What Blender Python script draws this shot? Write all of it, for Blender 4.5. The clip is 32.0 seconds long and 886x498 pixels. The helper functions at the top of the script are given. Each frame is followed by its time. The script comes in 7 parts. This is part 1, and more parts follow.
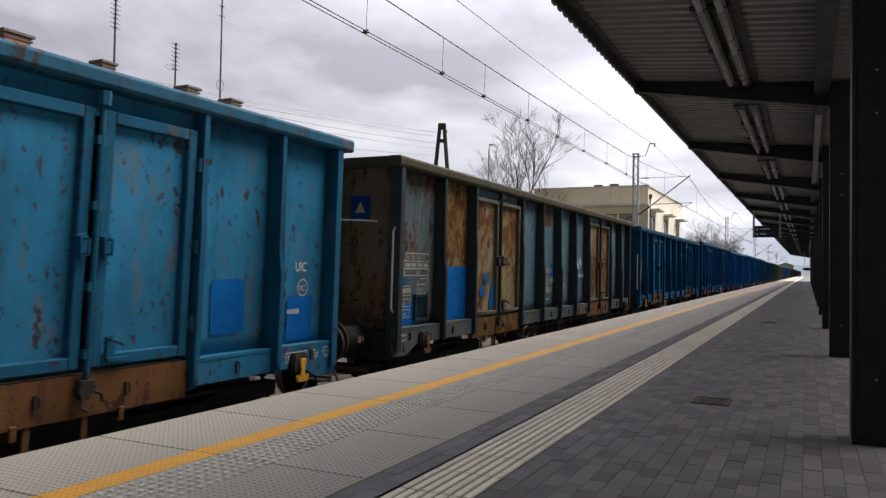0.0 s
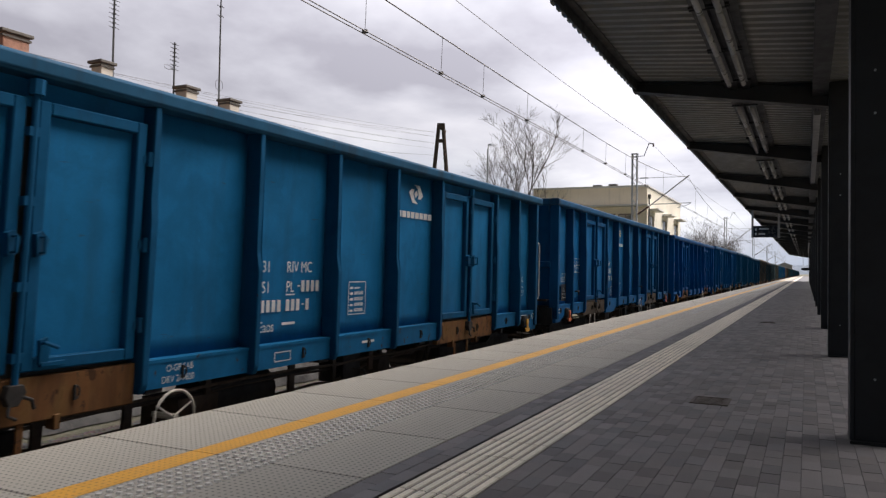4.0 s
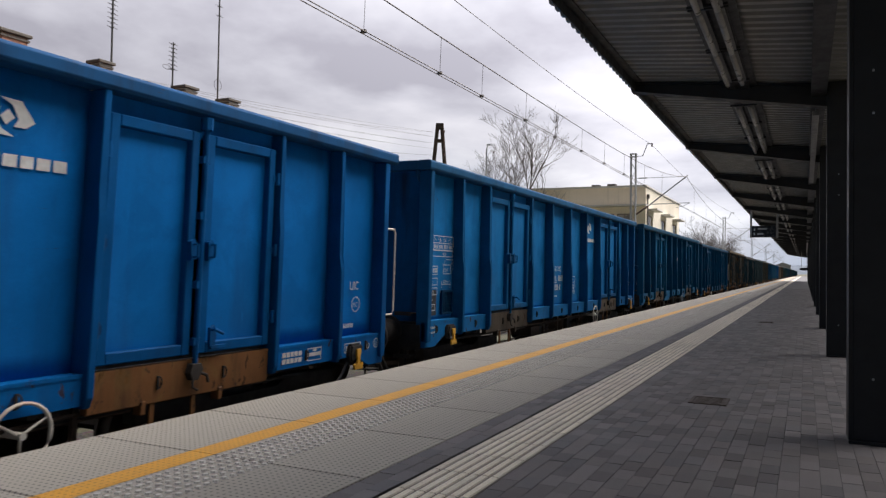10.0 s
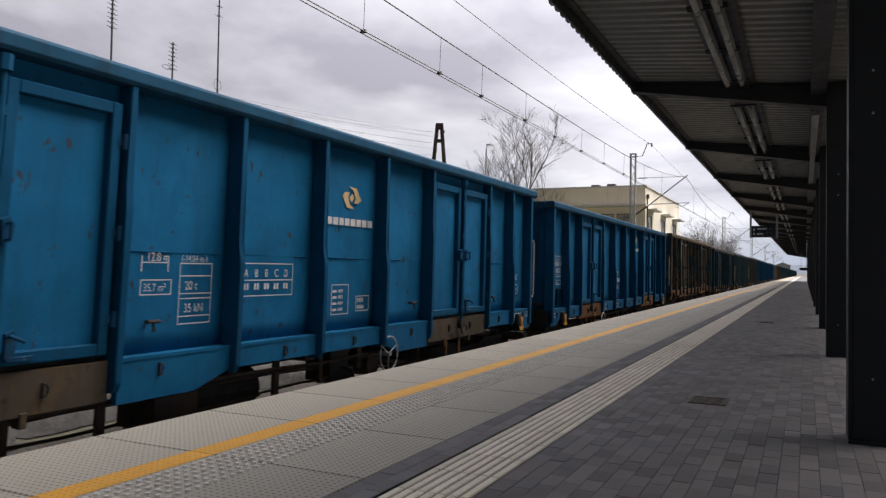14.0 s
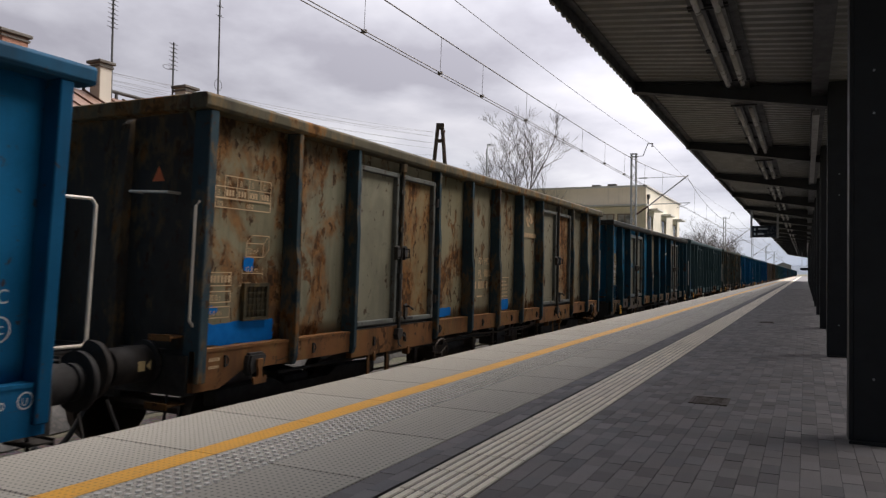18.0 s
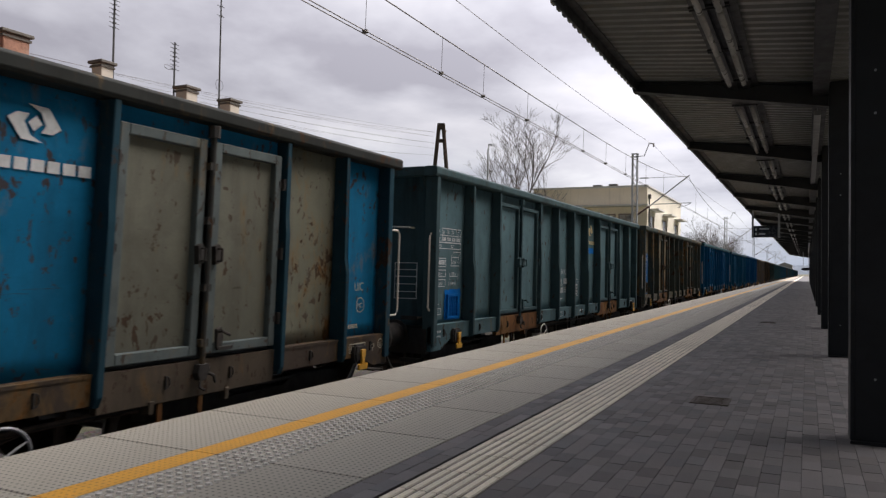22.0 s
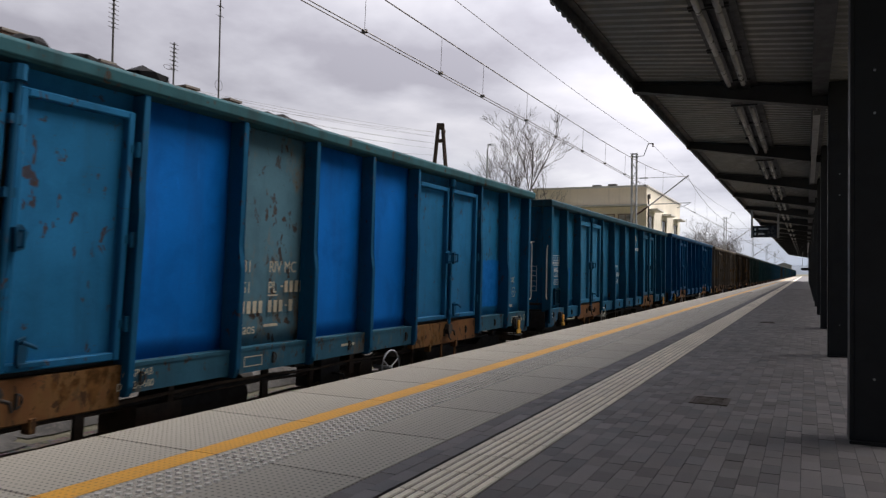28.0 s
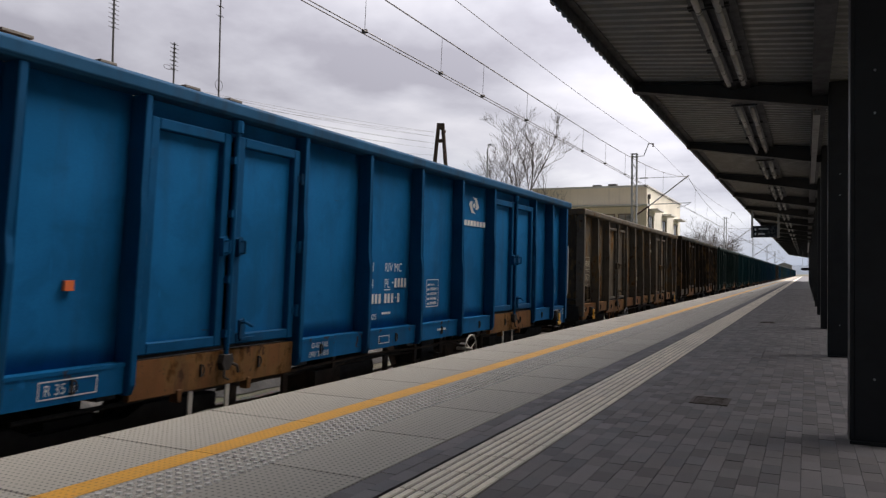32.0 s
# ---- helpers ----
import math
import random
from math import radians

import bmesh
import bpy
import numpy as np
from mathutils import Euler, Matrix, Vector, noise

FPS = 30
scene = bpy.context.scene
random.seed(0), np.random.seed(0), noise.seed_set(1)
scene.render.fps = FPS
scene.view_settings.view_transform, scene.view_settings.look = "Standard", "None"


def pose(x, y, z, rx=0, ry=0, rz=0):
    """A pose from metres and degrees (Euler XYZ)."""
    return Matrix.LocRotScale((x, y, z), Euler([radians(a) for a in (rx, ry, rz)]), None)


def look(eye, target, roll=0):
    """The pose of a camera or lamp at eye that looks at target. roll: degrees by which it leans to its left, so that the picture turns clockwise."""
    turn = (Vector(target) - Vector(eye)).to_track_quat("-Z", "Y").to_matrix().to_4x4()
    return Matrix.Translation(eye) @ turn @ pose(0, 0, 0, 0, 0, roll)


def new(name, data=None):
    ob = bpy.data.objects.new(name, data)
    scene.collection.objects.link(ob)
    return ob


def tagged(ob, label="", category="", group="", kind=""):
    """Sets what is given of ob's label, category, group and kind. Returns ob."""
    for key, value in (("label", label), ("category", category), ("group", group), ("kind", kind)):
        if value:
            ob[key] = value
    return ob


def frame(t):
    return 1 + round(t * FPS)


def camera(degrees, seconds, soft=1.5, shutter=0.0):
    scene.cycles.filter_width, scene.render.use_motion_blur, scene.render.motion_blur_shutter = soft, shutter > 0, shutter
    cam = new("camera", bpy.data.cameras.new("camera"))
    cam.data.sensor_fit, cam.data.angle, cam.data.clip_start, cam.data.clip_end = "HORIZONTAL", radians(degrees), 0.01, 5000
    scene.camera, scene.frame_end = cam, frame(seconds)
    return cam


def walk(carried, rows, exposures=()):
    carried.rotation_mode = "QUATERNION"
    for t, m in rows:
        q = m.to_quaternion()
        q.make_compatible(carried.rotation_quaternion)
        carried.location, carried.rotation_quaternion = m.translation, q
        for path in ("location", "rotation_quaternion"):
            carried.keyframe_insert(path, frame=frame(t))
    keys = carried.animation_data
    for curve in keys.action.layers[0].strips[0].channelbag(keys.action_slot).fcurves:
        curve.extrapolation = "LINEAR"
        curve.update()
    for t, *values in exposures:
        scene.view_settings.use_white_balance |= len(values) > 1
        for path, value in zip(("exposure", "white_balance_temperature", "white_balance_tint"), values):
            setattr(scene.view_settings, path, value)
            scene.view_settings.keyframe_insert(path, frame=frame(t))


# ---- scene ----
# World: x runs along the track away from the camera, y to the tracks, z up from the platform's paving.
CLIP = 32.0
EYE = (0.0, 0.0, 1.0925)
RAIL = -0.76            # top of rail
TRACK_Y = 5.75          # centre line of the track
PITCH = 14.04           # wagon length over buffers
cam = camera(60.95, CLIP, soft=1.3, shutter=1.0)
# the sensor is read row by row from the top, each row open for a tenth of that time
scene.cycles.rolling_shutter_type, scene.cycles.rolling_shutter_duration = "TOP", 0.1


def aim(turn):
    yaw, tilt = 0.4497 + turn, 0.0253
    return look(EYE, (math.cos(yaw) * math.cos(tilt), math.sin(yaw) * math.cos(tilt), EYE[2] + math.sin(tilt)), 0.894)


walk(cam, [(t, aim(d / 1332.0)) for t, d in (
    (0.0, 3.0), (1.0, 2.9), (2.0, 2.1), (3.5, 1.4), (5.5, 0.2), (7.0, 0.0), (8.5, -0.8), (10.5, -1.2), (12.0, -1.6), (14.5, -1.6),
    (17.0, -0.7), (19.0, -0.2), (20.5, 0.9), (23.0, 1.5), (25.5, 1.5), (27.5, 0.5), (29.5, 0.2), (32.0, 0.6))],
     exposures=((0.0, 0.1), (6.0, 0.07), (13.0, 0.03), (20.0, -0.03), (32.0, -0.04)))


def travelled(t):
    """How far the train has come at t seconds."""
    return 6.3375 + 5.41691 * t + 0.0090325 * t * t + 0.0001765 * t ** 3


# ---------------------------------------------------------------- light
SUN_AZ, SUN_EL = radians(-44), radians(55)
world = bpy.data.worlds.new("overcast")
scene.world = world
world.use_nodes = True


def build_world():
    nt = world.node_tree
    nt.nodes.clear()
    N, L = nt.nodes.new, nt.links.new

    def math_node(op, a, b=None, clamp=False):
        n = N("ShaderNodeMath")
        n.operation, n.use_clamp = op, clamp
        for i, v in enumerate((a, b)):
            if v is None:
                continue
            if isinstance(v, (int, float)):
                n.inputs[i].default_value = v
            else:
                L(v, n.inputs[i])
        return n.outputs[0]

    tc = N("ShaderNodeTexCoord")
    sep = N("ShaderNodeSeparateXYZ")
    L(tc.outputs["Generated"], sep.inputs[0])
    up = math_node("MAXIMUM", sep.outputs[2], 0.0)
    den = math_node("ADD", up, 0.16)
    comb = N("ShaderNodeCombineXYZ")
    L(math_node("DIVIDE", sep.outputs[0], den), comb.inputs[0])
    L(math_node("DIVIDE", sep.outputs[1], den), comb.inputs[1])
    comb.inputs[2].default_value = 3.7
    big = N("ShaderNodeTexNoise")
    big.inputs["Scale"].default_value, big.inputs["Detail"].default_value = 0.8, 7
    big.inputs["Roughness"].default_value, big.inputs["Distortion"].default_value = 0.5, 0.35
    L(comb.outputs[0], big.inputs["Vector"])
    fine = N("ShaderNodeTexNoise")
    fine.inputs["Scale"].default_value, fine.inputs["Detail"].default_value = 2.6, 6
    L(comb.outputs[0], fine.inputs["Vector"])
    mixn = math_node("ADD", math_node("MULTIPLY", big.outputs["Fac"], 0.7), math_node("MULTIPLY", fine.outputs["Fac"], 0.3))
    # brighter round a thin place in the cloud, below the veiled sun
    dot = N("ShaderNodeVectorMath")
    dot.operation = "DOT_PRODUCT"
    L(tc.outputs["Generated"], dot.inputs[0])
    thin_az, thin_el = radians(-22), radians(36)
    dot.inputs[1].default_value = (math.cos(thin_az) * math.cos(thin_el), math.sin(thin_az) * math.cos(thin_el), math.sin(thin_el))
    near = math_node("POWER", math_node("MAXIMUM", math_node("ADD", math_node("MULTIPLY", dot.outputs["Value"], 0.5), 0.5), 0.0), 4.0)
    # sky behind the camera, out of view, dimmed to darken faces turned that way
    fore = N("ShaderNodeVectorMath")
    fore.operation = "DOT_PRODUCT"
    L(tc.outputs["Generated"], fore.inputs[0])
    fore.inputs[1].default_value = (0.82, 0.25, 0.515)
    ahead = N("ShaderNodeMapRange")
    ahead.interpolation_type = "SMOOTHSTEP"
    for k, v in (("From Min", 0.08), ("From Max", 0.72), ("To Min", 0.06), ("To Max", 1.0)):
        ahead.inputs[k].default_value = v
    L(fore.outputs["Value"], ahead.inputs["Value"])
    # an overcast sky is brightest overhead
    zenith = math_node("MULTIPLY", math_node("MAXIMUM", math_node("SUBTRACT", up, 0.45), 0.0), 2.2)
    rise = math_node("ADD", zenith, math_node("ADD", math_node("MULTIPLY", up, 1.7), 0.7))
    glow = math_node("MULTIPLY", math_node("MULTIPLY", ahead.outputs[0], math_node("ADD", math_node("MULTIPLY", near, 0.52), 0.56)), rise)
    ramp = N("ShaderNodeValToRGB")
    e = ramp.color_ramp.elements
    e[0].position, e[0].color = 0.38, (0.64, 0.615, 0.7, 1)
    e[1].position, e[1].color = 0.66, (1.5, 1.47, 1.5, 1)
    for pos, col in ((0.455, (0.87, 0.85, 0.94, 1)), (0.54, (1.1, 1.07, 1.15, 1))):
        n = e.new(pos)
        n.color = col
    L(mixn, ramp.inputs[0])
    # the cloud thins towards the line's end
    thin = N("ShaderNodeVectorMath")
    thin.operation = "DOT_PRODUCT"
    L(tc.outputs["Generated"], thin.inputs[0])
    thin.inputs[1].default_value = (0.985, -0.02, 0.17)
    white = N("ShaderNodeMapRange")
    white.interpolation_type = "SMOOTHSTEP"
    for k, v in (("From Min", 0.915), ("From Max", 0.995), ("To Min", 0.92), ("To Max", 1.2)):
        white.inputs[k].default_value = v
    L(thin.outputs["Value"], white.inputs["Value"])
    lit = N("ShaderNodeVectorMath")
    lit.operation = "SCALE"
    L(ramp.outputs[0], lit.inputs[0])
    L(math_node("MULTIPLY", glow, white.outputs[0]), lit.inputs["Scale"])
    # slate-blue cloud bank low over the horizon
    low = N("ShaderNodeMapRange")
    low.interpolation_type = "SMOOTHSTEP"
    low.inputs["From Min"].default_value, low.inputs["From Max"].default_value = 0.2, 0.0
    L(sep.outputs[2], low.inputs["Value"])
    bank = N("ShaderNodeMix")
    bank.data_type = "RGBA"
    # white gap in the bank over the line's end
    gap = N("ShaderNodeVectorMath")
    gap.operation = "DOT_PRODUCT"
    L(tc.outputs["Generated"], gap.inputs[0])
    gap.inputs[1].default_value = (0.965, 0.19, 0.18)
    clear = N("ShaderNodeMapRange")
    clear.interpolation_type = "SMOOTHSTEP"
    for k, v in (("From Min", 0.955), ("From Max", 0.998), ("To Min", 0.0), ("To Max", 1.0)):
        clear.inputs[k].default_value = v
    L(gap.outputs["Value"], clear.inputs["Value"])
    veil = math_node("SUBTRACT", 1.0, math_node("MULTIPLY", clear.outputs[0], 0.75))
    L(math_node("MULTIPLY", math_node("MULTIPLY", low.outputs[0], veil), 0.9), bank.inputs[0])
    L(lit.outputs[0], bank.inputs[6])
    bank.inputs[7].default_value = (0.33, 0.42, 0.58, 1)
    sky = N("ShaderNodeTexSky")
    sky.sky_type, sky.sun_disc = "NISHITA", False
    sky.sun_elevation, sky.sun_rotation = SUN_EL, math.pi / 2 - SUN_AZ
    dim = N("ShaderNodeVectorMath")
    dim.operation = "SCALE"
    L(sky.outputs[0], dim.inputs[0])
    dim.inputs["Scale"].default_value = 0.1
    cover = N("ShaderNodeMix")
    cover.data_type = "RGBA"
    cover.inputs[0].default_value = 0.93
    L(dim.outputs[0], cover.inputs[6])
    L(bank.outputs[2], cover.inputs[7])
    bg = N("ShaderNodeBackground")
    bg.inputs["Strength"].default_value = 1.0
    L(cover.outputs[2], bg.inputs["Color"])
    out = N("ShaderNodeOutputWorld")
    L(bg.outputs[0], out.inputs["Surface"])


build_world()
sun_data = bpy.data.lights.new("sun", "SUN")
sun_data.energy, sun_data.angle, sun_data.color = 5.3, radians(56), (1.0, 0.925, 0.875)
sun = new("sun", sun_data)
sun.matrix_world = look((0, 0, 30), (-math.cos(SUN_AZ) * math.cos(SUN_EL), -math.sin(SUN_AZ) * math.cos(SUN_EL), 30 - math.sin(SUN_EL)))

# ---------------------------------------------------------------- materials


class Nodes:
    """A small front to a material's node tree."""

    def __init__(self, name, rough=0.7, metal=0.0):
        self.m = bpy.data.materials.new(name)
        self.m.use_nodes = True
        self.nt = self.m.node_tree
        self.nt.nodes.clear()
        self.out = self.nt.nodes.new("ShaderNodeOutputMaterial")
        self.bsdf = self.nt.nodes.new("ShaderNodeBsdfPrincipled")
        self.nt.links.new(self.bsdf.outputs[0], self.out.inputs[0])
        self.bsdf.inputs["Roughness"].default_value = rough
        self.bsdf.inputs["Metallic"].default_value = metal

    def put(self, socket, v):
        if isinstance(v, bpy.types.NodeSocket):
            self.nt.links.new(v, socket)
        elif isinstance(v, (tuple, list)) and len(v) == 3 and socket.type == "RGBA":
            socket.default_value = (*v, 1)
        else:
            socket.default_value = v

    def coords(self, spread=True, world_space=False):
        if world_space:
            return self.nt.nodes.new("ShaderNodeNewGeometry").outputs["Position"]
        tc = self.nt.nodes.new("ShaderNodeTexCoord").outputs["Object"]
        if not spread:
            return tc
        info = self.nt.nodes.new("ShaderNodeObjectInfo")
        mul = self.nt.nodes.new("ShaderNodeMath")
        mul.operation = "MULTIPLY"
        self.put(mul.inputs[0], info.outputs["Random"])
        mul.inputs[1].default_value = 57.0
        add = self.nt.nodes.new("ShaderNodeVectorMath")
        self.put(add.inputs[0], tc)
        self.put(add.inputs[1], mul.outputs[0])
        return add.outputs[0]

    def noise(self, co, scale, detail=5, rough=0.55, stretch=None, distort=0.0):
        if stretch:
            mp = self.nt.nodes.new("ShaderNodeMapping")
            self.put(mp.inputs["Vector"], co)
            mp.inputs["Scale"].default_value = stretch
            co = mp.outputs[0]
        n = self.nt.nodes.new("ShaderNodeTexNoise")
        self.put(n.inputs["Vector"], co)
        for k, v in (("Scale", scale), ("Detail", detail), ("Roughness", rough), ("Distortion", distort)):
            n.inputs[k].default_value = v
        return n.outputs["Fac"]

    def span(self, v, lo, hi, a=0.0, b=1.0, smooth=True):
        n = self.nt.nodes.new("ShaderNodeMapRange")
        n.interpolation_type = "SMOOTHSTEP" if smooth else "LINEAR"
        self.put(n.inputs["Value"], v)
        for k, q in (("From Min", lo), ("From Max", hi), ("To Min", a), ("To Max", b)):
            n.inputs[k].default_value = q
        return n.outputs[0]

    def calc(self, op, a, b=0.0):
        n = self.nt.nodes.new("ShaderNodeMath")
        n.operation = op
        self.put(n.inputs[0], a)
        self.put(n.inputs[1], b)
        return n.outputs[0]

    def mix(self, fac, a, b, blend="MIX"):
        n = self.nt.nodes.new("ShaderNodeMix")
        n.data_type, n.blend_type = "RGBA", blend
        self.put(n.inputs[0], fac)
        self.put(n.inputs[6], a)
        self.put(n.inputs[7], b)
        return n.outputs[2]

    def color(self, v):
        self.put(self.bsdf.inputs["Base Color"], v)

    def rough(self, v):
        self.put(self.bsdf.inputs["Roughness"], v)

    def bump(self, height, strength=0.3, dist=0.01):
        n = self.nt.nodes.new("ShaderNodeBump")
        n.inputs["Strength"].default_value, n.inputs["Distance"].default_value = strength, dist
        self.put(n.inputs["Height"], height)
        self.nt.links.new(n.outputs[0], self.bsdf.inputs["Normal"])


def dark(c, f):
    return tuple(x * f for x in c)


def paint(name, c, rust=0.1, fade=0.5, dirt=0.4, fadecol=None, rough=0.55, rustcol=(0.2, 0.096, 0.033), streaks=False):
    """Old wagon paint: sun-bleached patches, run-down grime, flaking rust."""
    s = Nodes(name)
    co = s.coords()
    broad = s.noise(co, 4.5, 8, 0.75, stretch=(1.5, 1.5, 0.45)) if streaks else s.noise(co, 1.3, 5, 0.6)
    runs = s.noise(co, 1.0, 5, 0.6, stretch=(4.5, 4.5, 0.6))
    grain = s.noise(co, 60, 3)
    pale = fadecol or tuple(min(0.9, 1.32 * x + 0.002) for x in c)
    col = s.mix(s.calc("MULTIPLY", s.span(broad, 0.58 if streaks else 0.42, 0.68), fade), c, pale)
    col = s.mix(s.calc("MULTIPLY", s.span(runs, 0.46, 0.72), dirt), col, (0.02, 0.02, 0.019))
    col = s.mix(s.span(grain, 0.3, 0.7, 0.0, 0.14), col, dark(c, 0.5))
    # broad smudges
    smudge = s.noise(co, 2.4, 6, 0.62, distort=0.5)
    col = s.mix(s.span(smudge, 0.44, 0.66, 0.0, 0.42), col, dark(c, 0.62))
    # small chips and scratches
    chips = s.span(s.noise(co, 11, 4, 0.7, stretch=(1, 1, 0.55), distort=0.4), (0.65 if rust > 0.045 else 0.74) - 0.16 * min(rust, 0.3), (0.675 if rust > 0.045 else 0.77) - 0.16 * min(rust, 0.3))
    col = s.mix(s.calc("MULTIPLY", chips, 0.75), col, (0.055, 0.034, 0.024))
    # long scrapes, dark and pale
    scrape = s.noise(co, 5.0, 5, 0.65, stretch=(0.6, 0.6, 5.0), distort=0.9)
    col = s.mix(s.span(scrape, 0.68 - 0.06 * rust, 0.73 - 0.06 * rust, 0, 0.6), col, (0.05, 0.04, 0.033))
    drag = s.noise(co, 4.0, 4, 0.6, stretch=(6.0, 6.0, 0.7), distort=0.7)
    col = s.mix(s.span(drag, 0.66, 0.74, 0, 0.45), col, tuple(min(0.8, 1.45 * x + 0.004) for x in c))
    # rust: broad outbreaks, and dark scabs where knocks have broken the paint
    lo = (0.775 if rust < 0.2 else 0.725) - 0.36 * rust
    zone = s.calc("MULTIPLY", s.calc("SUBTRACT", s.noise(co, 0.75, 3, 0.5), 0.5), min(0.55, (0.7 if rust < 0.3 else 1.3) * rust))
    field = s.calc("ADD", zone, s.calc("ADD", s.calc("MULTIPLY", s.noise(co, 4.2 if rust > 0.3 else 3.2, 8, 0.68, stretch=(1, 1, 0.5), distort=0.35), 0.72), s.calc("MULTIPLY", s.noise(co, 11, 5, 0.6, stretch=(1, 1, 0.4)), 0.28)))
    patchy = s.calc("ADD", s.noise(co, 10, 4, 0.6, stretch=(1, 1, 0.55), distort=0.3), s.calc("MULTIPLY", s.calc("SUBTRACT", s.noise(co, 1.1, 3), 0.5), 0.3 if rust < 0.2 else 0.8))
    knocked = 0.8 if rust <= 0.045 else 0.68 if rust < 0.2 else 0.715
    spots = s.span(patchy, knocked - 0.14 * rust, knocked + 0.025 - 0.14 * rust)
    mask = s.span(field, lo, lo + 0.06)
    halo = s.span(field, lo - 0.09, lo + 0.02, 0.0, 0.28 + 0.4 * rust)
    col = s.mix(halo, col, (0.2, 0.125, 0.048))
    rc = s.mix(s.span(s.noise(co, 9, 6, 0.65), 0.36, 0.62), dark(rustcol, 0.28), dark(rustcol, 0.65) if rust < 0.3 else dark(rustcol, 0.9))
    col = s.mix(s.calc("MULTIPLY", mask, 0.92), col, rc)
    col = s.mix(s.calc("MULTIPLY", spots, 0.85), col, s.mix(s.noise(co, 25, 3), (0.028, 0.019, 0.015), (0.085, 0.046, 0.026)))
    mask = s.calc("MAXIMUM", mask, spots)
    s.color(col)
    s.rough(s.calc("ADD", s.calc("MULTIPLY", mask, 0.35), s.span(broad, 0.3, 0.7, rough - 0.08, rough + 0.12)))
    s.bsdf.inputs["Specular IOR Level"].default_value = 0.05
    s.bump(s.calc("ADD", s.calc("MULTIPLY", mask, -0.5), s.calc("MULTIPLY", grain, 0.15)), 0.35, 0.004)
    return s.m


def corroded(name, c, rust):
    """Pale old paint broken by ochre stains, brown rust and dark scabs."""
    s = Nodes(name)
    co = s.coords()
    grain = s.noise(co, 60, 3)
    col = s.mix(s.span(s.noise(co, 1.6, 5, 0.6), 0.4, 0.66, 0.0, 0.6), c, tuple(1.22 * x + 0.004 for x in c))
    col = s.mix(s.span(s.noise(co, 3.0, 6, 0.65, stretch=(3.0, 3.0, 0.5)), 0.46, 0.7, 0.0, 0.5), col, dark(c, 0.6))
    field = s.noise(co, 1.9, 8, 0.68, stretch=(1, 1, 0.6), distort=0.5)
    drift = s.calc("SUBTRACT", field, 0.5)
    a = 0.3 * rust
    stain = s.span(field, 0.66 - a, 0.82 - a, 0.0, 0.8)
    col = s.mix(stain, col, s.mix(s.span(s.noise(co, 7, 5, 0.6), 0.35, 0.65), (0.095, 0.037, 0.012), (0.23, 0.102, 0.028)))
    flake = s.calc("ADD", s.noise(co, 6.5, 7, 0.66, stretch=(1.15, 1.15, 0.55), distort=0.5), s.calc("MULTIPLY", drift, 0.75))
    brown = s.span(flake, 0.645 - 0.14 * rust, 0.685 - 0.14 * rust)
    col = s.mix(s.calc("MULTIPLY", brown, 0.85), col, s.mix(s.span(s.noise(co, 14, 5, 0.65), 0.36, 0.64), (0.05, 0.026, 0.014), (0.16, 0.068, 0.022)))
    knock = s.calc("ADD", s.noise(co, 10, 5, 0.6, stretch=(1.3, 1.3, 0.55), distort=0.7), s.calc("MULTIPLY", drift, 0.45))
    scab = s.span(knock, 0.66 - 0.08 * rust, 0.685 - 0.08 * rust)
    col = s.mix(s.calc("MULTIPLY", scab, 0.88), col, s.mix(s.noise(co, 30, 3), (0.02, 0.014, 0.011), (0.07, 0.036, 0.02)))
    col = s.mix(s.span(grain, 0.3, 0.7, 0.0, 0.14), col, dark(c, 0.5))
    worn = s.calc("MAXIMUM", brown, scab)
    s.color(col)
    s.rough(s.span(worn, 0.0, 1.0, 0.58, 0.9))
    s.bsdf.inputs["Specular IOR Level"].default_value = 0.05
    s.bump(s.calc("ADD", s.calc("MULTIPLY", worn, -0.6), s.calc("MULTIPLY", grain, 0.15)), 0.4, 0.004)
    return s.m


def plain(name, c, rough=0.6, metal=0.0, var=0.25, scale=8.0, bump=0.15, second=None, world_space=False, bumpdist=0.006, gloss=0.5):
    """A surface of one colour with grime at two scales."""
    s = Nodes(name, rough, metal)
    s.bsdf.inputs["Specular IOR Level"].default_value = gloss
    co = s.coords(world_space=world_space)
    a, b = s.noise(co, scale * 0.18, 4), s.noise(co, scale, 5, 0.65)
    col = s.mix(s.span(a, 0.35, 0.68, 0.0, var), c, second or dark(c, 0.45))
    col = s.mix(s.span(b, 0.35, 0.7, 0.0, var), col, dark(c, 0.6))
    s.color(col)
    s.rough(s.span(b, 0.3, 0.7, rough - 0.08, min(1.0, rough + 0.12)))
    if bump:
        s.bump(b, bump, bumpdist)
    return s.m


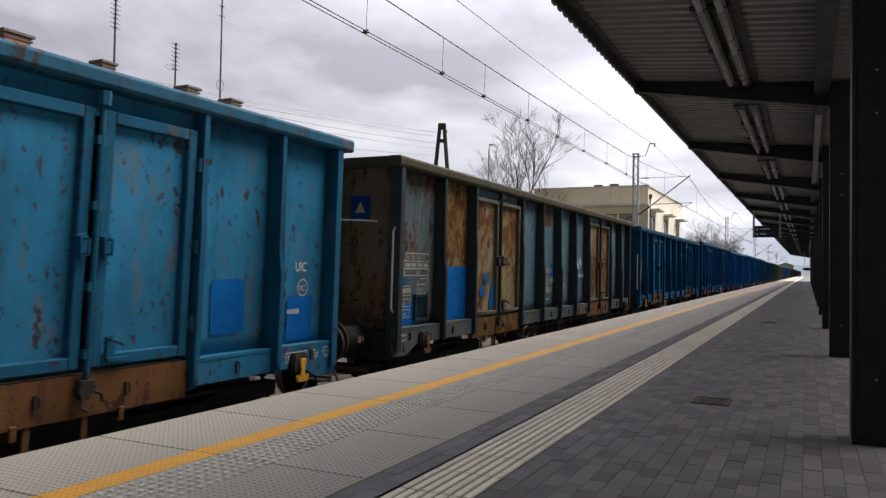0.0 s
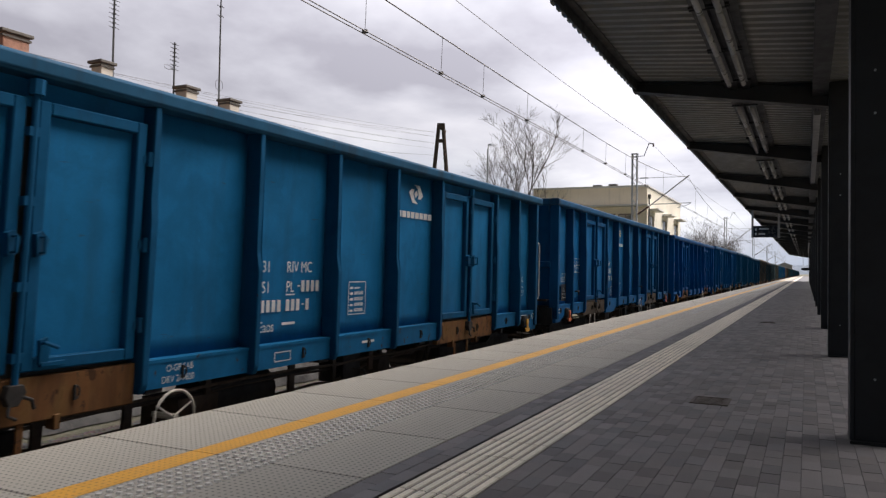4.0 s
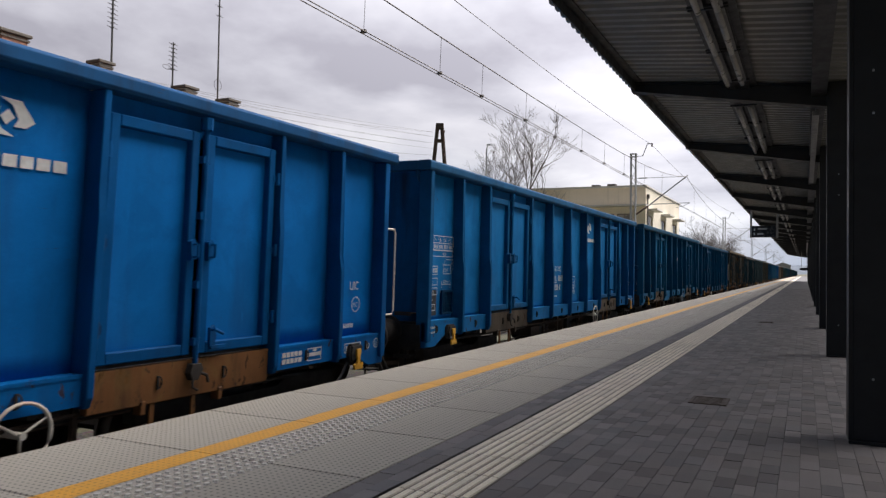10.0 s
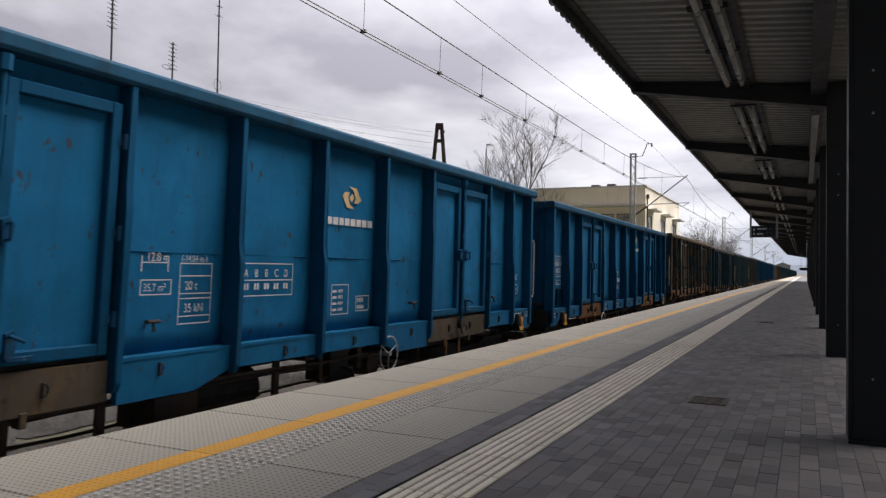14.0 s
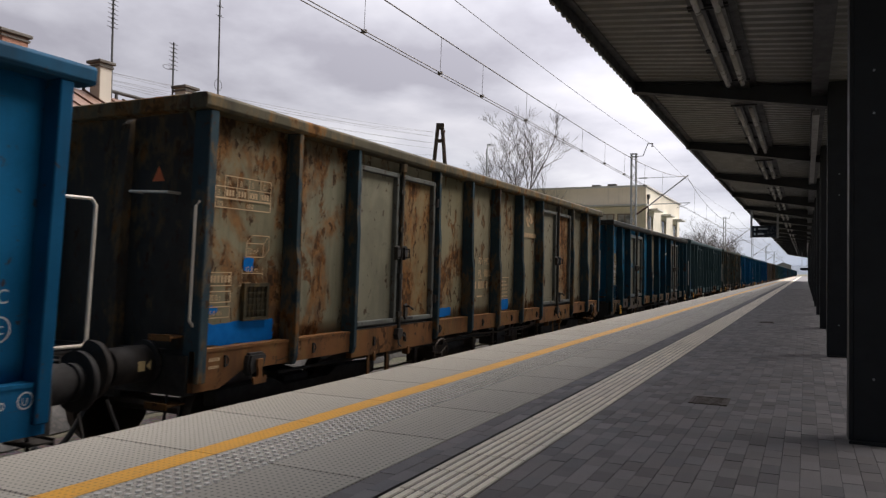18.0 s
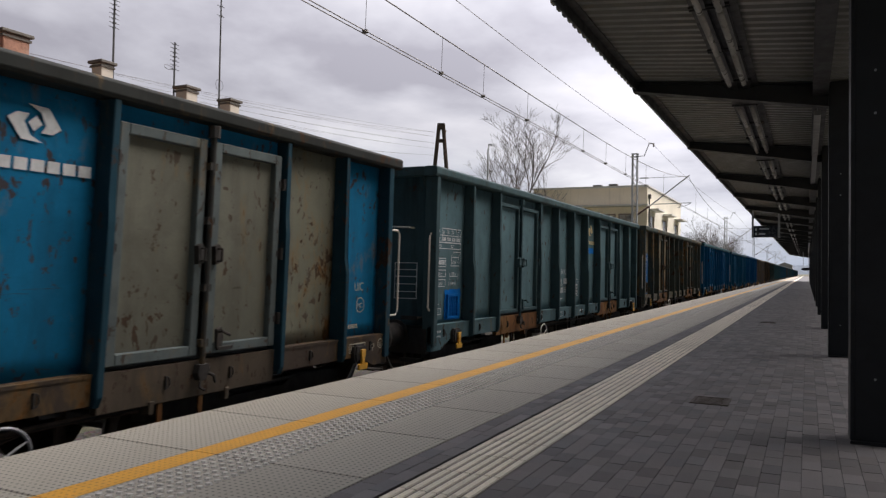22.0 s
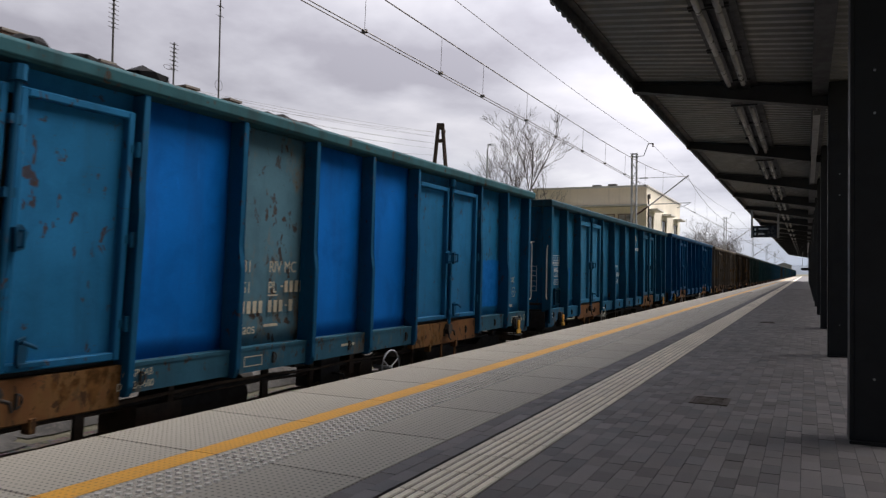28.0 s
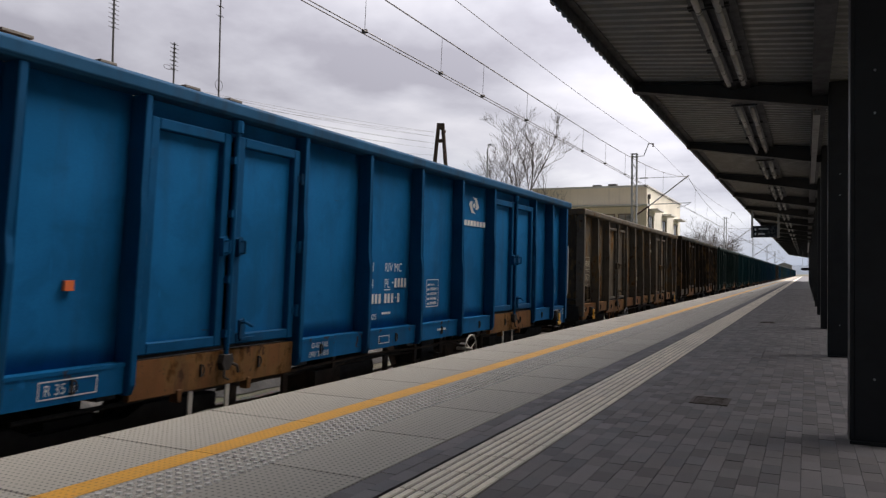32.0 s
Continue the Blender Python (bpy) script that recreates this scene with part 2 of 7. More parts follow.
def brick_like(name, c, spread=0.35, rough=0.85):
    """Concrete pavers: each piece its own shade."""
    s = Nodes(name, rough)
    info = s.nt.nodes.new("ShaderNodeObjectInfo").outputs["Random"]
    isl = s.nt.nodes.new("ShaderNodeNewGeometry").outputs["Random Per Island"]
    r = s.calc("FRACT", s.calc("ADD", info, isl))
    pos = s.coords(world_space=True)
    col = s.mix(s.span(r, 0, 1, 0, spread, False), dark(c, 1.25), dark(c, 0.5))
    hue = s.calc("FRACT", s.calc("MULTIPLY", r, 7.31))
    col = s.mix(s.span(hue, 0.55, 1.0, 0, 0.35 * spread), col, (c[0] * 0.62, c[1] * 0.75, c[2] * 0.85))
    col = s.mix(s.span(hue, 0.3, 0.0, 0, 0.25 * spread), col, (c[0] * 1.12, c[1] * 0.98, c[2] * 0.88))
    stain = s.noise(pos, 0.9, 5, 0.6)
    col = s.mix(s.span(stain, 0.45, 0.66, 0, 0.35), col, tuple(x * 1.45 for x in c))
    col = s.mix(s.span(s.noise(pos, 0.45, 6, 0.65), 0.5, 0.68, 0, 0.45), col, dark(c, 0.5))
    g = s.noise(pos, 140, 3)
    col = s.mix(s.span(g, 0.35, 0.7, 0, 0.4), col, dark(c, 0.5))
    s.color(col)
    s.rough(s.span(stain, 0.3, 0.7, rough - 0.15, rough + 0.1))
    s.bump(g, 0.35, 0.003)
    return s.m


M = {}


def slab_material():
    """Pale concrete edge slab with fine anti-slip dimples."""
    s = Nodes("dimpled_concrete", 0.8)
    pos = s.coords(world_space=True)
    sep = s.nt.nodes.new("ShaderNodeSeparateXYZ")
    s.put(sep.inputs[0], pos)
    u = s.calc("SINE", s.calc("MULTIPLY", sep.outputs[0], 2 * math.pi / 0.04))
    v = s.calc("SINE", s.calc("MULTIPLY", sep.outputs[1], 2 * math.pi / 0.04))
    dots = s.span(s.calc("MULTIPLY", s.calc("MAXIMUM", u, 0.0), s.calc("MAXIMUM", v, 0.0)), 0.2, 0.6)
    info = s.nt.nodes.new("ShaderNodeObjectInfo").outputs["Random"]
    base = s.mix(info, (0.368, 0.342, 0.288), (0.322, 0.298, 0.25))
    big = s.noise(pos, 0.8, 5, 0.6)
    base = s.mix(s.span(big, 0.4, 0.7, 0, 0.35), base, (0.352, 0.322, 0.262))
    fine = s.noise(pos, 55, 4)
    base = s.mix(s.span(fine, 0.35, 0.7, 0, 0.22), base, (0.27, 0.25, 0.22))
    spots = s.span(s.noise(pos, 3.4, 4, 0.7), 0.62, 0.72, 0, 0.3)
    base = s.mix(spots, base, (0.24, 0.22, 0.19))
    base = s.mix(s.calc("MULTIPLY", dots, 0.85), base, (0.12, 0.11, 0.1))
    s.color(base)
    s.bump(s.calc("ADD", s.calc("MULTIPLY", dots, -1.0), s.calc("MULTIPLY", fine, 0.3)), 0.6, 0.004)
    return s.m


def yellow_material():
    s = Nodes("yellow_line_paint", 0.6)
    pos = s.coords(world_space=True)
    sep = s.nt.nodes.new("ShaderNodeSeparateXYZ")
    s.put(sep.inputs[0], pos)
    u = s.calc("SINE", s.calc("MULTIPLY", sep.outputs[0], 2 * math.pi / 0.04))
    v = s.calc("SINE", s.calc("MULTIPLY", sep.outputs[1], 2 * math.pi / 0.04))
    dots = s.span(s.calc("MULTIPLY", s.calc("MAXIMUM", u, 0.0), s.calc("MAXIMUM", v, 0.0)), 0.2, 0.6)
    n = s.noise(pos, 2.5, 6, 0.7)
    col = s.mix(s.span(n, 0.4, 0.7, 0, 0.45), (0.68, 0.33, 0.025), (0.48, 0.25, 0.05))
    col = s.mix(s.span(s.noise(pos, 60, 3), 0.45, 0.7, 0, 0.3), col, (0.3, 0.2, 0.09))
    col = s.mix(s.calc("MULTIPLY", dots, 0.5), col, (0.2, 0.1, 0.02))
    s.color(col)
    s.bump(dots, -0.4, 0.003)
    return s.m


def cladding_material(name, c):
    s = Nodes(name, 0.85)
    pos = s.coords(world_space=True)
    n = s.noise(pos, 0.5, 6, 0.6)
    col = s.mix(s.span(n, 0.35, 0.7, 0, 0.25), c, dark(c, 0.7))
    col = s.mix(s.span(s.noise(pos, 1.0, 4, stretch=(4, 4, 0.4)), 0.5, 0.75, 0, 0.25), col, dark(c, 0.5))
    s.color(col)
    s.bump(s.noise(pos, 40, 3), 0.2, 0.004)
    return s.m


def ballast_material():
    s = Nodes("ballast", 0.95)
    pos = s.coords(world_space=True)
    vor = s.nt.nodes.new("ShaderNodeTexVoronoi")
    s.put(vor.inputs["Vector"], pos)
    vor.inputs["Scale"].default_value = 18
    col = s.mix(s.span(s.noise(pos, 0.7, 4), 0.35, 0.65), (0.07, 0.055, 0.045), (0.12, 0.1, 0.085))
    col = s.mix(0.55, col, vor.outputs["Color"], "MULTIPLY")
    s.color(col)
    s.bump(vor.outputs["Distance"], 0.9, 0.03)
    return s.m


def ground_material():
    s = Nodes("rough_ground", 0.95)
    pos = s.coords(world_space=True)
    a, b = s.noise(pos, 0.12, 6, 0.65), s.noise(pos, 5, 6, 0.7)
    col = s.mix(s.span(a, 0.38, 0.62), (0.105, 0.085, 0.055), (0.075, 0.09, 0.04))
    col = s.mix(s.span(b, 0.4, 0.65, 0, 0.6), col, (0.16, 0.14, 0.105))
    s.color(col)
    s.bump(b, 0.8, 0.05)
    return s.m


def sheet_material():
    s = Nodes("soiled_white_fleece", 0.85)
    co = s.coords()
    col = s.mix(s.span(s.noise(co, 1.1, 6, 0.65), 0.4, 0.62), (0.09, 0.084, 0.074), (0.036, 0.032, 0.027))
    col = s.mix(s.span(s.noise(co, 16, 4), 0.5, 0.75, 0, 0.6), col, (0.12, 0.1, 0.08))
    s.color(col)
    s.bump(s.noise(co, 7, 5, 0.6), 0.6, 0.02)
    return s.m


def glass_material():
    s = Nodes("window_glass", 0.06)
    co = s.coords(world_space=True)
    s.color(s.mix(s.span(s.noise(co, 0.6, 3), 0.4, 0.6), (0.12, 0.11, 0.09), (0.42, 0.38, 0.32)))
    s.bsdf.inputs["Specular IOR Level"].default_value = 0.7
    return s.m


M.update(
    slab=slab_material(), yellow=yellow_material(), ballast=ballast_material(), ground=ground_material(), fleece=sheet_material(),
    glass=glass_material(),
    stud=plain("pale_concrete_stud", (0.6, 0.58, 0.53), 0.75, var=0.3, scale=30, world_space=True),
    studfar=plain("worn_stud_strip", (0.45, 0.43, 0.385), 0.8, var=0.3, scale=12, world_space=True),
    # far walls paled: distance haze put into the colour
    farwall=plain("hazy_far_wall", (0.36, 0.37, 0.38), 0.9, var=0.2, scale=0.5, bump=0.0, world_space=True),
    paver=brick_like("graphite_paver", (0.152, 0.142, 0.143), 0.95),
    guide=brick_like("cream_guide_tile", (0.74, 0.67, 0.55), 0.3),
    groove=plain("dark_groove", (0.27, 0.24, 0.2), 0.9, var=0.4, scale=20, world_space=True),
    joint=plain("joint_sand", (0.085, 0.08, 0.077), 0.95, var=0.5, scale=30, world_space=True),
    wallc=plain("platform_wall_concrete", (0.3, 0.29, 0.27), 0.85, var=0.5, scale=6, world_space=True),
    steel=plain("anthracite_steel_paint", (0.008, 0.0095, 0.011), 0.5, var=0.3, scale=5),
    purlin=plain("dark_steel", (0.016, 0.016, 0.017), 0.5, var=0.3, scale=5),
    roofing=plain("grey_trapezoid_sheet", (0.2, 0.2, 0.18), 0.36, var=0.22, scale=4, bump=0.05),
    lampbody=plain("grey_lamp_housing", (0.2, 0.2, 0.195), 0.4, var=0.2),
    diffuser=plain("frosted_lamp_tube", (0.3, 0.29, 0.27), 0.3, var=0.1),
    galv=plain("galvanised_steel", (0.42, 0.43, 0.44), 0.45, 0.6, var=0.3, scale=10),
    mast=plain("grey_mast_steel", (0.5, 0.51, 0.52), 0.6, 0.0, var=0.35, scale=4),
    wire=plain("copper_wire", (0.16, 0.14, 0.125), 0.6, 0.3, var=0.2),
    ceramic=plain("brown_insulator", (0.12, 0.06, 0.04), 0.25, var=0.2),
    aerial=plain("tarnished_aerial", (0.1, 0.1, 0.1), 0.6, 0.2, var=0.2),
    board=plain("display_black", (0.012, 0.014, 0.02), 0.25, var=0.15),
    boardtext=plain("display_white", (0.6, 0.65, 0.7), 0.5, var=0.1),
    wood=plain("weathered_pole_wood", (0.055, 0.04, 0.03), 0.9, var=0.5, scale=9, bump=0.5),
    bark=plain("grey_brown_bark", (0.135, 0.115, 0.1), 0.9, var=0.5, scale=9, bump=0.5),
    twig=plain("bare_twig", (0.15, 0.13, 0.12), 0.9, var=0.4, scale=3),
    beige=cladding_material("beige_render", (0.88, 0.78, 0.62)),
    cream=cladding_material("cream_render", (0.84, 0.78, 0.64)),
    winframe=plain("brown_window_frame", (0.2, 0.13, 0.075), 0.6, var=0.3),
    roofedge=plain("white_roof_edge", (0.7, 0.68, 0.64), 0.6, var=0.2),
    dark_roof=plain("dark_roof_felt", (0.08, 0.075, 0.07), 0.8, var=0.4),
    brickred=plain("flaking_chimney_brick", (0.42, 0.22, 0.15), 0.9, var=0.85, scale=9, second=(0.5, 0.43, 0.36), bump=0.5, bumpdist=0.02),
    chimneyr=cladding_material("stained_chimney_render", (0.62, 0.56, 0.47)),
    capc=plain("chimney_cap_concrete", (0.16, 0.145, 0.125), 0.85, var=0.5, scale=12),
    seam=plain("rusty_seam_roof", (0.17, 0.095, 0.062), 0.6, var=0.5, scale=5, second=(0.17, 0.085, 0.05)),
    sleeper=plain("concrete_sleeper", (0.3, 0.28, 0.25), 0.9, var=0.5, scale=10),
    rail=plain("rail_steel", (0.2, 0.12, 0.08), 0.5, 0.5, var=0.5, scale=10),
    rubber=plain("black_hose_rubber", (0.014, 0.014, 0.015), 0.6, var=0.3, scale=12),
    rigging=plain("rusty_brake_rigging", (0.06, 0.042, 0.031), 0.8, var=0.6, scale=9, second=(0.12, 0.07, 0.04), bump=0.4),
    under=plain("grimy_running_gear", (0.018, 0.016, 0.0145), 0.75, var=0.5, scale=9, second=(0.045, 0.031, 0.022), bump=0.4),
    tread=plain("worn_wheel_steel", (0.11, 0.085, 0.07), 0.5, 0.6, var=0.5, scale=12),
    rustplate=paint("rusted_door_sill", (0.185, 0.086, 0.036), 0.42, 0.4, 0.55, (0.24, 0.12, 0.05)),
    darksill=paint("dark_rusty_sill", (0.1, 0.08, 0.06), 0.26, 0.4, 0.45, (0.14, 0.11, 0.085)),
    hookyellow=plain("yellow_hook_paint", (0.75, 0.38, 0.02), 0.5, var=0.35, scale=14, second=(0.3, 0.14, 0.03)),
    white=plain("white_stencil_paint", (0.62, 0.64, 0.64), 0.7, var=0.45, scale=22, bump=0.0),
    ochre_mark=plain("rust_stained_stencil_paint", (0.58, 0.4, 0.22), 0.75, var=0.6, scale=22, bump=0.0),
    cream_mark=plain("aged_stencil_paint", (0.52, 0.48, 0.36), 0.7, var=0.5, scale=22, bump=0.0),
    yellow_mark=plain("faded_orange_logo_paint", (0.62, 0.46, 0.22), 0.7, var=0.5, scale=22, bump=0.0),
    blackmark=plain("black_panel_paint", (0.02, 0.02, 0.024), 0.6, var=0.3, scale=12, bump=0.0),
    fresh=plain("fresh_blue_touch_up", (0.004, 0.135, 0.44), 0.6, var=0.5, scale=7, bump=0.05, second=(0.004, 0.085, 0.27), gloss=0.06),
    handrail=plain("cream_handrail_paint", (0.66, 0.62, 0.54), 0.5, var=0.4, scale=14, second=(0.3, 0.2, 0.12)),
    orange=plain("orange_reflector", (0.75, 0.16, 0.04), 0.35, var=0.2),
    coal=plain("coal", (0.008, 0.008, 0.009), 0.75, var=0.4, scale=10, bump=0.7, gloss=0.15),
    drain=plain("rusty_cast_iron", (0.07, 0.055, 0.042), 0.7, 0.3, var=0.5, scale=25),
    # blue of the hills: air haze put into their own colour
    haze=plain("far_haze_blue", (0.13, 0.16, 0.2), 0.95, var=0.25, scale=0.05, bump=0.0, world_space=True),
)

# ---------------------------------------------------------------- mesh helpers


def box(bm, x0, x1, y0, y1, z0, z1):
    vs = [bm.verts.new(p) for p in ((x0, y0, z0), (x1, y0, z0), (x1, y1, z0), (x0, y1, z0), (x0, y0, z1), (x1, y0, z1), (x1, y1, z1), (x0, y1, z1))]
    for f in ((3, 2, 1, 0), (4, 5, 6, 7), (0, 1, 5, 4), (1, 2, 6, 5), (2, 3, 7, 6), (3, 0, 4, 7)):
        bm.faces.new([vs[i] for i in f])
    return vs


def prism(bm, outline, a, b, axis="y"):
    """An outline extruded from a to b; it lies in xz for axis y, in yz for axis x, in xy for axis z."""
    def place(p, d):
        return {"y": (p[0], d, p[1]), "x": (d, p[0], p[1]), "z": (p[0], p[1], d)}[axis]
    lo = [bm.verts.new(place(p, a)) for p in outline]
    hi = [bm.verts.new(place(p, b)) for p in outline]
    n = len(outline)
    bm.faces.new(lo)
    bm.faces.new(hi[::-1])
    for i in range(n):
        bm.faces.new((lo[i], hi[i], hi[(i + 1) % n], lo[(i + 1) % n]))


def rod(bm, path, r, sides=6, r2=None, closed=False):
    """A tube along a path of points."""
    pts = [Vector(p) for p in path]
    n = len(pts)
    rings = []
    for i, p in enumerate(pts):
        if closed:
            d = (pts[(i + 1) % n] - pts[i - 1]).normalized()
        else:
            d = (pts[min(i + 1, n - 1)] - pts[max(i - 1, 0)]).normalized()
        ref = Vector((0, 0, 1)) if abs(d.z) < 0.9 else Vector((1, 0, 0))
        u = d.cross(ref).normalized()
        v = d.cross(u)
        rr = r if r2 is None else r + (r2 - r) * i / max(1, n - 1)
        rings.append([bm.verts.new(p + rr * (math.cos(2 * math.pi * k / sides) * u + math.sin(2 * math.pi * k / sides) * v)) for k in range(sides)])
    for i in range(n if closed else n - 1):
        a, b = rings[i], rings[(i + 1) % n]
        for k in range(sides):
            bm.faces.new((a[k], a[(k + 1) % sides], b[(k + 1) % sides], b[k]))
    if not closed:
        bm.faces.new(rings[0][::-1])
        bm.faces.new(rings[-1])


def disc(bm, c, r, depth, axis="y", sides=20):
    c = Vector(c)
    d = {"x": Vector((1, 0, 0)), "y": Vector((0, 1, 0)), "z": Vector((0, 0, 1))}[axis] * depth / 2
    rod(bm, (c - d, c + d), r, sides)


def bevelled(bm, w=0.006, seg=1):
    bmesh.ops.bevel(bm, geom=bm.edges[:], offset=w, segments=seg, affect="EDGES", clamp_overlap=True)
    return bm


def mesh_of(name, bm, smooth=False):
    bmesh.ops.recalc_face_normals(bm, faces=bm.faces[:])
    me = bpy.data.meshes.new(name)
    bm.to_mesh(me)
    bm.free()
    if smooth:
        me.shade_smooth()
    return me


def piece(name, me, mat, parent=None, label="", m=None):
    """One object on a mesh that others may share, with its own material."""
    if not me.materials:
        me.materials.append(mat)
    ob = new(name, me)
    if me.materials[0] != mat:
        ob.material_slots[0].link = "OBJECT"
        ob.material_slots[0].material = mat
    if parent:
        ob.parent = parent
    if m is not None:
        ob.matrix_basis = m
    return tagged(ob, label)


def part(name, bm, mat, parent=None, label="", smooth=False):
    return piece(name, mesh_of(name, bm, smooth), mat, parent, label)


def thing(name, at, label, category, group="", kind=""):
    ob = new(name)
    ob.empty_display_size = 0.2
    ob.matrix_basis = at
    return tagged(ob, label, category, group, kind)


def B():
    return bmesh.new()


# ---------------------------------------------------------------- ground, track, platform
EDGE = 4.035
INNER = 2.05


def build_ground():
    bm = B()
    ys = (-2500, -60, -9, 3.75, 4.1, 7.4, 8.0, 60, 2500)
    xs = (-2500, -60, -20, 0, 20, 60, 200, 700, 2500)
    zz = {3.75: -1.05, 4.1: -1.05, 7.4: -1.05}
    grid = [[bm.verts.new((x, y, zz.get(y, -0.98))) for y in ys] for x in xs]
    for i in range(len(xs) - 1):
        for j in range(len(ys) - 1):
            bm.faces.new((grid[i][j], grid[i + 1][j], grid[i + 1][j + 1], grid[i][j + 1]))
    tagged(part("ground", bm, M["ground"]), "bare brown earth and thin grass beside the tracks", "ground", kind="structure")
    bm = B()
    prism(bm, ((4.1, -1.04), (4.12, -0.97), (7.6, -0.97), (8.3, -1.0), (8.3, -1.04)), -60, 420, "x")
    tagged(part("track_bed", bm, M["ballast"]), "brown crushed-stone ballast of the railway track", "track bed", kind="structure")


def build_track():
    t = thing("track", pose(0, TRACK_Y, RAIL), "railway track of steel rails on concrete sleepers", "track", kind="structure")
    for s in (-1, 1):
        bm = B()
        prism(bm, ((s * 0.7175, 0), (s * 0.7895, 0), (s * 0.7895, -0.04), (s * 0.762, -0.05), (s * 0.762, -0.14), (s * 0.82, -0.16), (s * 0.82, -0.172),
                   (s * 0.68, -0.172), (s * 0.68, -0.16), (s * 0.745, -0.14), (s * 0.745, -0.05), (s * 0.7175, -0.04)), -60, 420, "x")
        part("rail", bm, M["rail"], t)
    bm = B()
    prism(bm, ((-1.3, -0.172), (1.3, -0.172), (1.3, -0.35), (-1.3, -0.35)), -0.13, 0.13, "x")
    me = mesh_of("sleeper", bm)
    for i in range(120):
        piece("sleeper", me, M["sleeper"], t, m=pose(-8 + 0.6 * i, 0, 0))


def slab_mesh():
    bm = B()
    g = 0.004
    x0, x1, y0, y1 = g, 1 - g, INNER + g, EDGE - 0.002
    b = 0.006
    pts = ((x0, y0), (x1, y0), (x1, y1), (x0, y1))
    lo = [bm.verts.new((x, y, -0.12)) for x, y in pts]
    mid = [bm.verts.new((x, y, -b)) for x, y in pts]
    top = [bm.verts.new((x + (b if x < 0.5 else -b), y + (b if y < 3 else -b), 0)) for x, y in pts]
    for i in range(4):
        j = (i + 1) % 4
        bm.faces.new((lo[i], lo[j], mid[j], mid[i]))
        bm.faces.new((mid[i], mid[j], top[j], top[i]))
    bm.faces.new(top)
    return mesh_of("edge_slab", bm)


def stud_mesh():
    """The raised warning studs of one slab."""
    verts, faces = [], []
    for i in range(16):
        for j in range(6):
            cx, cy = 0.03125 + 0.0625 * i, 2.67 + 0.065 * j
            k = len(verts)
            for r, z in ((0.021, 0.0), (0.0145, 0.009)):
                for a in range(6):
                    verts.append((cx + r * math.cos(a * math.pi / 3), cy + r * math.sin(a * math.pi / 3), z))
            for a in range(6):
                faces.append((k + a, k + (a + 1) % 6, k + 6 + (a + 1) % 6, k + 6 + a))
            faces.append(tuple(k + 6 + a for a in range(6)))
    me = bpy.data.meshes.new("warning_studs")
    me.from_pydata(verts, [], faces)
    return me


def build_platform():
    p = thing("platform", pose(0, 0, 0), "railway platform with pale edge slabs and dark pavers", "platform", kind="structure")
    bm = B()
    prism(bm, ((-5.5, -0.03), (EDGE - 0.06, -0.03), (EDGE - 0.06, -1.1), (-5.5, -1.1)), -40, 330, "x")
    part("platform_base", bm, M["joint"], p, "sand bed and concrete body of the platform")
    bm = B()
    prism(bm, ((EDGE - 0.058, -0.124), (EDGE - 0.02, -0.124), (EDGE - 0.02, -1.1), (EDGE - 0.058, -1.1)), -40, 330, "x")
    part("retaining_wall", bm, M["wallc"], p, "grey concrete platform wall")
    slab, studs = slab_mesh(), stud_mesh()
    line = B()
    box(line, 0.003, 0.997, 3.06, 3.235, 0.0006, 0.002)
    line = mesh_of("yellow_line", line)
    for i in range(-8, 292):
        s = piece("edge_slab", slab, M["slab"], p, m=pose(0.36 + i, 0, 0))
        piece("yellow_line", line, M["yellow"], s, "worn yellow safety line")
        if -8 <= i < 46:
            piece("warning_studs", studs, M["stud"], s)
    bm = B()
    box(bm, 46.36, 292, 2.63, 3.04, 0.0006, 0.003)
    tagged(part("warning_strip", bm, M["studfar"], p), "pale studded warning strip", kind="stuff")


def paver_fields():
    """(x start, x end, y start, y end) of the stretches paved with bricks of 0.2 x 0.1."""
    return ((-7.6, 60, 1.835, 2.045), (-7.6, 60, -5.4, 1.425))


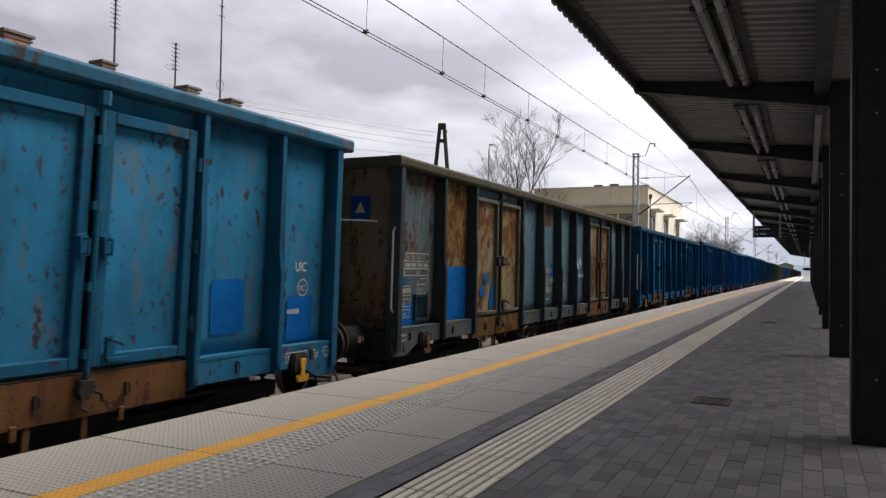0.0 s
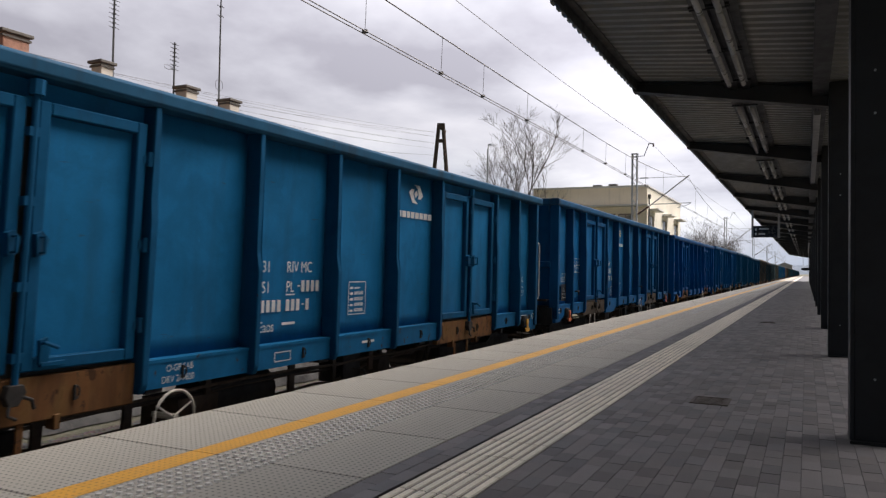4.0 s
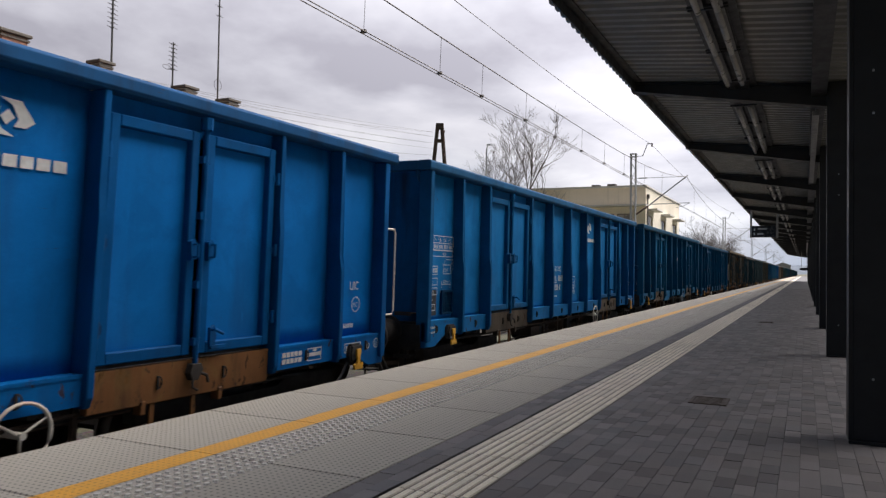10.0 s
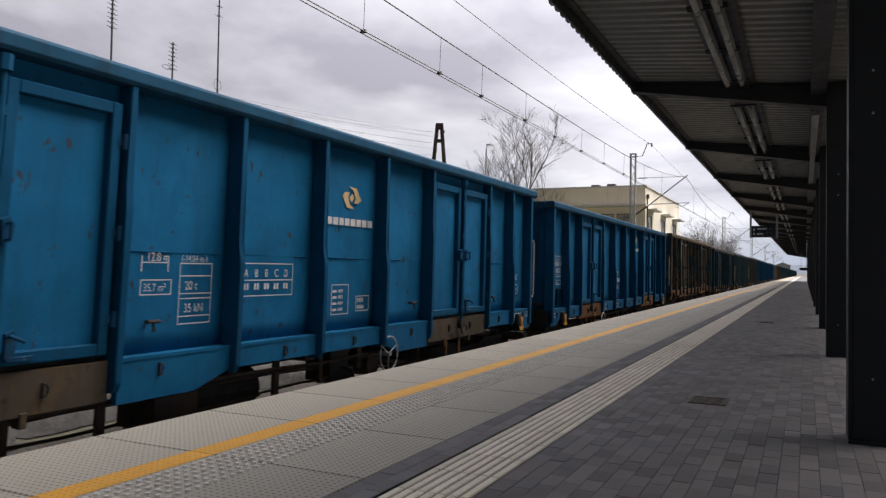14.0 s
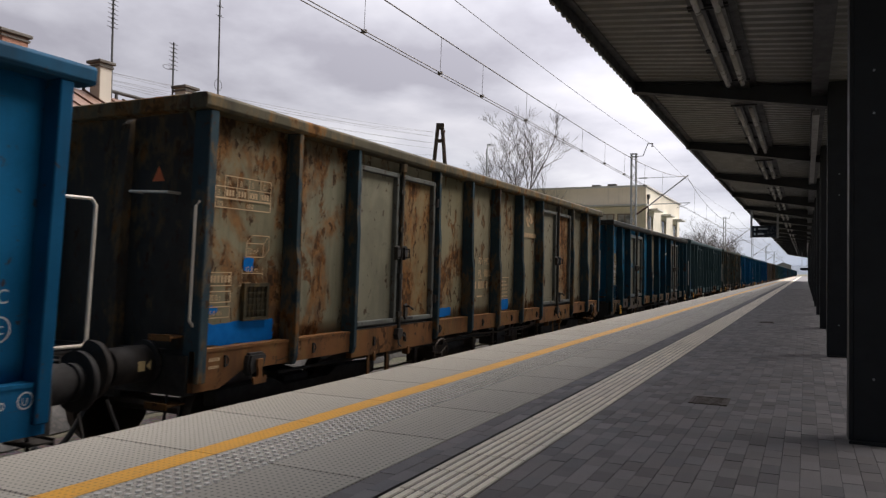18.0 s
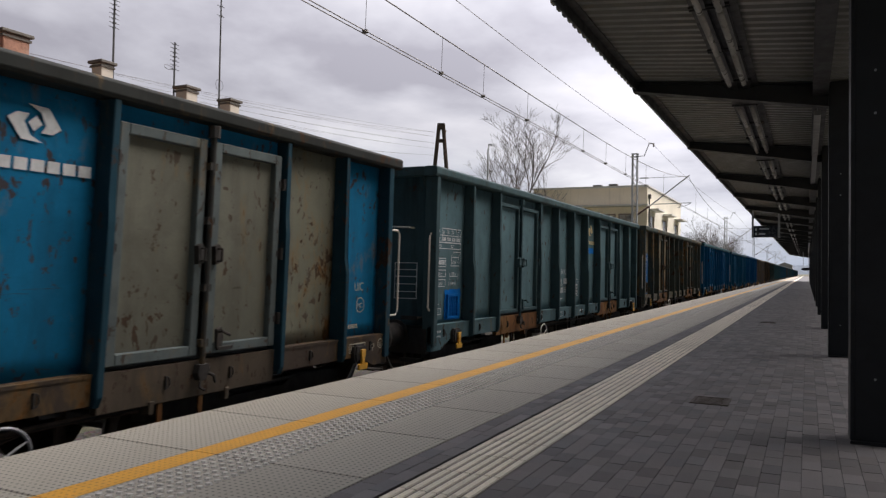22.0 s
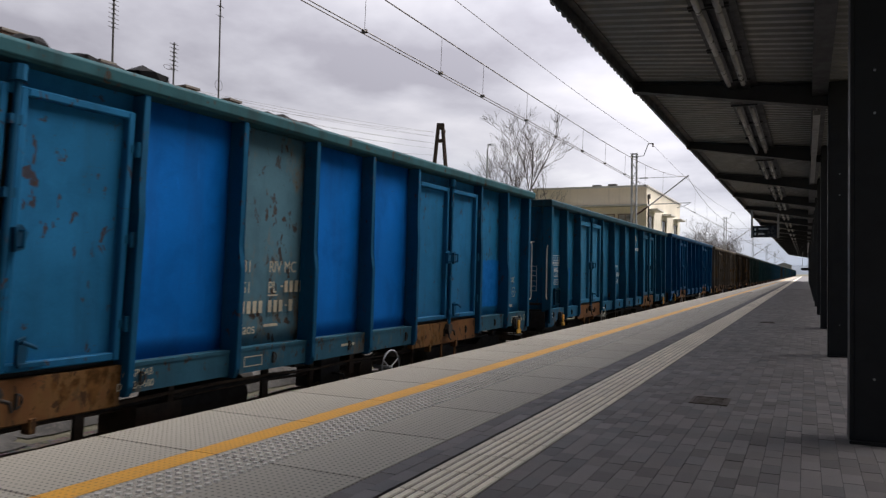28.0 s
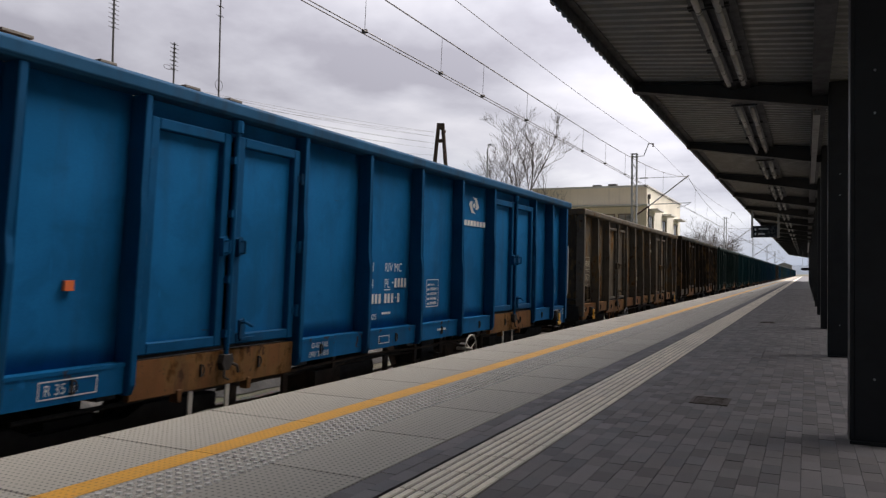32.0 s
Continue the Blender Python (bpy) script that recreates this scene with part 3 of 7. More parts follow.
def build_paving(p):
    """Graphite pavers, long side along the platform, and the ribbed guide tiles."""
    g, b = 0.0008, 0.002
    one = B()
    x, y = 0.1 - g, 0.05 - g
    lo = [one.verts.new(v) for v in ((-x, -y, -0.028), (x, -y, -0.028), (x, y, -0.028), (-x, y, -0.028))]
    mid = [one.verts.new((v.co.x, v.co.y, -b)) for v in lo]
    top = [one.verts.new((v.co.x * 0.988, v.co.y * 0.972, 0)) for v in lo]
    for i in range(4):
        j = (i + 1) % 4
        one.faces.new((lo[i], lo[j], mid[j], mid[i]))
        one.faces.new((mid[i], mid[j], top[j], top[i]))
    one.faces.new(top)
    paver = mesh_of("paver", one)
    rnd = random.Random(5)
    verts, faces, count = [], [], 0
    for x0, x1, y0, y1 in paver_fields():
        rows = int(round((y1 - y0) / 0.1))
        for r in range(rows):
            cy = y1 - 0.05 - 0.1 * r
            cx = x0 + (0.1 if r % 2 else 0.0)
            while cx < (60 if cy > -0.6 else 9):
                dz, tilt = rnd.uniform(-0.0015, 0.0015), rnd.uniform(-0.4, 0.4)
                if 3.0 < cx < 6.2 and -0.1 < cy and count < 300 and abs(cy - 0.7) < 0.85:
                    piece("paver", paver, M["paver"], p, m=pose(cx, cy, dz, tilt, rnd.uniform(-0.25, 0.25)))
                    count += 1
                else:
                    k = len(verts)
                    s = math.tan(radians(tilt))
                    for sx, sy, z in ((-x, -y, -b), (x, -y, -b), (x, y, -b), (-x, y, -b), (-x * .988, -y * .972, 0), (x * .988, -y * .972, 0), (x * .988, y * .972, 0), (-x * .988, y * .972, 0)):
                        verts.append((cx + sx, cy + sy, z + dz + s * sy))
                    for i in range(4):
                        j = (i + 1) % 4
                        faces.append((k + i, k + j, k + 4 + j, k + 4 + i))
                    faces.append((k + 4, k + 5, k + 6, k + 7))
                cx += 0.2
    me = bpy.data.meshes.new("paver_field")
    me.from_pydata(verts, [], faces)
    tagged(piece("paver_field", me, M["paver"], p), "graphite concrete pavers", kind="stuff")
    bm = B()
    box(bm, 60, 330, -5.4, 1.425, -0.02, -0.001)
    box(bm, 60, 330, 1.835, 2.045, -0.02, -0.001)
    box(bm, 9.1, 60, -5.4, -0.7, -0.02, -0.001)
    box(bm, -40, -7.7, -5.4, 2.045, -0.02, -0.001)
    tagged(part("distant_paving", bm, M["paver"], p), "graphite concrete paving", kind="stuff")
    # guide tiles 0.4 x 0.4 with seven ribs
    bm = B()
    box(bm, 0.002, 0.398, 1.432, 1.828, -0.03, -0.002)
    low = len(bm.faces)
    for k in range(7):
        yc = 1.432 + 0.0283 + 0.0566 * k
        prism(bm, ((yc - 0.021, -0.002), (yc - 0.0165, 0.004), (yc + 0.0165, 0.004), (yc + 0.021, -0.002)), 0.006, 0.394, "x")
    bm.faces.ensure_lookup_table()
    # base of the tile, seen between the ribs, in a darker tone
    for f in bm.faces[:low]:
        f.material_index = 1
    tile = mesh_of("guide_tile", bm)
    tile.materials.append(M["guide"])
    tile.materials.append(M["groove"])
    for i in range(-23, 220):
        piece("guide_tile", tile, M["guide"], p, m=pose(1.7 + 0.4 * i, 0, 0))
    bm = B()
    box(bm, 89.7, 330, 1.432, 1.828, -0.02, 0.002)
    tagged(part("distant_guide_strip", bm, M["guide"], p), "cream guide strip", kind="stuff")


def build_covers():
    for x0, y0, w, d in ((6.58, 0.58, 0.38, 0.3), (18.0, 0.62, 0.34, 0.3)):
        t = thing("drain_cover", pose(x0, y0, 0), "rusty cast-iron drain cover set in the pavers", "drain cover", "drain covers")
        bm = B()
        for a, b, c, e in ((0, w, 0, 0.025), (0, w, d - 0.025, d), (0, 0.025, 0.025, d - 0.025), (w - 0.025, w, 0.025, d - 0.025)):
            box(bm, a, b, c, e, -0.02, 0.007)
        part("frame", bm, M["drain"], t)
        bm = B()
        box(bm, 0.028, w - 0.028, 0.028, d - 0.028, -0.02, 0.003)
        for k in range(5):
            box(bm, 0.05 + k * 0.062, 0.085 + k * 0.062, 0.05, d - 0.05, 0.003, 0.006)
        part("grate", bm, M["drain"], t)


# ---------------------------------------------------------------- canopy
COL_X, COL_STEP, COLS = 5.58, 5.65, 21
ROOF_OUT, ROOF_IN = 3.93, 3.66   # underside of the sheet at the edge and over the columns


def roof_z(y):
    return ROOF_IN + (ROOF_OUT - ROOF_IN) * (y + 0.39) / 2.74


def build_canopy():
    c = thing("canopy", pose(0, 0, 0), "long platform canopy of dark steel frames and grey sheet", "canopy", kind="structure")
    col = B()
    # H-section post: two flanges and a web
    box(col, 0, 0.28, -0.28, -0.255, 0, 3.66)
    box(col, 0, 0.28, -0.52, -0.495, 0, 3.66)
    box(col, 0.0, 0.02, -0.495, -0.28, 0, 3.66)
    box(col, 0.26, 0.28, -0.495, -0.28, 0, 3.66)
    box(col, -0.03, 0.31, -0.55, -0.2535, 0, 0.02)
    col = mesh_of("column", bevelled(col, 0.003))
    bolt = B()
    disc(bolt, (-0.004, 0, 0), 0.008, 0.012, "x", 8)
    bolt = mesh_of("bolt", bolt)
    beam = B()
    # tapered cantilever, bottom flange, web and top flange
    def y(d):
        return -0.39 + d
    prism(beam, ((y(0.13), 3.34), (y(2.70), 3.765), (y(2.70), 3.78), (y(0.13), 3.355)), 0.04, 0.24, "x")
    prism(beam, ((y(0.13), 3.355), (y(2.70), 3.78), (y(2.70), 3.895), (y(0.13), 3.64)), 0.13, 0.15, "x")
    prism(beam, ((y(0.0), 3.63), (y(2.74), 3.895), (y(2.74), 3.915), (y(0.0), 3.645)), 0.04, 0.24, "x")
    # rear arm, out of view, added to carry the roof that shades the paving
    prism(beam, ((y(-0.13), 3.34), (y(-2.74), 3.36), (y(-2.74), 3.46), (y(-0.13), 3.61)), 0.04, 0.24, "x")
    prism(beam, ((y(2.70), 3.765), (y(2.74), 3.765), (y(2.74), 3.915), (y(2.70), 3.915)), 0.04, 0.24, "x")
    beam = mesh_of("beam", beam)
    # the first seven stand behind the camera, unseen, to cut light from there
    for i in range(-7, COLS):
        x = COL_X + COL_STEP * i
        k = piece("column", col, M["steel"], c, m=pose(x, 0, 0))
        piece("beam", beam, M["purlin"], c, m=pose(x, 0, 0))
        if 0 <= i < 4:
            for z in (0.42, 2.14, 2.42):
                piece("bolt", bolt, M["galv"], k, m=pose(0, -0.395, z))
    x0, x1 = COL_X - 7 * COL_STEP - 2, COL_X + COL_STEP * (COLS - 1) + 1.6
    # edge channel and purlins
    for name, ya, yb, za, zb in (("edge_channel", 2.2, 2.31, 3.79, 3.93), ("back_girder", -0.25, -0.06, 3.50, 3.69), ("lamp_board", 0.62, 1.06, 3.715, 3.74)):
        bm = B()
        if name == "edge_channel":
            prism(bm, ((ya, zb - 0.012), (yb, zb - 0.012), (yb, za), (yb - 0.012, za), (yb - 0.012, zb - 0.024), (ya, zb - 0.024)), x0, x1, "x")
        else:
            box(bm, x0, x1, ya, yb, za, zb)
        part(name, bm, M["purlin"], c)
    # trapezoid sheet, ribs across the platform
    verts, faces = [], []
    step, n = 0.21, int((x1 - x0) / 0.21)
    for i in range(n):
        for dx, dz in ((0.0, 0.0), (0.075, 0.0), (0.105, 0.04), (0.18, 0.04)):
            # rear half of the sheet is unseen, added to shade the paving
            for d in (-2.74, 2.88):
                verts.append((x0 + i * step + dx, -0.39 + d, ROOF_IN + 0.02 + (ROOF_OUT - ROOF_IN) * d / 2.74 + dz))
    for i in range(4 * n - 1):
        faces.append((2 * i, 2 * i + 1, 2 * i + 3, 2 * i + 2))
    me = bpy.data.meshes.new("canopy_ceiling")
    me.from_pydata(verts, [], faces)
    ob = piece("canopy_ceiling", me, M["roofing"], c, "grey trapezoidal sheet seen from below")
    th = ob.modifiers.new("thick", "SOLIDIFY")
    th.thickness, th.offset = 0.012, 1.0
    # light trunking along the ceiling
    y0 = 0.73
    z0 = 3.60
    bm = B()
    for ya, yb in ((y0, y0 + 0.07), (y0 + 0.18, y0 + 0.25)):
        box(bm, x0, x1, ya - 0.02, yb + 0.02, z0 + 0.09, z0 + 0.13)
    part("lamp_trunking", bm, M["purlin"], c)
    tube = B()
    disc(tube, (0, 0, 0), 0.03, 1.46, "x", 12)
    tube = mesh_of("tube", tube, True)
    hous = B()
    prism(hous, ((-0.05, 0.035), (0.05, 0.035), (0.04, 0.085), (-0.04, 0.085)), -0.75, 0.75, "x")
    hous = mesh_of("housing", hous)
    clip = B()
    box(clip, -0.012, 0.012, -0.09, 0.29, 0.05, 0.075)
    clip = mesh_of("bracket", clip)
    x = 0.6
    while x < x1 - 2:
        near = (x - COL_X) % COL_STEP
        if near > 0.9 and near < COL_STEP - 0.6:
            l = thing("ceiling_light", pose(x, y0 + 0.035, z0), "unlit twin fluorescent strip light under the canopy", "ceiling light", "canopy strip lights")
            for dy in (0.0, 0.18):
                h = piece("housing", hous, M["lampbody"], l, m=pose(0, dy, 0.005))
                piece("tube", tube, M["diffuser"], h, "frosted tube cover", m=pose(0, 0, 0))
            for dx in (-0.74, 0.74):
                piece("bracket", clip, M["purlin"], l, m=pose(dx, 0, 0))
        x += 1.56
    # cable trunking by the columns
    for a, b in ((11.9, 20.8), (62, 90)):
        t = thing("cable_trunking", pose(a, 0, 0), "light grey cable trunking hung along the column line", "cable trunking", "cable trunking")
        bm = B()
        box(bm, 0, b - a, -0.17, -0.08, 3.35, 3.42)
        part("channel", bevelled(bm, 0.004), M["lampbody"], t)
        for k in range(int((b - a) / 2.8) + 1):
            bm = B()
            rod(bm, ((k * 2.8 + 0.1, -0.125, 3.42), (k * 2.8 + 0.1, -0.125, 3.70)), 0.008)
            part("hanger", bm, M["galv"], t)


def build_board():
    t = thing("departure_board", pose(34.0, 0, 0), "dark platform display board hung from the canopy", "display board")
    bm = B()
    box(bm, 0, 0.22, 1.1, 2.03, 2.58, 3.06)
    part("cabinet", bevelled(bm, 0.012), M["board"], t)
    for y in (2.05, 1.04):
        bm = B()
        box(bm, 0.06, 0.16, y - 0.025, y + 0.055, 2.56, roof_z(y) + 0.01)
        part("hanger", bm, M["galv"], t, "pale steel hanger post")
    bm = B()
    for y, z, w, hgt in ((1.93, 2.90, 0.06, 0.10), (1.93, 2.72, 0.06, 0.10), (1.62, 2.93, 0.36, 0.05), (1.70, 2.72, 0.24, 0.05)):
        box(bm, -0.004, -0.001, y - w / 2, y + w / 2, z - hgt / 2, z + hgt / 2)
    part("lettering", bm, M["boardtext"], t, "illegible white display rows")
    t = thing("hanging_sign", pose(96.0, 0, 0), "small dark oval platform sign hung from the canopy", "hanging sign")
    bm = B()
    prism(bm, [(0.12 + 0.5 * math.cos(a * math.pi / 10), 1.62 + 0.17 * math.sin(a * math.pi / 10)) for a in range(20)], 0, 0.1, "x")
    part("plate", bm, M["board"], t)
    for y in (-0.15, 0.4):
        bm = B()
        rod(bm, ((0.05, y, 1.72), (0.05, y, roof_z(y))), 0.02)
        part("hanger", bm, M["galv"], t)


# ---------------------------------------------------------------- overhead line
MAST_Y = 8.6
MASTS = (42.0, 93.8, 145.0, 196.0, 247.0)
SPAN = 51.6


def lattice_mast(at, first):
    m = thing("catenary_mast", at, "grey lattice steel mast carrying the overhead line", "catenary mast", "catenary masts")
    H = 8.66
    for dx in (-0.13, 0.13):
        for dy in (-0.16, 0.16):
            bm = B()
            prism(bm, ((dx, dy), (dx - 0.06 * math.copysign(1, dx), dy), (dx - 0.06 * math.copysign(1, dx), dy - 0.012 * math.copysign(1, dy)),
                       (dx - 0.012 * math.copysign(1, dx), dy - 0.012 * math.copysign(1, dy)), (dx - 0.012 * math.copysign(1, dx), dy - 0.06 * math.copysign(1, dy)), (dx, dy - 0.06 * math.copysign(1, dy))), 0, H - 0.34, "z")
            part("leg", bm, M["mast"], m)
    bm = B()
    z, s = 0.4, 1
    while z < H - 0.9:
        for dy in (-0.155, 0.155):
            rod(bm, ((-0.12 * s, dy, z), (0.12 * s, dy, z + 0.5)), 0.012, 4)
        for dx in (-0.125, 0.125):
            rod(bm, ((dx, -0.15 * s, z), (dx, 0.15 * s, z + 0.5)), 0.012, 4)
        z, s = z + 0.5, -s
    part("lacing", bm, M["mast"], m, "zigzag lacing bars")
    bm = B()
    box(bm, -0.16, 0.16, -0.19, 0.19, H - 0.34, H - 0.31)
    box(bm, -0.16, 0.16, -0.19, 0.19, H - 0.5, H - 0.47)
    part("cap_plate", bm, M["mast"], m)
    bm = B()
    box(bm, -0.4, 0.4, -0.4, 0.4, -0.3, 0.12)
    part("foundation", bm, M["wallc"], m)
    # bracket with the feeder insulator
    bm = B()
    rod(bm, ((0, -0.15, H - 0.46), (0, -0.5, H - 0.46), (0, -0.72, H + 0.1), (0, -0.75, H + 0.2)), 0.025, 6)
    rod(bm, ((0, -0.72, H + 0.2), (0, -1.02, H + 0.2)), 0.03, 6)
    part("feeder_bracket", bm, M["mast"], m)
    bm = B()
    for k in range(4):
        disc(bm, (0, -1.0, H + 0.03 + 0.05 * k), 0.05, 0.03, "z", 10)
    part("insulator", bm, M["ceramic"], m)
    # cantilever: strut, tie, registration arm
    bm = B()
    rod(bm, ((0, -0.17, 4.98), (0, -0.80, 5.42)), 0.045, 8)
    for k in range(5):
        disc(bm, (0, -0.25 - 0.11 * k, 5.04 + 0.077 * k), 0.07, 0.035, "y", 10)
    part("insulator", bm, M["ceramic"], m)
    bm = B()
    rod(bm, ((0, -0.80, 5.42), (0, -2.9, 7.04)), 0.036, 8)
    part("strut", bm, M["mast"], m)
    bm = B()
    rod(bm, ((0, -0.16, 6.98), (0, -2.82, 6.98)), 0.014, 6)
    rod(bm, ((0, -0.3, 6.98), (0, -0.75, 6.98)), 0.035, 8)
    part("tie_rod", bm, M["mast"], m)
    bm = B()
    rod(bm, ((0, -0.95, 5.52), (0, -3.0, 5.56)), 0.022, 6)
    rod(bm, ((0, -3.0, 5.56), (0, -2.75, 5.42), (0, -2.3, 5.30)), 0.014, 6)
    part("registration_arm", bm, M["mast"], m)


def build_overhead():
    for i, x in enumerate(MASTS):
        lattice_mast(pose(x, MAST_Y, RAIL), i == 0)
    w = thing("overhead_line", pose(0, 0, 0), "copper contact wires hung from a catenary wire on droppers", "overhead line", kind="structure")
    sup = [MASTS[0] - SPAN] + list(MASTS)

    def messenger(x):
        for a, b in zip(sup, sup[1:]):
            if a <= x <= b:
                u = (x - a) / (b - a)
                return 5.13 + 1.08 * abs(2 * u - 1) ** 3
        return 6.0
    for dy in (-0.045, 0.045):
        bm = B()
        rod(bm, ((sup[0], TRACK_Y + 0.05 + dy, 4.5), (sup[-1], TRACK_Y + 0.05 + dy, 4.5)), 0.0085, 5)
        part("contact_wire", bm, M["wire"], w)
    bm = B()
    pts = []
    for a, b in zip(sup, sup[1:]):
        pts += [(a + (b - a) * k / 16, TRACK_Y + 0.02, messenger(a + (b - a) * k / 16)) for k in range(16)]
    rod(bm, pts, 0.011, 5)
    part("catenary_wire", bm, M["wire"], w)
    bm = B()
    pts = []
    for a, b in zip(sup, sup[1:]):
        pts += [(a + (b - a) * k / 12, MAST_Y - 1.0, 8.02 - 2.0 * (k / 12) * (1 - k / 12)) for k in range(12)]
    rod(bm, pts, 0.009, 5)
    part("feeder_wire", bm, M["wire"], w)
    for a, b in zip(sup, sup[1:]):
        for k in range(12 if a < 0 else 9):
            x = a + (b - a) * (k + 0.5) / 9 + 0.4
            if a < 0:
                x = (4.2, 6.7, 9.27, 11.8, 13.7, 16.3, 18.6, 21.1, 23.8, 26.7, 30.4, 34.5)[k]
            if x < 2:
                continue
            bm = B()
            rod(bm, ((x, TRACK_Y + 0.03, messenger(x)), (x, TRACK_Y + 0.05, 4.5)), 0.0045, 4)
            box(bm, x - 0.02, x + 0.02, TRACK_Y + 0.01, TRACK_Y + 0.09, 4.49, 4.54)
            part("dropper", bm, M["wire"], w)


# ---------------------------------------------------------------- poles, lamp, trees


def build_a_pole():
    x, y = 30.6, 15.0
    t = thing("wooden_pole", pose(x, y, -0.98, 0, 0, 116), "dark weathered wooden A-frame line pole", "utility pole")
    top = 8.62
    for s in (-1, 1):
        bm = B()
        rod(bm, ((s * 0.75, 0, 0), (s * 0.45, 0, 4.5), (s * 0.09, 0, top)), 0.11, 8, 0.085)
        part("leg", bm, M["wood"], t)
    bm = B()
    box(bm, -0.22, 0.22, -0.06, 0.06, top - 0.85, top - 0.7)
    box(bm, -0.36, 0.36, -0.06, 0.06, 5.2, 5.35)
    box(bm, -0.17, 0.17, -0.11, 0.11, top - 0.25, top + 0.02)
    part("crosspiece", bm, M["wood"], t)
    for k, z in enumerate((8.1, 7.75, 7.4, 7.05)):
        bm = B()
        rod(bm, ((-0.12, 0.0, z), (-0.2, 0.22, z), (-0.2, 0.24, z + 0.1)), 0.018, 5)
        disc(bm, (-0.2, 0.24, z + 0.14), 0.04, 0.1, "z", 8)
        part("insulator", bm, M["ceramic"], t)
    w = thing("line_wire", pose(0, 0, 0), "thin sagging wires strung from the wooden pole", "wire", kind="structure")
    for k, (z, zb) in enumerate(((7.25, 6.9), (7.05, 6.95), (6.75, 6.6), (6.5, 6.3), (6.2, 5.2))):
        for dx, dz in ((0.0, 0.0), (5.0, 0.15)):
            bm = B()
            a, b = Vector((x - 0.2, y + 0.24, z)), Vector((12 + dx, 21, zb + 0.3 + dz * k))
            pts = []
            for i in range(13):
                q = a.lerp(b, i / 12)
                q.z -= 0.9 * (i / 12) * (1 - i / 12)
                pts.append(q)
            rod(bm, pts, 0.004, 4)
            part("wire", bm, M["wire"], w)
    t = thing("street_lamp", pose(36.2, 15.0, -0.98), "tall thin grey street lamp behind the train", "street lamp")
    bm = B()
    rod(bm, ((0, 0, 0), (0, 0, 8.3)), 0.075, 8, 0.045)
    part("pole", bm, M["mast"], t)
    bm = B()
    rod(bm, ((0, 0, 8.3), (0.12, -0.02, 8.52), (0.3, -0.02, 8.55)), 0.03, 6)
    part("arm", bm, M["mast"], t)
    bm = B()
    prism(bm, ((0.22, 8.52), (0.8, 8.60), (0.82, 8.64), (0.5, 8.68), (0.24, 8.62)), -0.1, 0.1)
    part("head", bm, M["galv"], t)


def grow(rnd, start, way, length, radius, level, out, max_level, spread, rise=0.12):
    """Limbs as (points, r0, r1, level)."""
    pts, d, p = [start.copy()], way.normalized(), start.copy()
    n = 4 if level < 2 else 3
    for i in range(n):
        d = (d + Vector((rnd.gauss(0, 0.13), rnd.gauss(0, 0.13), rnd.gauss(0.05, 0.07)))).normalized()
        p = p + d * length / n
        pts.append(p.copy())
    out.append((pts, radius, radius * 0.5, level))
    if level >= max_level:
        return
    kids = rnd.randint(4, 6) if level < 2 else rnd.randint(3, 4)
    for k in range(kids):
        u = rnd.uniform(0.3, 1.0) if level else rnd.uniform(0.35, 1.0)
        i = min(n - 1, int(u * n))
        q = pts[i].lerp(pts[i + 1], u * n - i)
        side = Vector((rnd.gauss(0, 1), rnd.gauss(0, 1), rnd.gauss(0.2, 0.5)))
        side = (side - side.dot(d) * d).normalized()
        w = (d * math.cos(spread) + side * math.sin(spread) * rnd.uniform(0.6, 1.2) + Vector((0, 0, rise))).normalized()
        grow(rnd, q, w, length * rnd.uniform(0.5, 0.72), radius * rnd.uniform(0.4, 0.56), level + 1, out, max_level, spread, rise)


def bare_tree(x, y, h, seed, levels=5, label="tall bare leafless tree behind the train", group="bare trees", spread=0.62, stems=2, rise=0.12):
    rnd = random.Random(seed)
    t = thing("bare_tree", pose(x, y, -0.98), label, "tree", group)
    out = []
    for k in range(stems):
        lean = Vector((rnd.gauss(0, 0.1), rnd.gauss(0, 0.1), 1)) if k == 0 else Vector((rnd.gauss(0, 0.22), rnd.gauss(0, 0.22), 1))
        grow(rnd, Vector((0.35 * k, 0.1 * k, 0)), lean, h * (0.6 if k == 0 else 0.45), h * (0.0095 if k == 0 else 0.0065), 0, out, levels, spread, rise)
    top = max(p.z for l in out for p in l[0])
    f = h / top
    trunk, crown = B(), B()
    for pts, r0, r1, lv in out:
        pts = [p * f for p in pts]
        rod(trunk if lv < 1 else crown, pts, max(r0, 0.009), 7 if lv == 0 else (5 if lv < 3 else 3), max(r1, 0.006))
    part("trunk", trunk, M["bark"], t)
    part("crown", crown, M["twig"], t, "fine bare branches")


def build_trees():
    bare_tree(56.6, 20.0, 15.4, 44, 5, spread=0.56, stems=1, rise=0.02)
    bare_tree(57.6, 20.85, 13.0, 16, 4, "slender bare tree behind the train", spread=0.7, stems=1)
    bare_tree(38.0, 22.5, 7.4, 8, 4, "low bare tree top behind the train", spread=0.5)
    bare_tree(36.0, 26.5, 8.8, 21, 4, "low bare tree top behind the train", spread=0.5)
    bare_tree(52.0, 24.0, 8.2, 31, 4, "low bare tree top behind the train", spread=0.5)
    rnd = random.Random(77)
    for k in range(14):
        bare_tree(150 + 9 * k + rnd.uniform(-3, 3), 19.5 + rnd.uniform(-1.5, 6), rnd.uniform(11.0, 16.0), 100 + k, 4, "distant leafless tree beyond the station building", "distant trees", 0.75, 3)


# ---------------------------------------------------------------- buildings


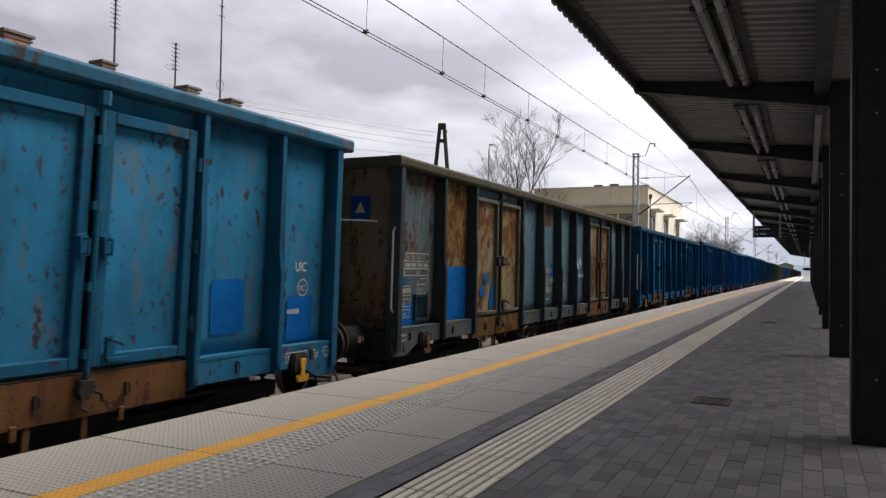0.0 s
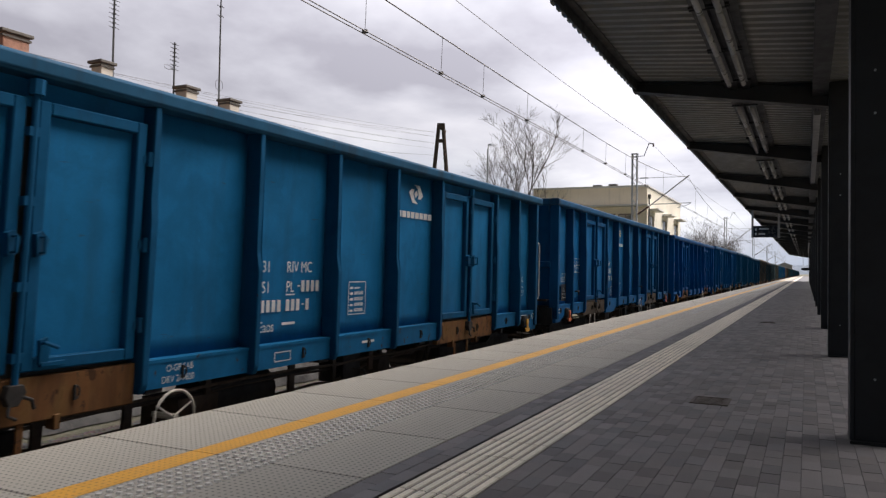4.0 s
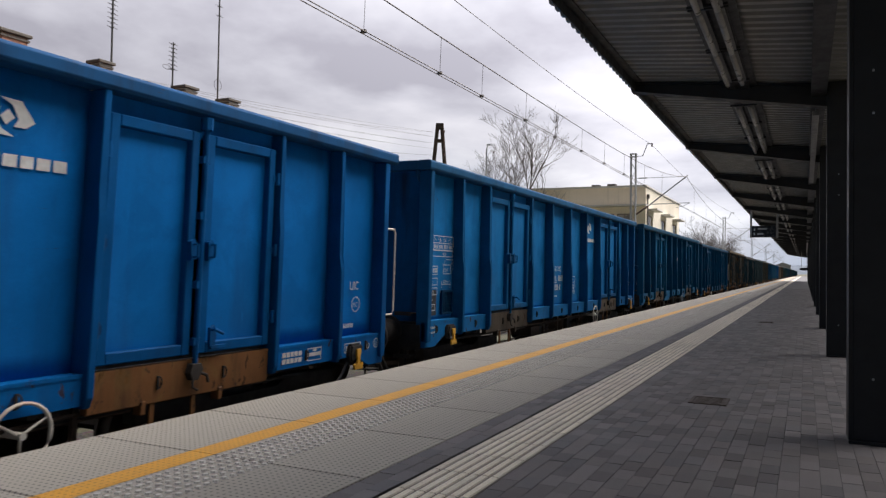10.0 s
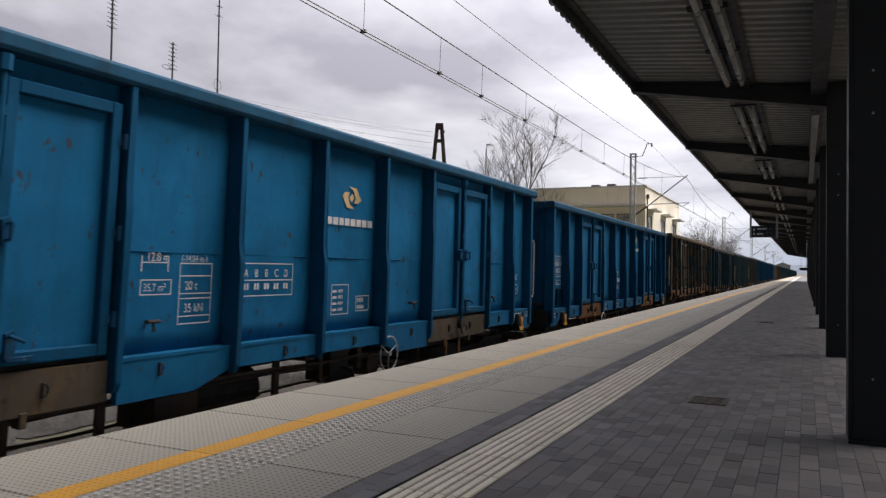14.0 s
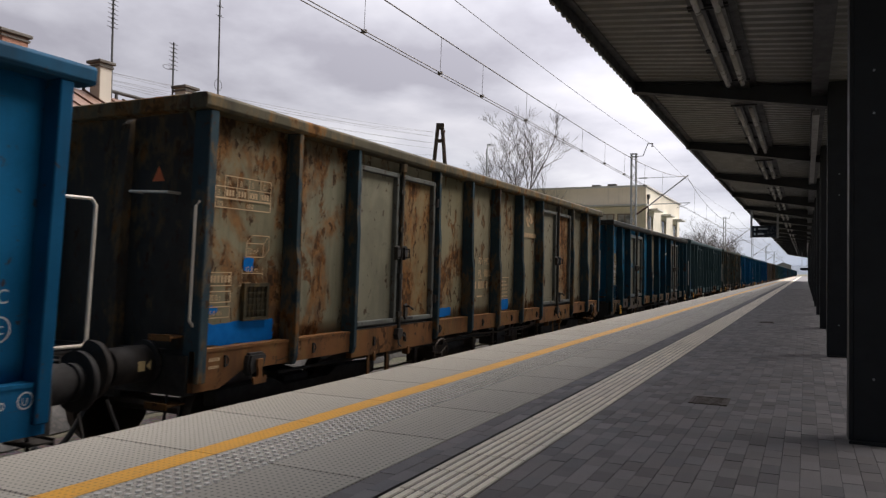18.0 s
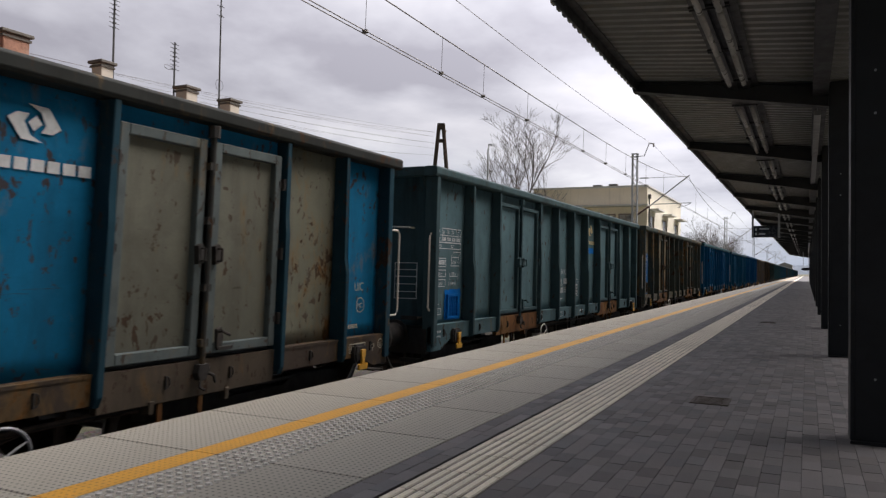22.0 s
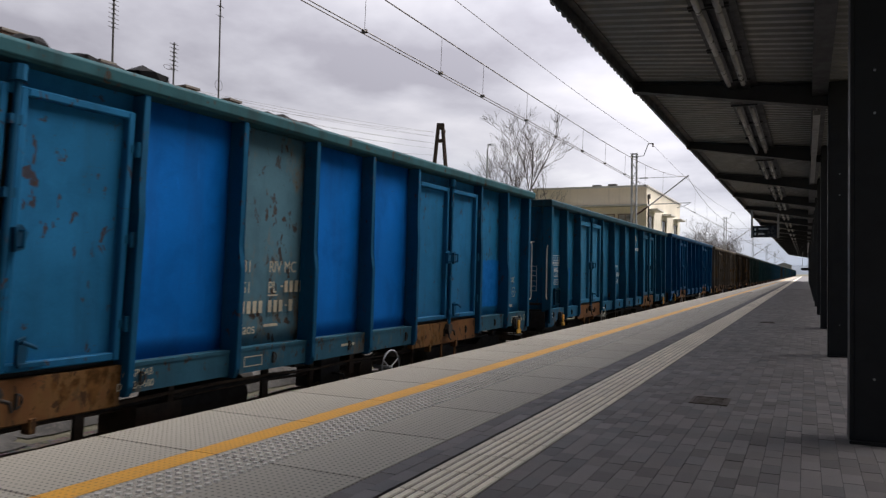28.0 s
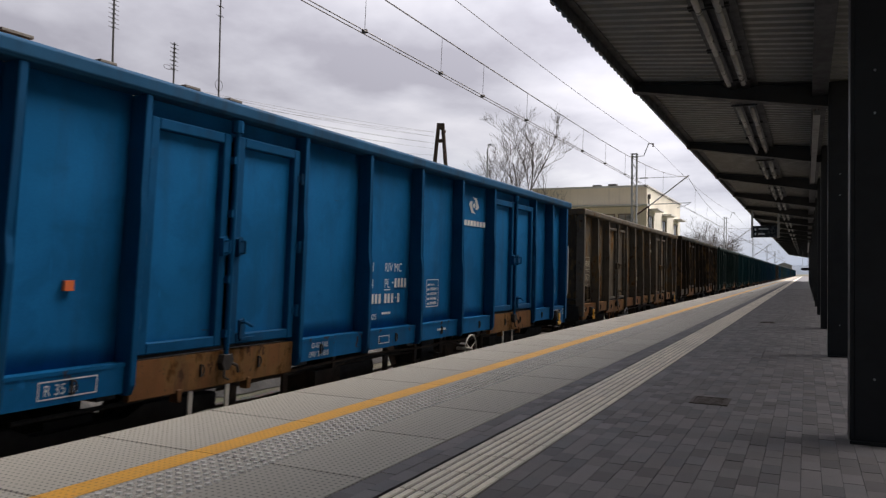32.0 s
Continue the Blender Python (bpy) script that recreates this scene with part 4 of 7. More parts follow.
def window_in(parent, x0, x1, y, z0, z1, axis="y"):
    """A window with frame, sill and pane on a wall that faces -y (axis y) or -x (axis x)."""
    def bx(bm, a, b, d0, d1, c, e):
        if axis == "y":
            box(bm, a, b, y + d0, y + d1, c, e)
        else:
            box(bm, y + d0, y + d1, a, b, c, e)
    bm = B()
    for a, b, c, e in ((x0, x0 + 0.08, z0, z1), (x1 - 0.08, x1, z0, z1), (x0 + 0.08, x1 - 0.08, z0, z0 + 0.08), (x0 + 0.08, x1 - 0.08, z1 - 0.08, z1), ((x0 + x1) / 2 - 0.03, (x0 + x1) / 2 + 0.03, z0 + 0.08, z1 - 0.08)):
        bx(bm, a, b, -0.03, 0.05, c, e)
    w = part("window", bm, M["winframe"], parent)
    bm = B()
    bx(bm, x0 + 0.06, x1 - 0.06, 0.0, 0.02, z0 + 0.06, z1 - 0.06)
    part("pane", bm, M["glass"], w)
    bm = B()
    bx(bm, x0 - 0.1, x1 + 0.1, -0.12, 0.02, z0 - 0.08, z0 - 0.002)
    part("sill", bm, M["roofedge"], w)


def build_station():
    X0, X1, Y0, Y1, ZR = 74.25, 95.7, 14.0, 25.6, 9.3
    b = thing("station_building", pose(0, 0, 0), "flat-roofed two-storey cream station building", "building")
    bm = B()
    box(bm, X0, X0 + 0.4, Y0, Y1, -1.0, ZR)
    part("wall", bm, M["beige"], b, "beige rendered end wall")
    # long wall with openings towards the track
    bm = B()
    wins = [(X0 + 1.2 + 7.85 * k, X0 + 3.9 + 7.85 * k) for k in range(3)]
    cur = X0 + 0.4
    for a, c in wins:
        box(bm, cur, a, Y0, Y0 + 0.4, -1.0, ZR)
        box(bm, a, c, Y0, Y0 + 0.4, 6.65, ZR)
        box(bm, a, c, Y0, Y0 + 0.4, 3.2, 5.2)
        box(bm, a, c, Y0, Y0 + 0.4, -1.0, 0.9)
        cur = c
    box(bm, cur, X1, Y0, Y0 + 0.4, -1.0, ZR)
    part("wall", bm, M["cream"], b, "cream rendered wall facing the track")
    bm = B()
    box(bm, X0 + 0.4, X1, Y1 - 0.4, Y1, -1.0, ZR)
    box(bm, X1 - 0.4, X1, Y0 + 0.4, Y1 - 0.4, -1.0, ZR)
    part("wall", bm, M["beige"], b)
    for a, c in wins:
        for z0, z1 in ((5.2, 6.65), (0.9, 3.2)):
            window_in(b, a + 0.02, c - 0.02, Y0 + 0.12, z0 + 0.02, z1 - 0.02)
    # end wall window band under a projecting slab
    for k in range(3):
        window_in(b, Y0 + 1.3 + 1.75 * k, Y0 + 2.75 + 1.75 * k, X0 - 0.04, 5.0, 6.7, "x")
    bm = B()
    box(bm, X0 - 0.12, X1 + 0.12, Y0 - 0.12, Y1 + 0.12, ZR, ZR + 0.18)
    part("roof", bm, M["roofedge"], b, "flat roof with pale edge")
    bm = B()
    box(bm, X0 - 1.3, X0 - 0.002, Y0 - 0.3, Y0 + 7.6, 7.36, 7.52)
    part("canopy_slab", bm, M["roofedge"], b, "pale projecting slab")
    for x, z in ((X0 + 0.9, 7.1), (X0 + 8.7, 7.1), (X0 + 16.5, 7.1)):
        bm = B()
        box(bm, x, x + 3.6, Y0 - 0.95, Y0 - 0.002, z, z + 0.14)
        part("window_hood", bm, M["roofedge"], b)
    for x, y in ((X0 + 1.0, Y0 + 3.2), (X0 + 1.4, Y0 + 4.9)):
        bm = B()
        box(bm, x, x + 0.7, y, y + 0.8, ZR + 0.18, ZR + 0.5)
        part("roof_vent", bm, M["dark_roof"], b)
    bm = B()
    rod(bm, ((X0 + 0.6, Y0 - 0.1, 8.3), (X0 + 0.6, Y0 - 0.1, -1.0)), 0.06, 8)
    box(bm, X0 + 0.42, X0 + 0.78, Y0 - 0.25, Y0 - 0.02, 8.2, 8.6)
    part("downpipe", bm, M["dark_roof"], b)


def chimney(parent, x, y, z0, z1, w, d, rough_brick):
    bm = B()
    box(bm, x - w / 2, x + w / 2, y - d / 2, y + d / 2, z0, z1 - 0.075)
    c = part("chimney", bevelled(bm, 0.015), M["brickred"] if rough_brick else M["chimneyr"], parent, "flaking brick chimney" if rough_brick else "stained rendered chimney")
    bm = B()
    box(bm, x - w / 2 - 0.07, x + w / 2 + 0.07, y - d / 2 - 0.07, y + d / 2 + 0.07, z1 - 0.075, z1)
    part("cap", bevelled(bm, 0.012), M["capc"], c, "weathered concrete cap")
    bm = B()
    box(bm, x - w / 2 - 0.03, x + w / 2 + 0.03, y - d / 2 - 0.03, y + d / 2 + 0.03, z1 - 0.17, z1 - 0.12)
    part("band", bm, M["capc"], c)


def build_house():
    """Old house beyond the train: seam roof along the track, four chimneys."""
    X0, X1, YR = 3.0, 20.0, 16.4
    ZR, ZE, HALF = 5.42, 3.0, 4.6
    h = thing("house", pose(0, 0, 0), "old house with rusty seamed metal roof and chimneys", "house")
    bm = B()
    prism(bm, ((YR - HALF + 0.4, -1.0), (YR + HALF - 0.4, -1.0), (YR + HALF - 0.4, ZE + 0.1), (YR, ZR - 0.15), (YR - HALF + 0.4, ZE + 0.1)), X0, X1, "x")
    part("wall", bm, M["cream"], h, "pale rendered house wall")
    for s in (-1, 1):
        bm = B()
        prism(bm, ((YR, ZR), (YR + s * HALF, ZE), (YR + s * HALF, ZE - 0.1), (YR, ZR - 0.1)), X0 - 0.4, X1 + 0.4, "x")
        n = 30
        for k in range(n):
            x = X0 - 0.38 + (X1 - X0 + 0.76) * k / (n - 1)
            prism(bm, ((YR, ZR + 0.05), (YR + s * HALF, ZE + 0.05), (YR + s * HALF, ZE), (YR, ZR)), x - 0.02, x + 0.02, "x")
        part("roof", bm, M["seam"], h, "rusty standing-seam roof")
    bm = B()
    rod(bm, ((X0 - 0.4, YR, ZR + 0.17), (X1 + 0.4, YR, ZR + 0.17)), 0.05, 8)
    for k in range(18):
        box(bm, X0 + k, X0 + k + 0.05, YR - 0.03, YR + 0.03, ZR - 0.05, ZR + 0.17)
    part("ridge_rail", bm, M["dark_roof"], h)
    for x, w, d, b in ((10.7, 0.62, 0.62, True), (13.2, 0.36, 0.36, False), (16.06, 0.43, 0.42, False), (17.84, 0.42, 0.42, False)):
        chimney(h, x, 16.0, 4.6, 6.15, w, d, b)
    for x, top, kind in ((13.77, 9.6, "long"), (15.87, 7.42, "short"), (17.7, 10.2, "long")):
        a = thing("roof_antenna", pose(x, 16.3, 5.0), "thin rooftop aerial on a steel mast", "antenna", "roof antennas")
        bm = B()
        rod(bm, ((0, 0, 0), (0, 0, top - 5.0)), 0.03, 6, 0.022)
        part("mast", bm, M["aerial"], a)
        z = min(top, 8.0) - 5.0
        n = 7 if x < 17 else 3
        bm = B()
        for k in range(n):
            zz = z - 0.05 - 0.12 * k if x < 17 else 4.35 - 0.3 * k
            rod(bm, ((-0.16, 0, zz), (0.16, 0, zz)), 0.009, 4)
            rod(bm, ((0, -0.08, zz), (0, 0.08, zz)), 0.009, 4)
        part("aerial_elements", bm, M["aerial"], a)
        if x > 15:
            bm = B()
            ring = [(0.16 * math.cos(q * math.pi / 8) - (0.22 if x < 17 else 0), 0, 1.66 + (0.06 if x < 17 else 0.17) * math.sin(q * math.pi / 8) - (0.0 if x < 17 else 0.05)) for q in range(16)]
            rod(bm, ring, 0.008, 4, closed=True)
            part("loop_aerial", bm, M["aerial"], a)


def build_far():
    """What closes the view: low sheds, a wood line and hills in the haze."""
    rnd = random.Random(9)
    for k in range(4):
        b = thing("far_building", pose(640 + 130 * k, 16 + 26 * k + rnd.uniform(-4, 4), -1.0), "low grey building in the haze at the line's end", "building", "far buildings")
        w, d, hh = rnd.uniform(8, 16), rnd.uniform(10, 20), rnd.uniform(4.5, 9)
        bm = B()
        box(bm, 0, d, -w / 2, w / 2, 0, hh)
        part("wall", bm, M["farwall"], b)
        bm = B()
        prism(bm, ((-w / 2 - 0.3, hh), (w / 2 + 0.3, hh), (0, hh + 2.2)), -0.3, d + 0.3, "x")
        part("roof", bm, M["farwall"], b)
    bm = B()
    n = 90
    prev = None
    for i in range(n + 1):
        a = -1.2 + 2.6 * i / n
        r = 2300
        hgt = 26 + 16 * noise.noise(Vector((i * 0.16, 0, 0))) + 7 * noise.noise(Vector((i * 0.7, 3, 0)))
        cur = (bm.verts.new((r * math.cos(a), r * math.sin(a), -3)), bm.verts.new((r * math.cos(a) * 1.05, r * math.sin(a) * 1.05, hgt)))
        if prev:
            bm.faces.new((prev[0], cur[0], cur[1], prev[1]))
        prev = cur
    tagged(part("distant_hills", bm, M["haze"]), "low blue hills in the haze", "hills", kind="structure")


def build_trackside():
    """Soiled fleece sheets and spoil lying beyond the track."""
    rnd = random.Random(3)
    spots = ((4.0, 8.7, 3.4, 1.5), (7.4, 9.0, 3.2, 1.7), (10.8, 8.8, 3.4, 1.5), (14.4, 9.2, 3.6, 1.8), (18.4, 9.0, 3.6, 1.6), (23, 9.3, 4.4, 1.8), (1.0, 8.6, 3.0, 1.4))
    for n, (x, y, w, d) in enumerate(spots):
        bm = B()
        nx, ny = 34, 18
        rows = []
        for i in range(nx + 1):
            row = []
            for j in range(ny + 1):
                u, v = i / nx - 0.5, j / ny - 0.5
                edge = 1 + 0.18 * noise.noise(Vector((u * 5, v * 5, n)))
                q = Vector((u * w * edge, v * d * edge, 0))
                ridge = abs(noise.noise(Vector((q.x * 1.4 + n * 9, q.y * 1.1, 1)))) * 0.34 + abs(noise.noise(Vector((q.x * 4 + n, q.y * 3.3, 5)))) * 0.2 + abs(noise.noise(Vector((q.x * 9 + n, q.y * 8, 2)))) * 0.09
                fall = max(0.0, 1 - (2 * u) ** 4) * max(0.0, 1 - (2 * v) ** 4)
                row.append(bm.verts.new((q.x, q.y, 0.02 + (0.14 + ridge) * fall + 0.3 * max(0, 0.5 + v) * fall)))
            rows.append(row)
        for i in range(nx):
            for j in range(ny):
                bm.faces.new((rows[i][j], rows[i + 1][j], rows[i + 1][j + 1], rows[i][j + 1]))
        me = mesh_of("ground_sheet", bm, True)
        tagged(piece("ground_sheet", me, M["fleece"], m=pose(x, y, -0.985, 0, 0, rnd.uniform(-8, 8))), "crumpled dirty white fleece sheet lying beyond the track", "ground sheet", "ground sheets")
    bm = B()
    rows = []
    for i in range(121):
        row = []
        for j in range(9):
            x, y = -6 + 0.5 * i, 9.6 + 0.45 * j
            row.append(bm.verts.new((x, y, -1.0 + (0.55 + 0.3 * noise.noise(Vector((x * 0.5, y, 2)))) * math.sin(math.pi * j / 8) + 0.08 * noise.noise(Vector((x * 3, y * 3, 7))))))
        rows.append(row)
    for i in range(120):
        for j in range(8):
            bm.faces.new((rows[i][j], rows[i + 1][j], rows[i + 1][j + 1], rows[i][j + 1]))
    tagged(part("spoil_bank", bm, M["ground"]), "low bank of earth spoil beyond the track", "earth bank", kind="structure")


build_ground()
build_track()
build_canopy()
build_board()
build_overhead()
build_a_pole()
build_trees()
build_station()
build_house()
build_far()
build_trackside()
build_platform()
build_covers()

# ---------------------------------------------------------------- the train
# A wagon's own space: x from 0 at the near end of its top rim, y from the track's centre, z from the rail.
LEN = 13.04
# two makes of body: where the posts stand; the second and third, seventh and eighth frame the doors
LAYOUT = {"A": (1.12, 2.12, 4.08, 5.28, 6.52, 7.76, 8.96, 10.92, 11.92), "B": (1.31, 2.36, 4.36, 5.45, 6.52, 7.59, 8.68, 10.69, 11.79)}
SIDE = -1.275            # plane of the side sheets


def bays(posts):
    """The stretches of side sheet between the posts."""
    g = 0.035
    ends = [(0.18, posts[0] - g)] + [(posts[i] + g, posts[i + 1] - g) for i in (0, 2, 3, 4, 5, 7)] + [(posts[8] + g, 12.79)]
    return ends[:2] + ends[2:6] + ends[6:]


W = {}


def letters(string, size):
    cu = bpy.data.curves.new("letters", "FONT")
    cu.body, cu.size = string, size
    ob = bpy.data.objects.new("letters", cu)
    scene.collection.objects.link(ob)
    bpy.context.view_layer.update()
    me = bpy.data.meshes.new_from_object(ob.evaluated_get(bpy.context.evaluated_depsgraph_get()))
    scene.collection.objects.unlink(ob)
    bpy.data.objects.remove(ob)
    return me


TEXTS = {}


class Marks:
    """Flat paint on the side sheets: letters, bars, outlines."""

    def __init__(self, y):
        self.bm, self.y = B(), y

    def text(self, s, x, z, size, squeeze=0.85):
        key = (s, size)
        if key not in TEXTS:
            TEXTS[key] = letters(s, size)
        k = len(self.bm.verts)
        self.bm.from_mesh(TEXTS[key])
        self.bm.verts.ensure_lookup_table()
        for v in self.bm.verts[k:]:
            v.co = Vector((x + v.co.x * squeeze, self.y, z + v.co.y))
        return self

    def bar(self, x0, x1, z0, z1):
        self.bm.faces.new([self.bm.verts.new((x, self.y, z)) for x, z in ((x0, z0), (x1, z0), (x1, z1), (x0, z1))])
        return self

    def strip(self, x0, z0, x1, z1, w=0.007):
        """A slanting stroke."""
        self.bm.faces.new([self.bm.verts.new((x, self.y, z)) for x, z in ((x0, z0), (x1, z1), (x1, z1 + w), (x0, z0 + w))])
        return self

    def outline(self, x0, x1, z0, z1, w=0.009):
        self.bar(x0, x1, z0, z0 + w).bar(x0, x1, z1 - w, z1)
        self.bar(x0, x0 + w, z0 + w, z1 - w).bar(x1 - w, x1, z0 + w, z1 - w)
        return self

    def digits(self, x, z, n, size):
        """Unreadable or withheld characters as upright bars."""
        for i in range(n):
            self.bar(x + i * size * 0.72, x + i * size * 0.72 + size * 0.46, z, z + size)
        return self

    def ring(self, x, z, r, w=0.01):
        n = 18
        a = [self.bm.verts.new((x + r * math.cos(2 * math.pi * i / n), self.y, z + r * math.sin(2 * math.pi * i / n))) for i in range(n)]
        b = [self.bm.verts.new((x + (r - w) * math.cos(2 * math.pi * i / n), self.y, z + (r - w) * math.sin(2 * math.pi * i / n))) for i in range(n)]
        for i in range(n):
            self.bm.faces.new((a[i], a[(i + 1) % n], b[(i + 1) % n], b[i]))
        return self

    def mesh(self, name):
        me = bpy.data.meshes.new(name)
        self.bm.to_mesh(me)
        self.bm.free()
        return me


def load_table(kind, lay="A"):
    m = Marks(SIDE - 0.014)
    if kind == "R":
        m.text("12.8 m", 4.4, 1.86, 0.095).bar(4.35, 4.62, 1.845, 1.854).bar(4.35, 4.36, 1.78, 1.9).bar(4.61, 4.62, 1.78, 1.9)
        m.text("(-14.04 m-)", 4.75, 1.86, 0.075)
        m.outline(4.35, 4.66, 1.6, 1.72).text("35.7 m²", 4.38, 1.63, 0.085)
        for z, s in ((1.6, "20 t"), (1.42, "35 kN")):
            m.outline(4.74, 5.1, z, z + 0.15).text(s, 4.8, z + 0.035, 0.1)
        m.outline(4.74, 5.1, 1.36, 1.85)
        m.outline(5.42, 6.2, 1.56, 1.86).bar(5.42, 6.2, 1.7, 1.71)
        for k, s in enumerate("ABBCD"):
            m.text(s, 5.5 + 0.14 * k, 1.735, 0.1).digits(5.5 + 0.14 * k, 1.62, 2, 0.055)
        m.outline(6.87, 7.2, 1.33, 1.65).outline(7.35, 7.62, 1.35, 1.52).digits(7.38, 1.45, 4, 0.045).digits(7.38, 1.375, 5, 0.04)
        for k in range(4):
            m.bar(6.89, 6.97, 1.37 + 0.065 * k, 1.395 + 0.065 * k).digits(7.0, 1.37 + 0.065 * k, 4, 0.032)
    elif kind == "E":
        m.text("57.0 t", 0.1, 2.27, 0.075)
        m.outline(0.31, 0.93, 2.13, 2.33).bar(0.2, 0.93, 2.225, 2.233).bar(0.2, 0.31, 2.13, 2.138)
        for k, s in enumerate(("A", "B", "B", "C")):
            m.text(s, 0.345 + 0.155 * k, 2.248, 0.07)
            m.bar(0.31 + 0.155 * k, 0.317 + 0.155 * k, 2.14, 2.32)
            m.digits(0.33 + 0.155 * k, 2.153, 3, 0.052)
        m.text("S", 0.23, 2.15, 0.07).bar(0.2, 0.207, 2.13, 2.23)
        if lay in "BC":
            m.outline(0.2, 0.93, 2.045, 2.134).text("120", 0.22, 2.062, 0.06).text("00.0", 0.6, 2.062, 0.06)
            m.outline(0.16, 0.45, 1.8, 1.92).digits(0.19, 1.83, 6, 0.06)
            m.outline(0.16, 0.45, 1.66, 1.76).text("20.0 t", 0.19, 1.68, 0.07)
            m.outline(0.16, 0.45, 1.53, 1.63).text("35.0 kN", 0.175, 1.55, 0.065)
            m.outline(0.62, 0.86, 1.81, 1.94).text("72 m³", 0.635, 1.84, 0.075)
            m.strip(0.62, 1.935, 0.7, 2.005).strip(0.86, 1.935, 0.93, 2.005).bar(0.7, 0.937, 2.005, 2.012).bar(0.93, 0.937, 1.88, 2.005).strip(0.86, 1.81, 0.93, 1.88)
            m.text("12.8 m", 0.62, 1.68, 0.07).bar(0.58, 0.86, 1.665, 1.672).bar(0.58, 0.587, 1.62, 1.72).bar(0.853, 0.86, 1.62, 1.72)
            m.text("(-14.04 m-)", 0.55, 1.55, 0.062)
        else:
            m.bar(0.22, 0.42, 2.075, 2.082).bar(0.22, 0.42, 1.985, 1.992).text("36.0 m²", 0.205, 2.01, 0.055)
            for a, b in ((0.17, 0.22), (0.47, 0.42)):
                m.strip(a, 2.033, b, 2.08).strip(a, 2.033, b, 1.986)
            m.text("(-14.04 m-)", 0.17, 1.87, 0.055)
            m.text("12.8 m", 0.21, 1.745, 0.065).bar(0.19, 0.45, 1.728, 1.735).bar(0.19, 0.197, 1.67, 1.79).bar(0.443, 0.45, 1.67, 1.79)
            m.outline(0.57, 0.87, 2.0, 2.08).digits(0.6, 2.015, 5, 0.05).text("kg", 0.8, 2.015, 0.055)
            m.outline(0.57, 0.87, 1.91, 2.007).text("20.0 t", 0.66, 1.925, 0.07)
            m.outline(0.57, 0.87, 1.755, 1.85).text("35.0 kN", 0.585, 1.775, 0.068)
    else:
        for z, s in ((1.90, "37 t"), (1.70, "35 kN")):
            m.outline(0.16, 0.56, z, z + 0.12).text(s, 0.24, z + 0.022, 0.095)
        m.outline(0.16, 0.56, 2.02, 2.12).digits(0.2, 2.04, 6, 0.06)
        m.text("(-14.04 m-)", 0.2, 1.55, 0.068)
        m.text("12.8 m", 0.22, 1.42, 0.095).bar(0.18, 0.52, 1.405, 1.414).bar(0.18, 0.19, 1.33, 1.47).bar(0.512, 0.522, 1.33, 1.47)
        m.outline(0.66, 0.92, 1.44, 1.54).text("73 m³", 0.68, 1.455, 0.085)
        m.strip(0.66, 1.535, 0.74, 1.6).strip(0.92, 1.535, 0.99, 1.6).bar(0.74, 0.998, 1.6, 1.608).bar(0.99, 0.998, 1.5, 1.6).strip(0.92, 1.44, 0.99, 1.5)
        m.outline(1.27, 2.04, 1.68, 1.98).bar(1.27, 2.04, 1.83, 1.84).bar(1.27, 2.04, 1.775, 1.783).bar(1.385, 1.393, 1.68, 1.98)
        m.text("A", 1.42, 1.855, 0.1).text("B1", 1.58, 1.855, 0.1).text("B2", 1.73, 1.855, 0.1).text("C", 1.86, 1.855, 0.1).text("D", 1.96, 1.855, 0.1).text("S", 1.305, 1.75, 0.09)
        m.digits(1.4, 1.79, 12, 0.04).text("0.00", 1.62, 1.695, 0.075)
    if lay == "C":
        # the upper table stands higher, at the sheet's upper half
        for v in m.bm.verts:
            if v.co.z > 2.02:
                v.co.z += 0.42
            elif v.co.x > 0.5:
                v.co.z += 0.24
    if kind == "T":
        for v in m.bm.verts:
            v.co.x += 0.06
            v.co.z += 0.12 if v.co.x > 1.2 else 0.17 if v.co.z < 1.86 else 0.06
    return m.mesh("load_table")


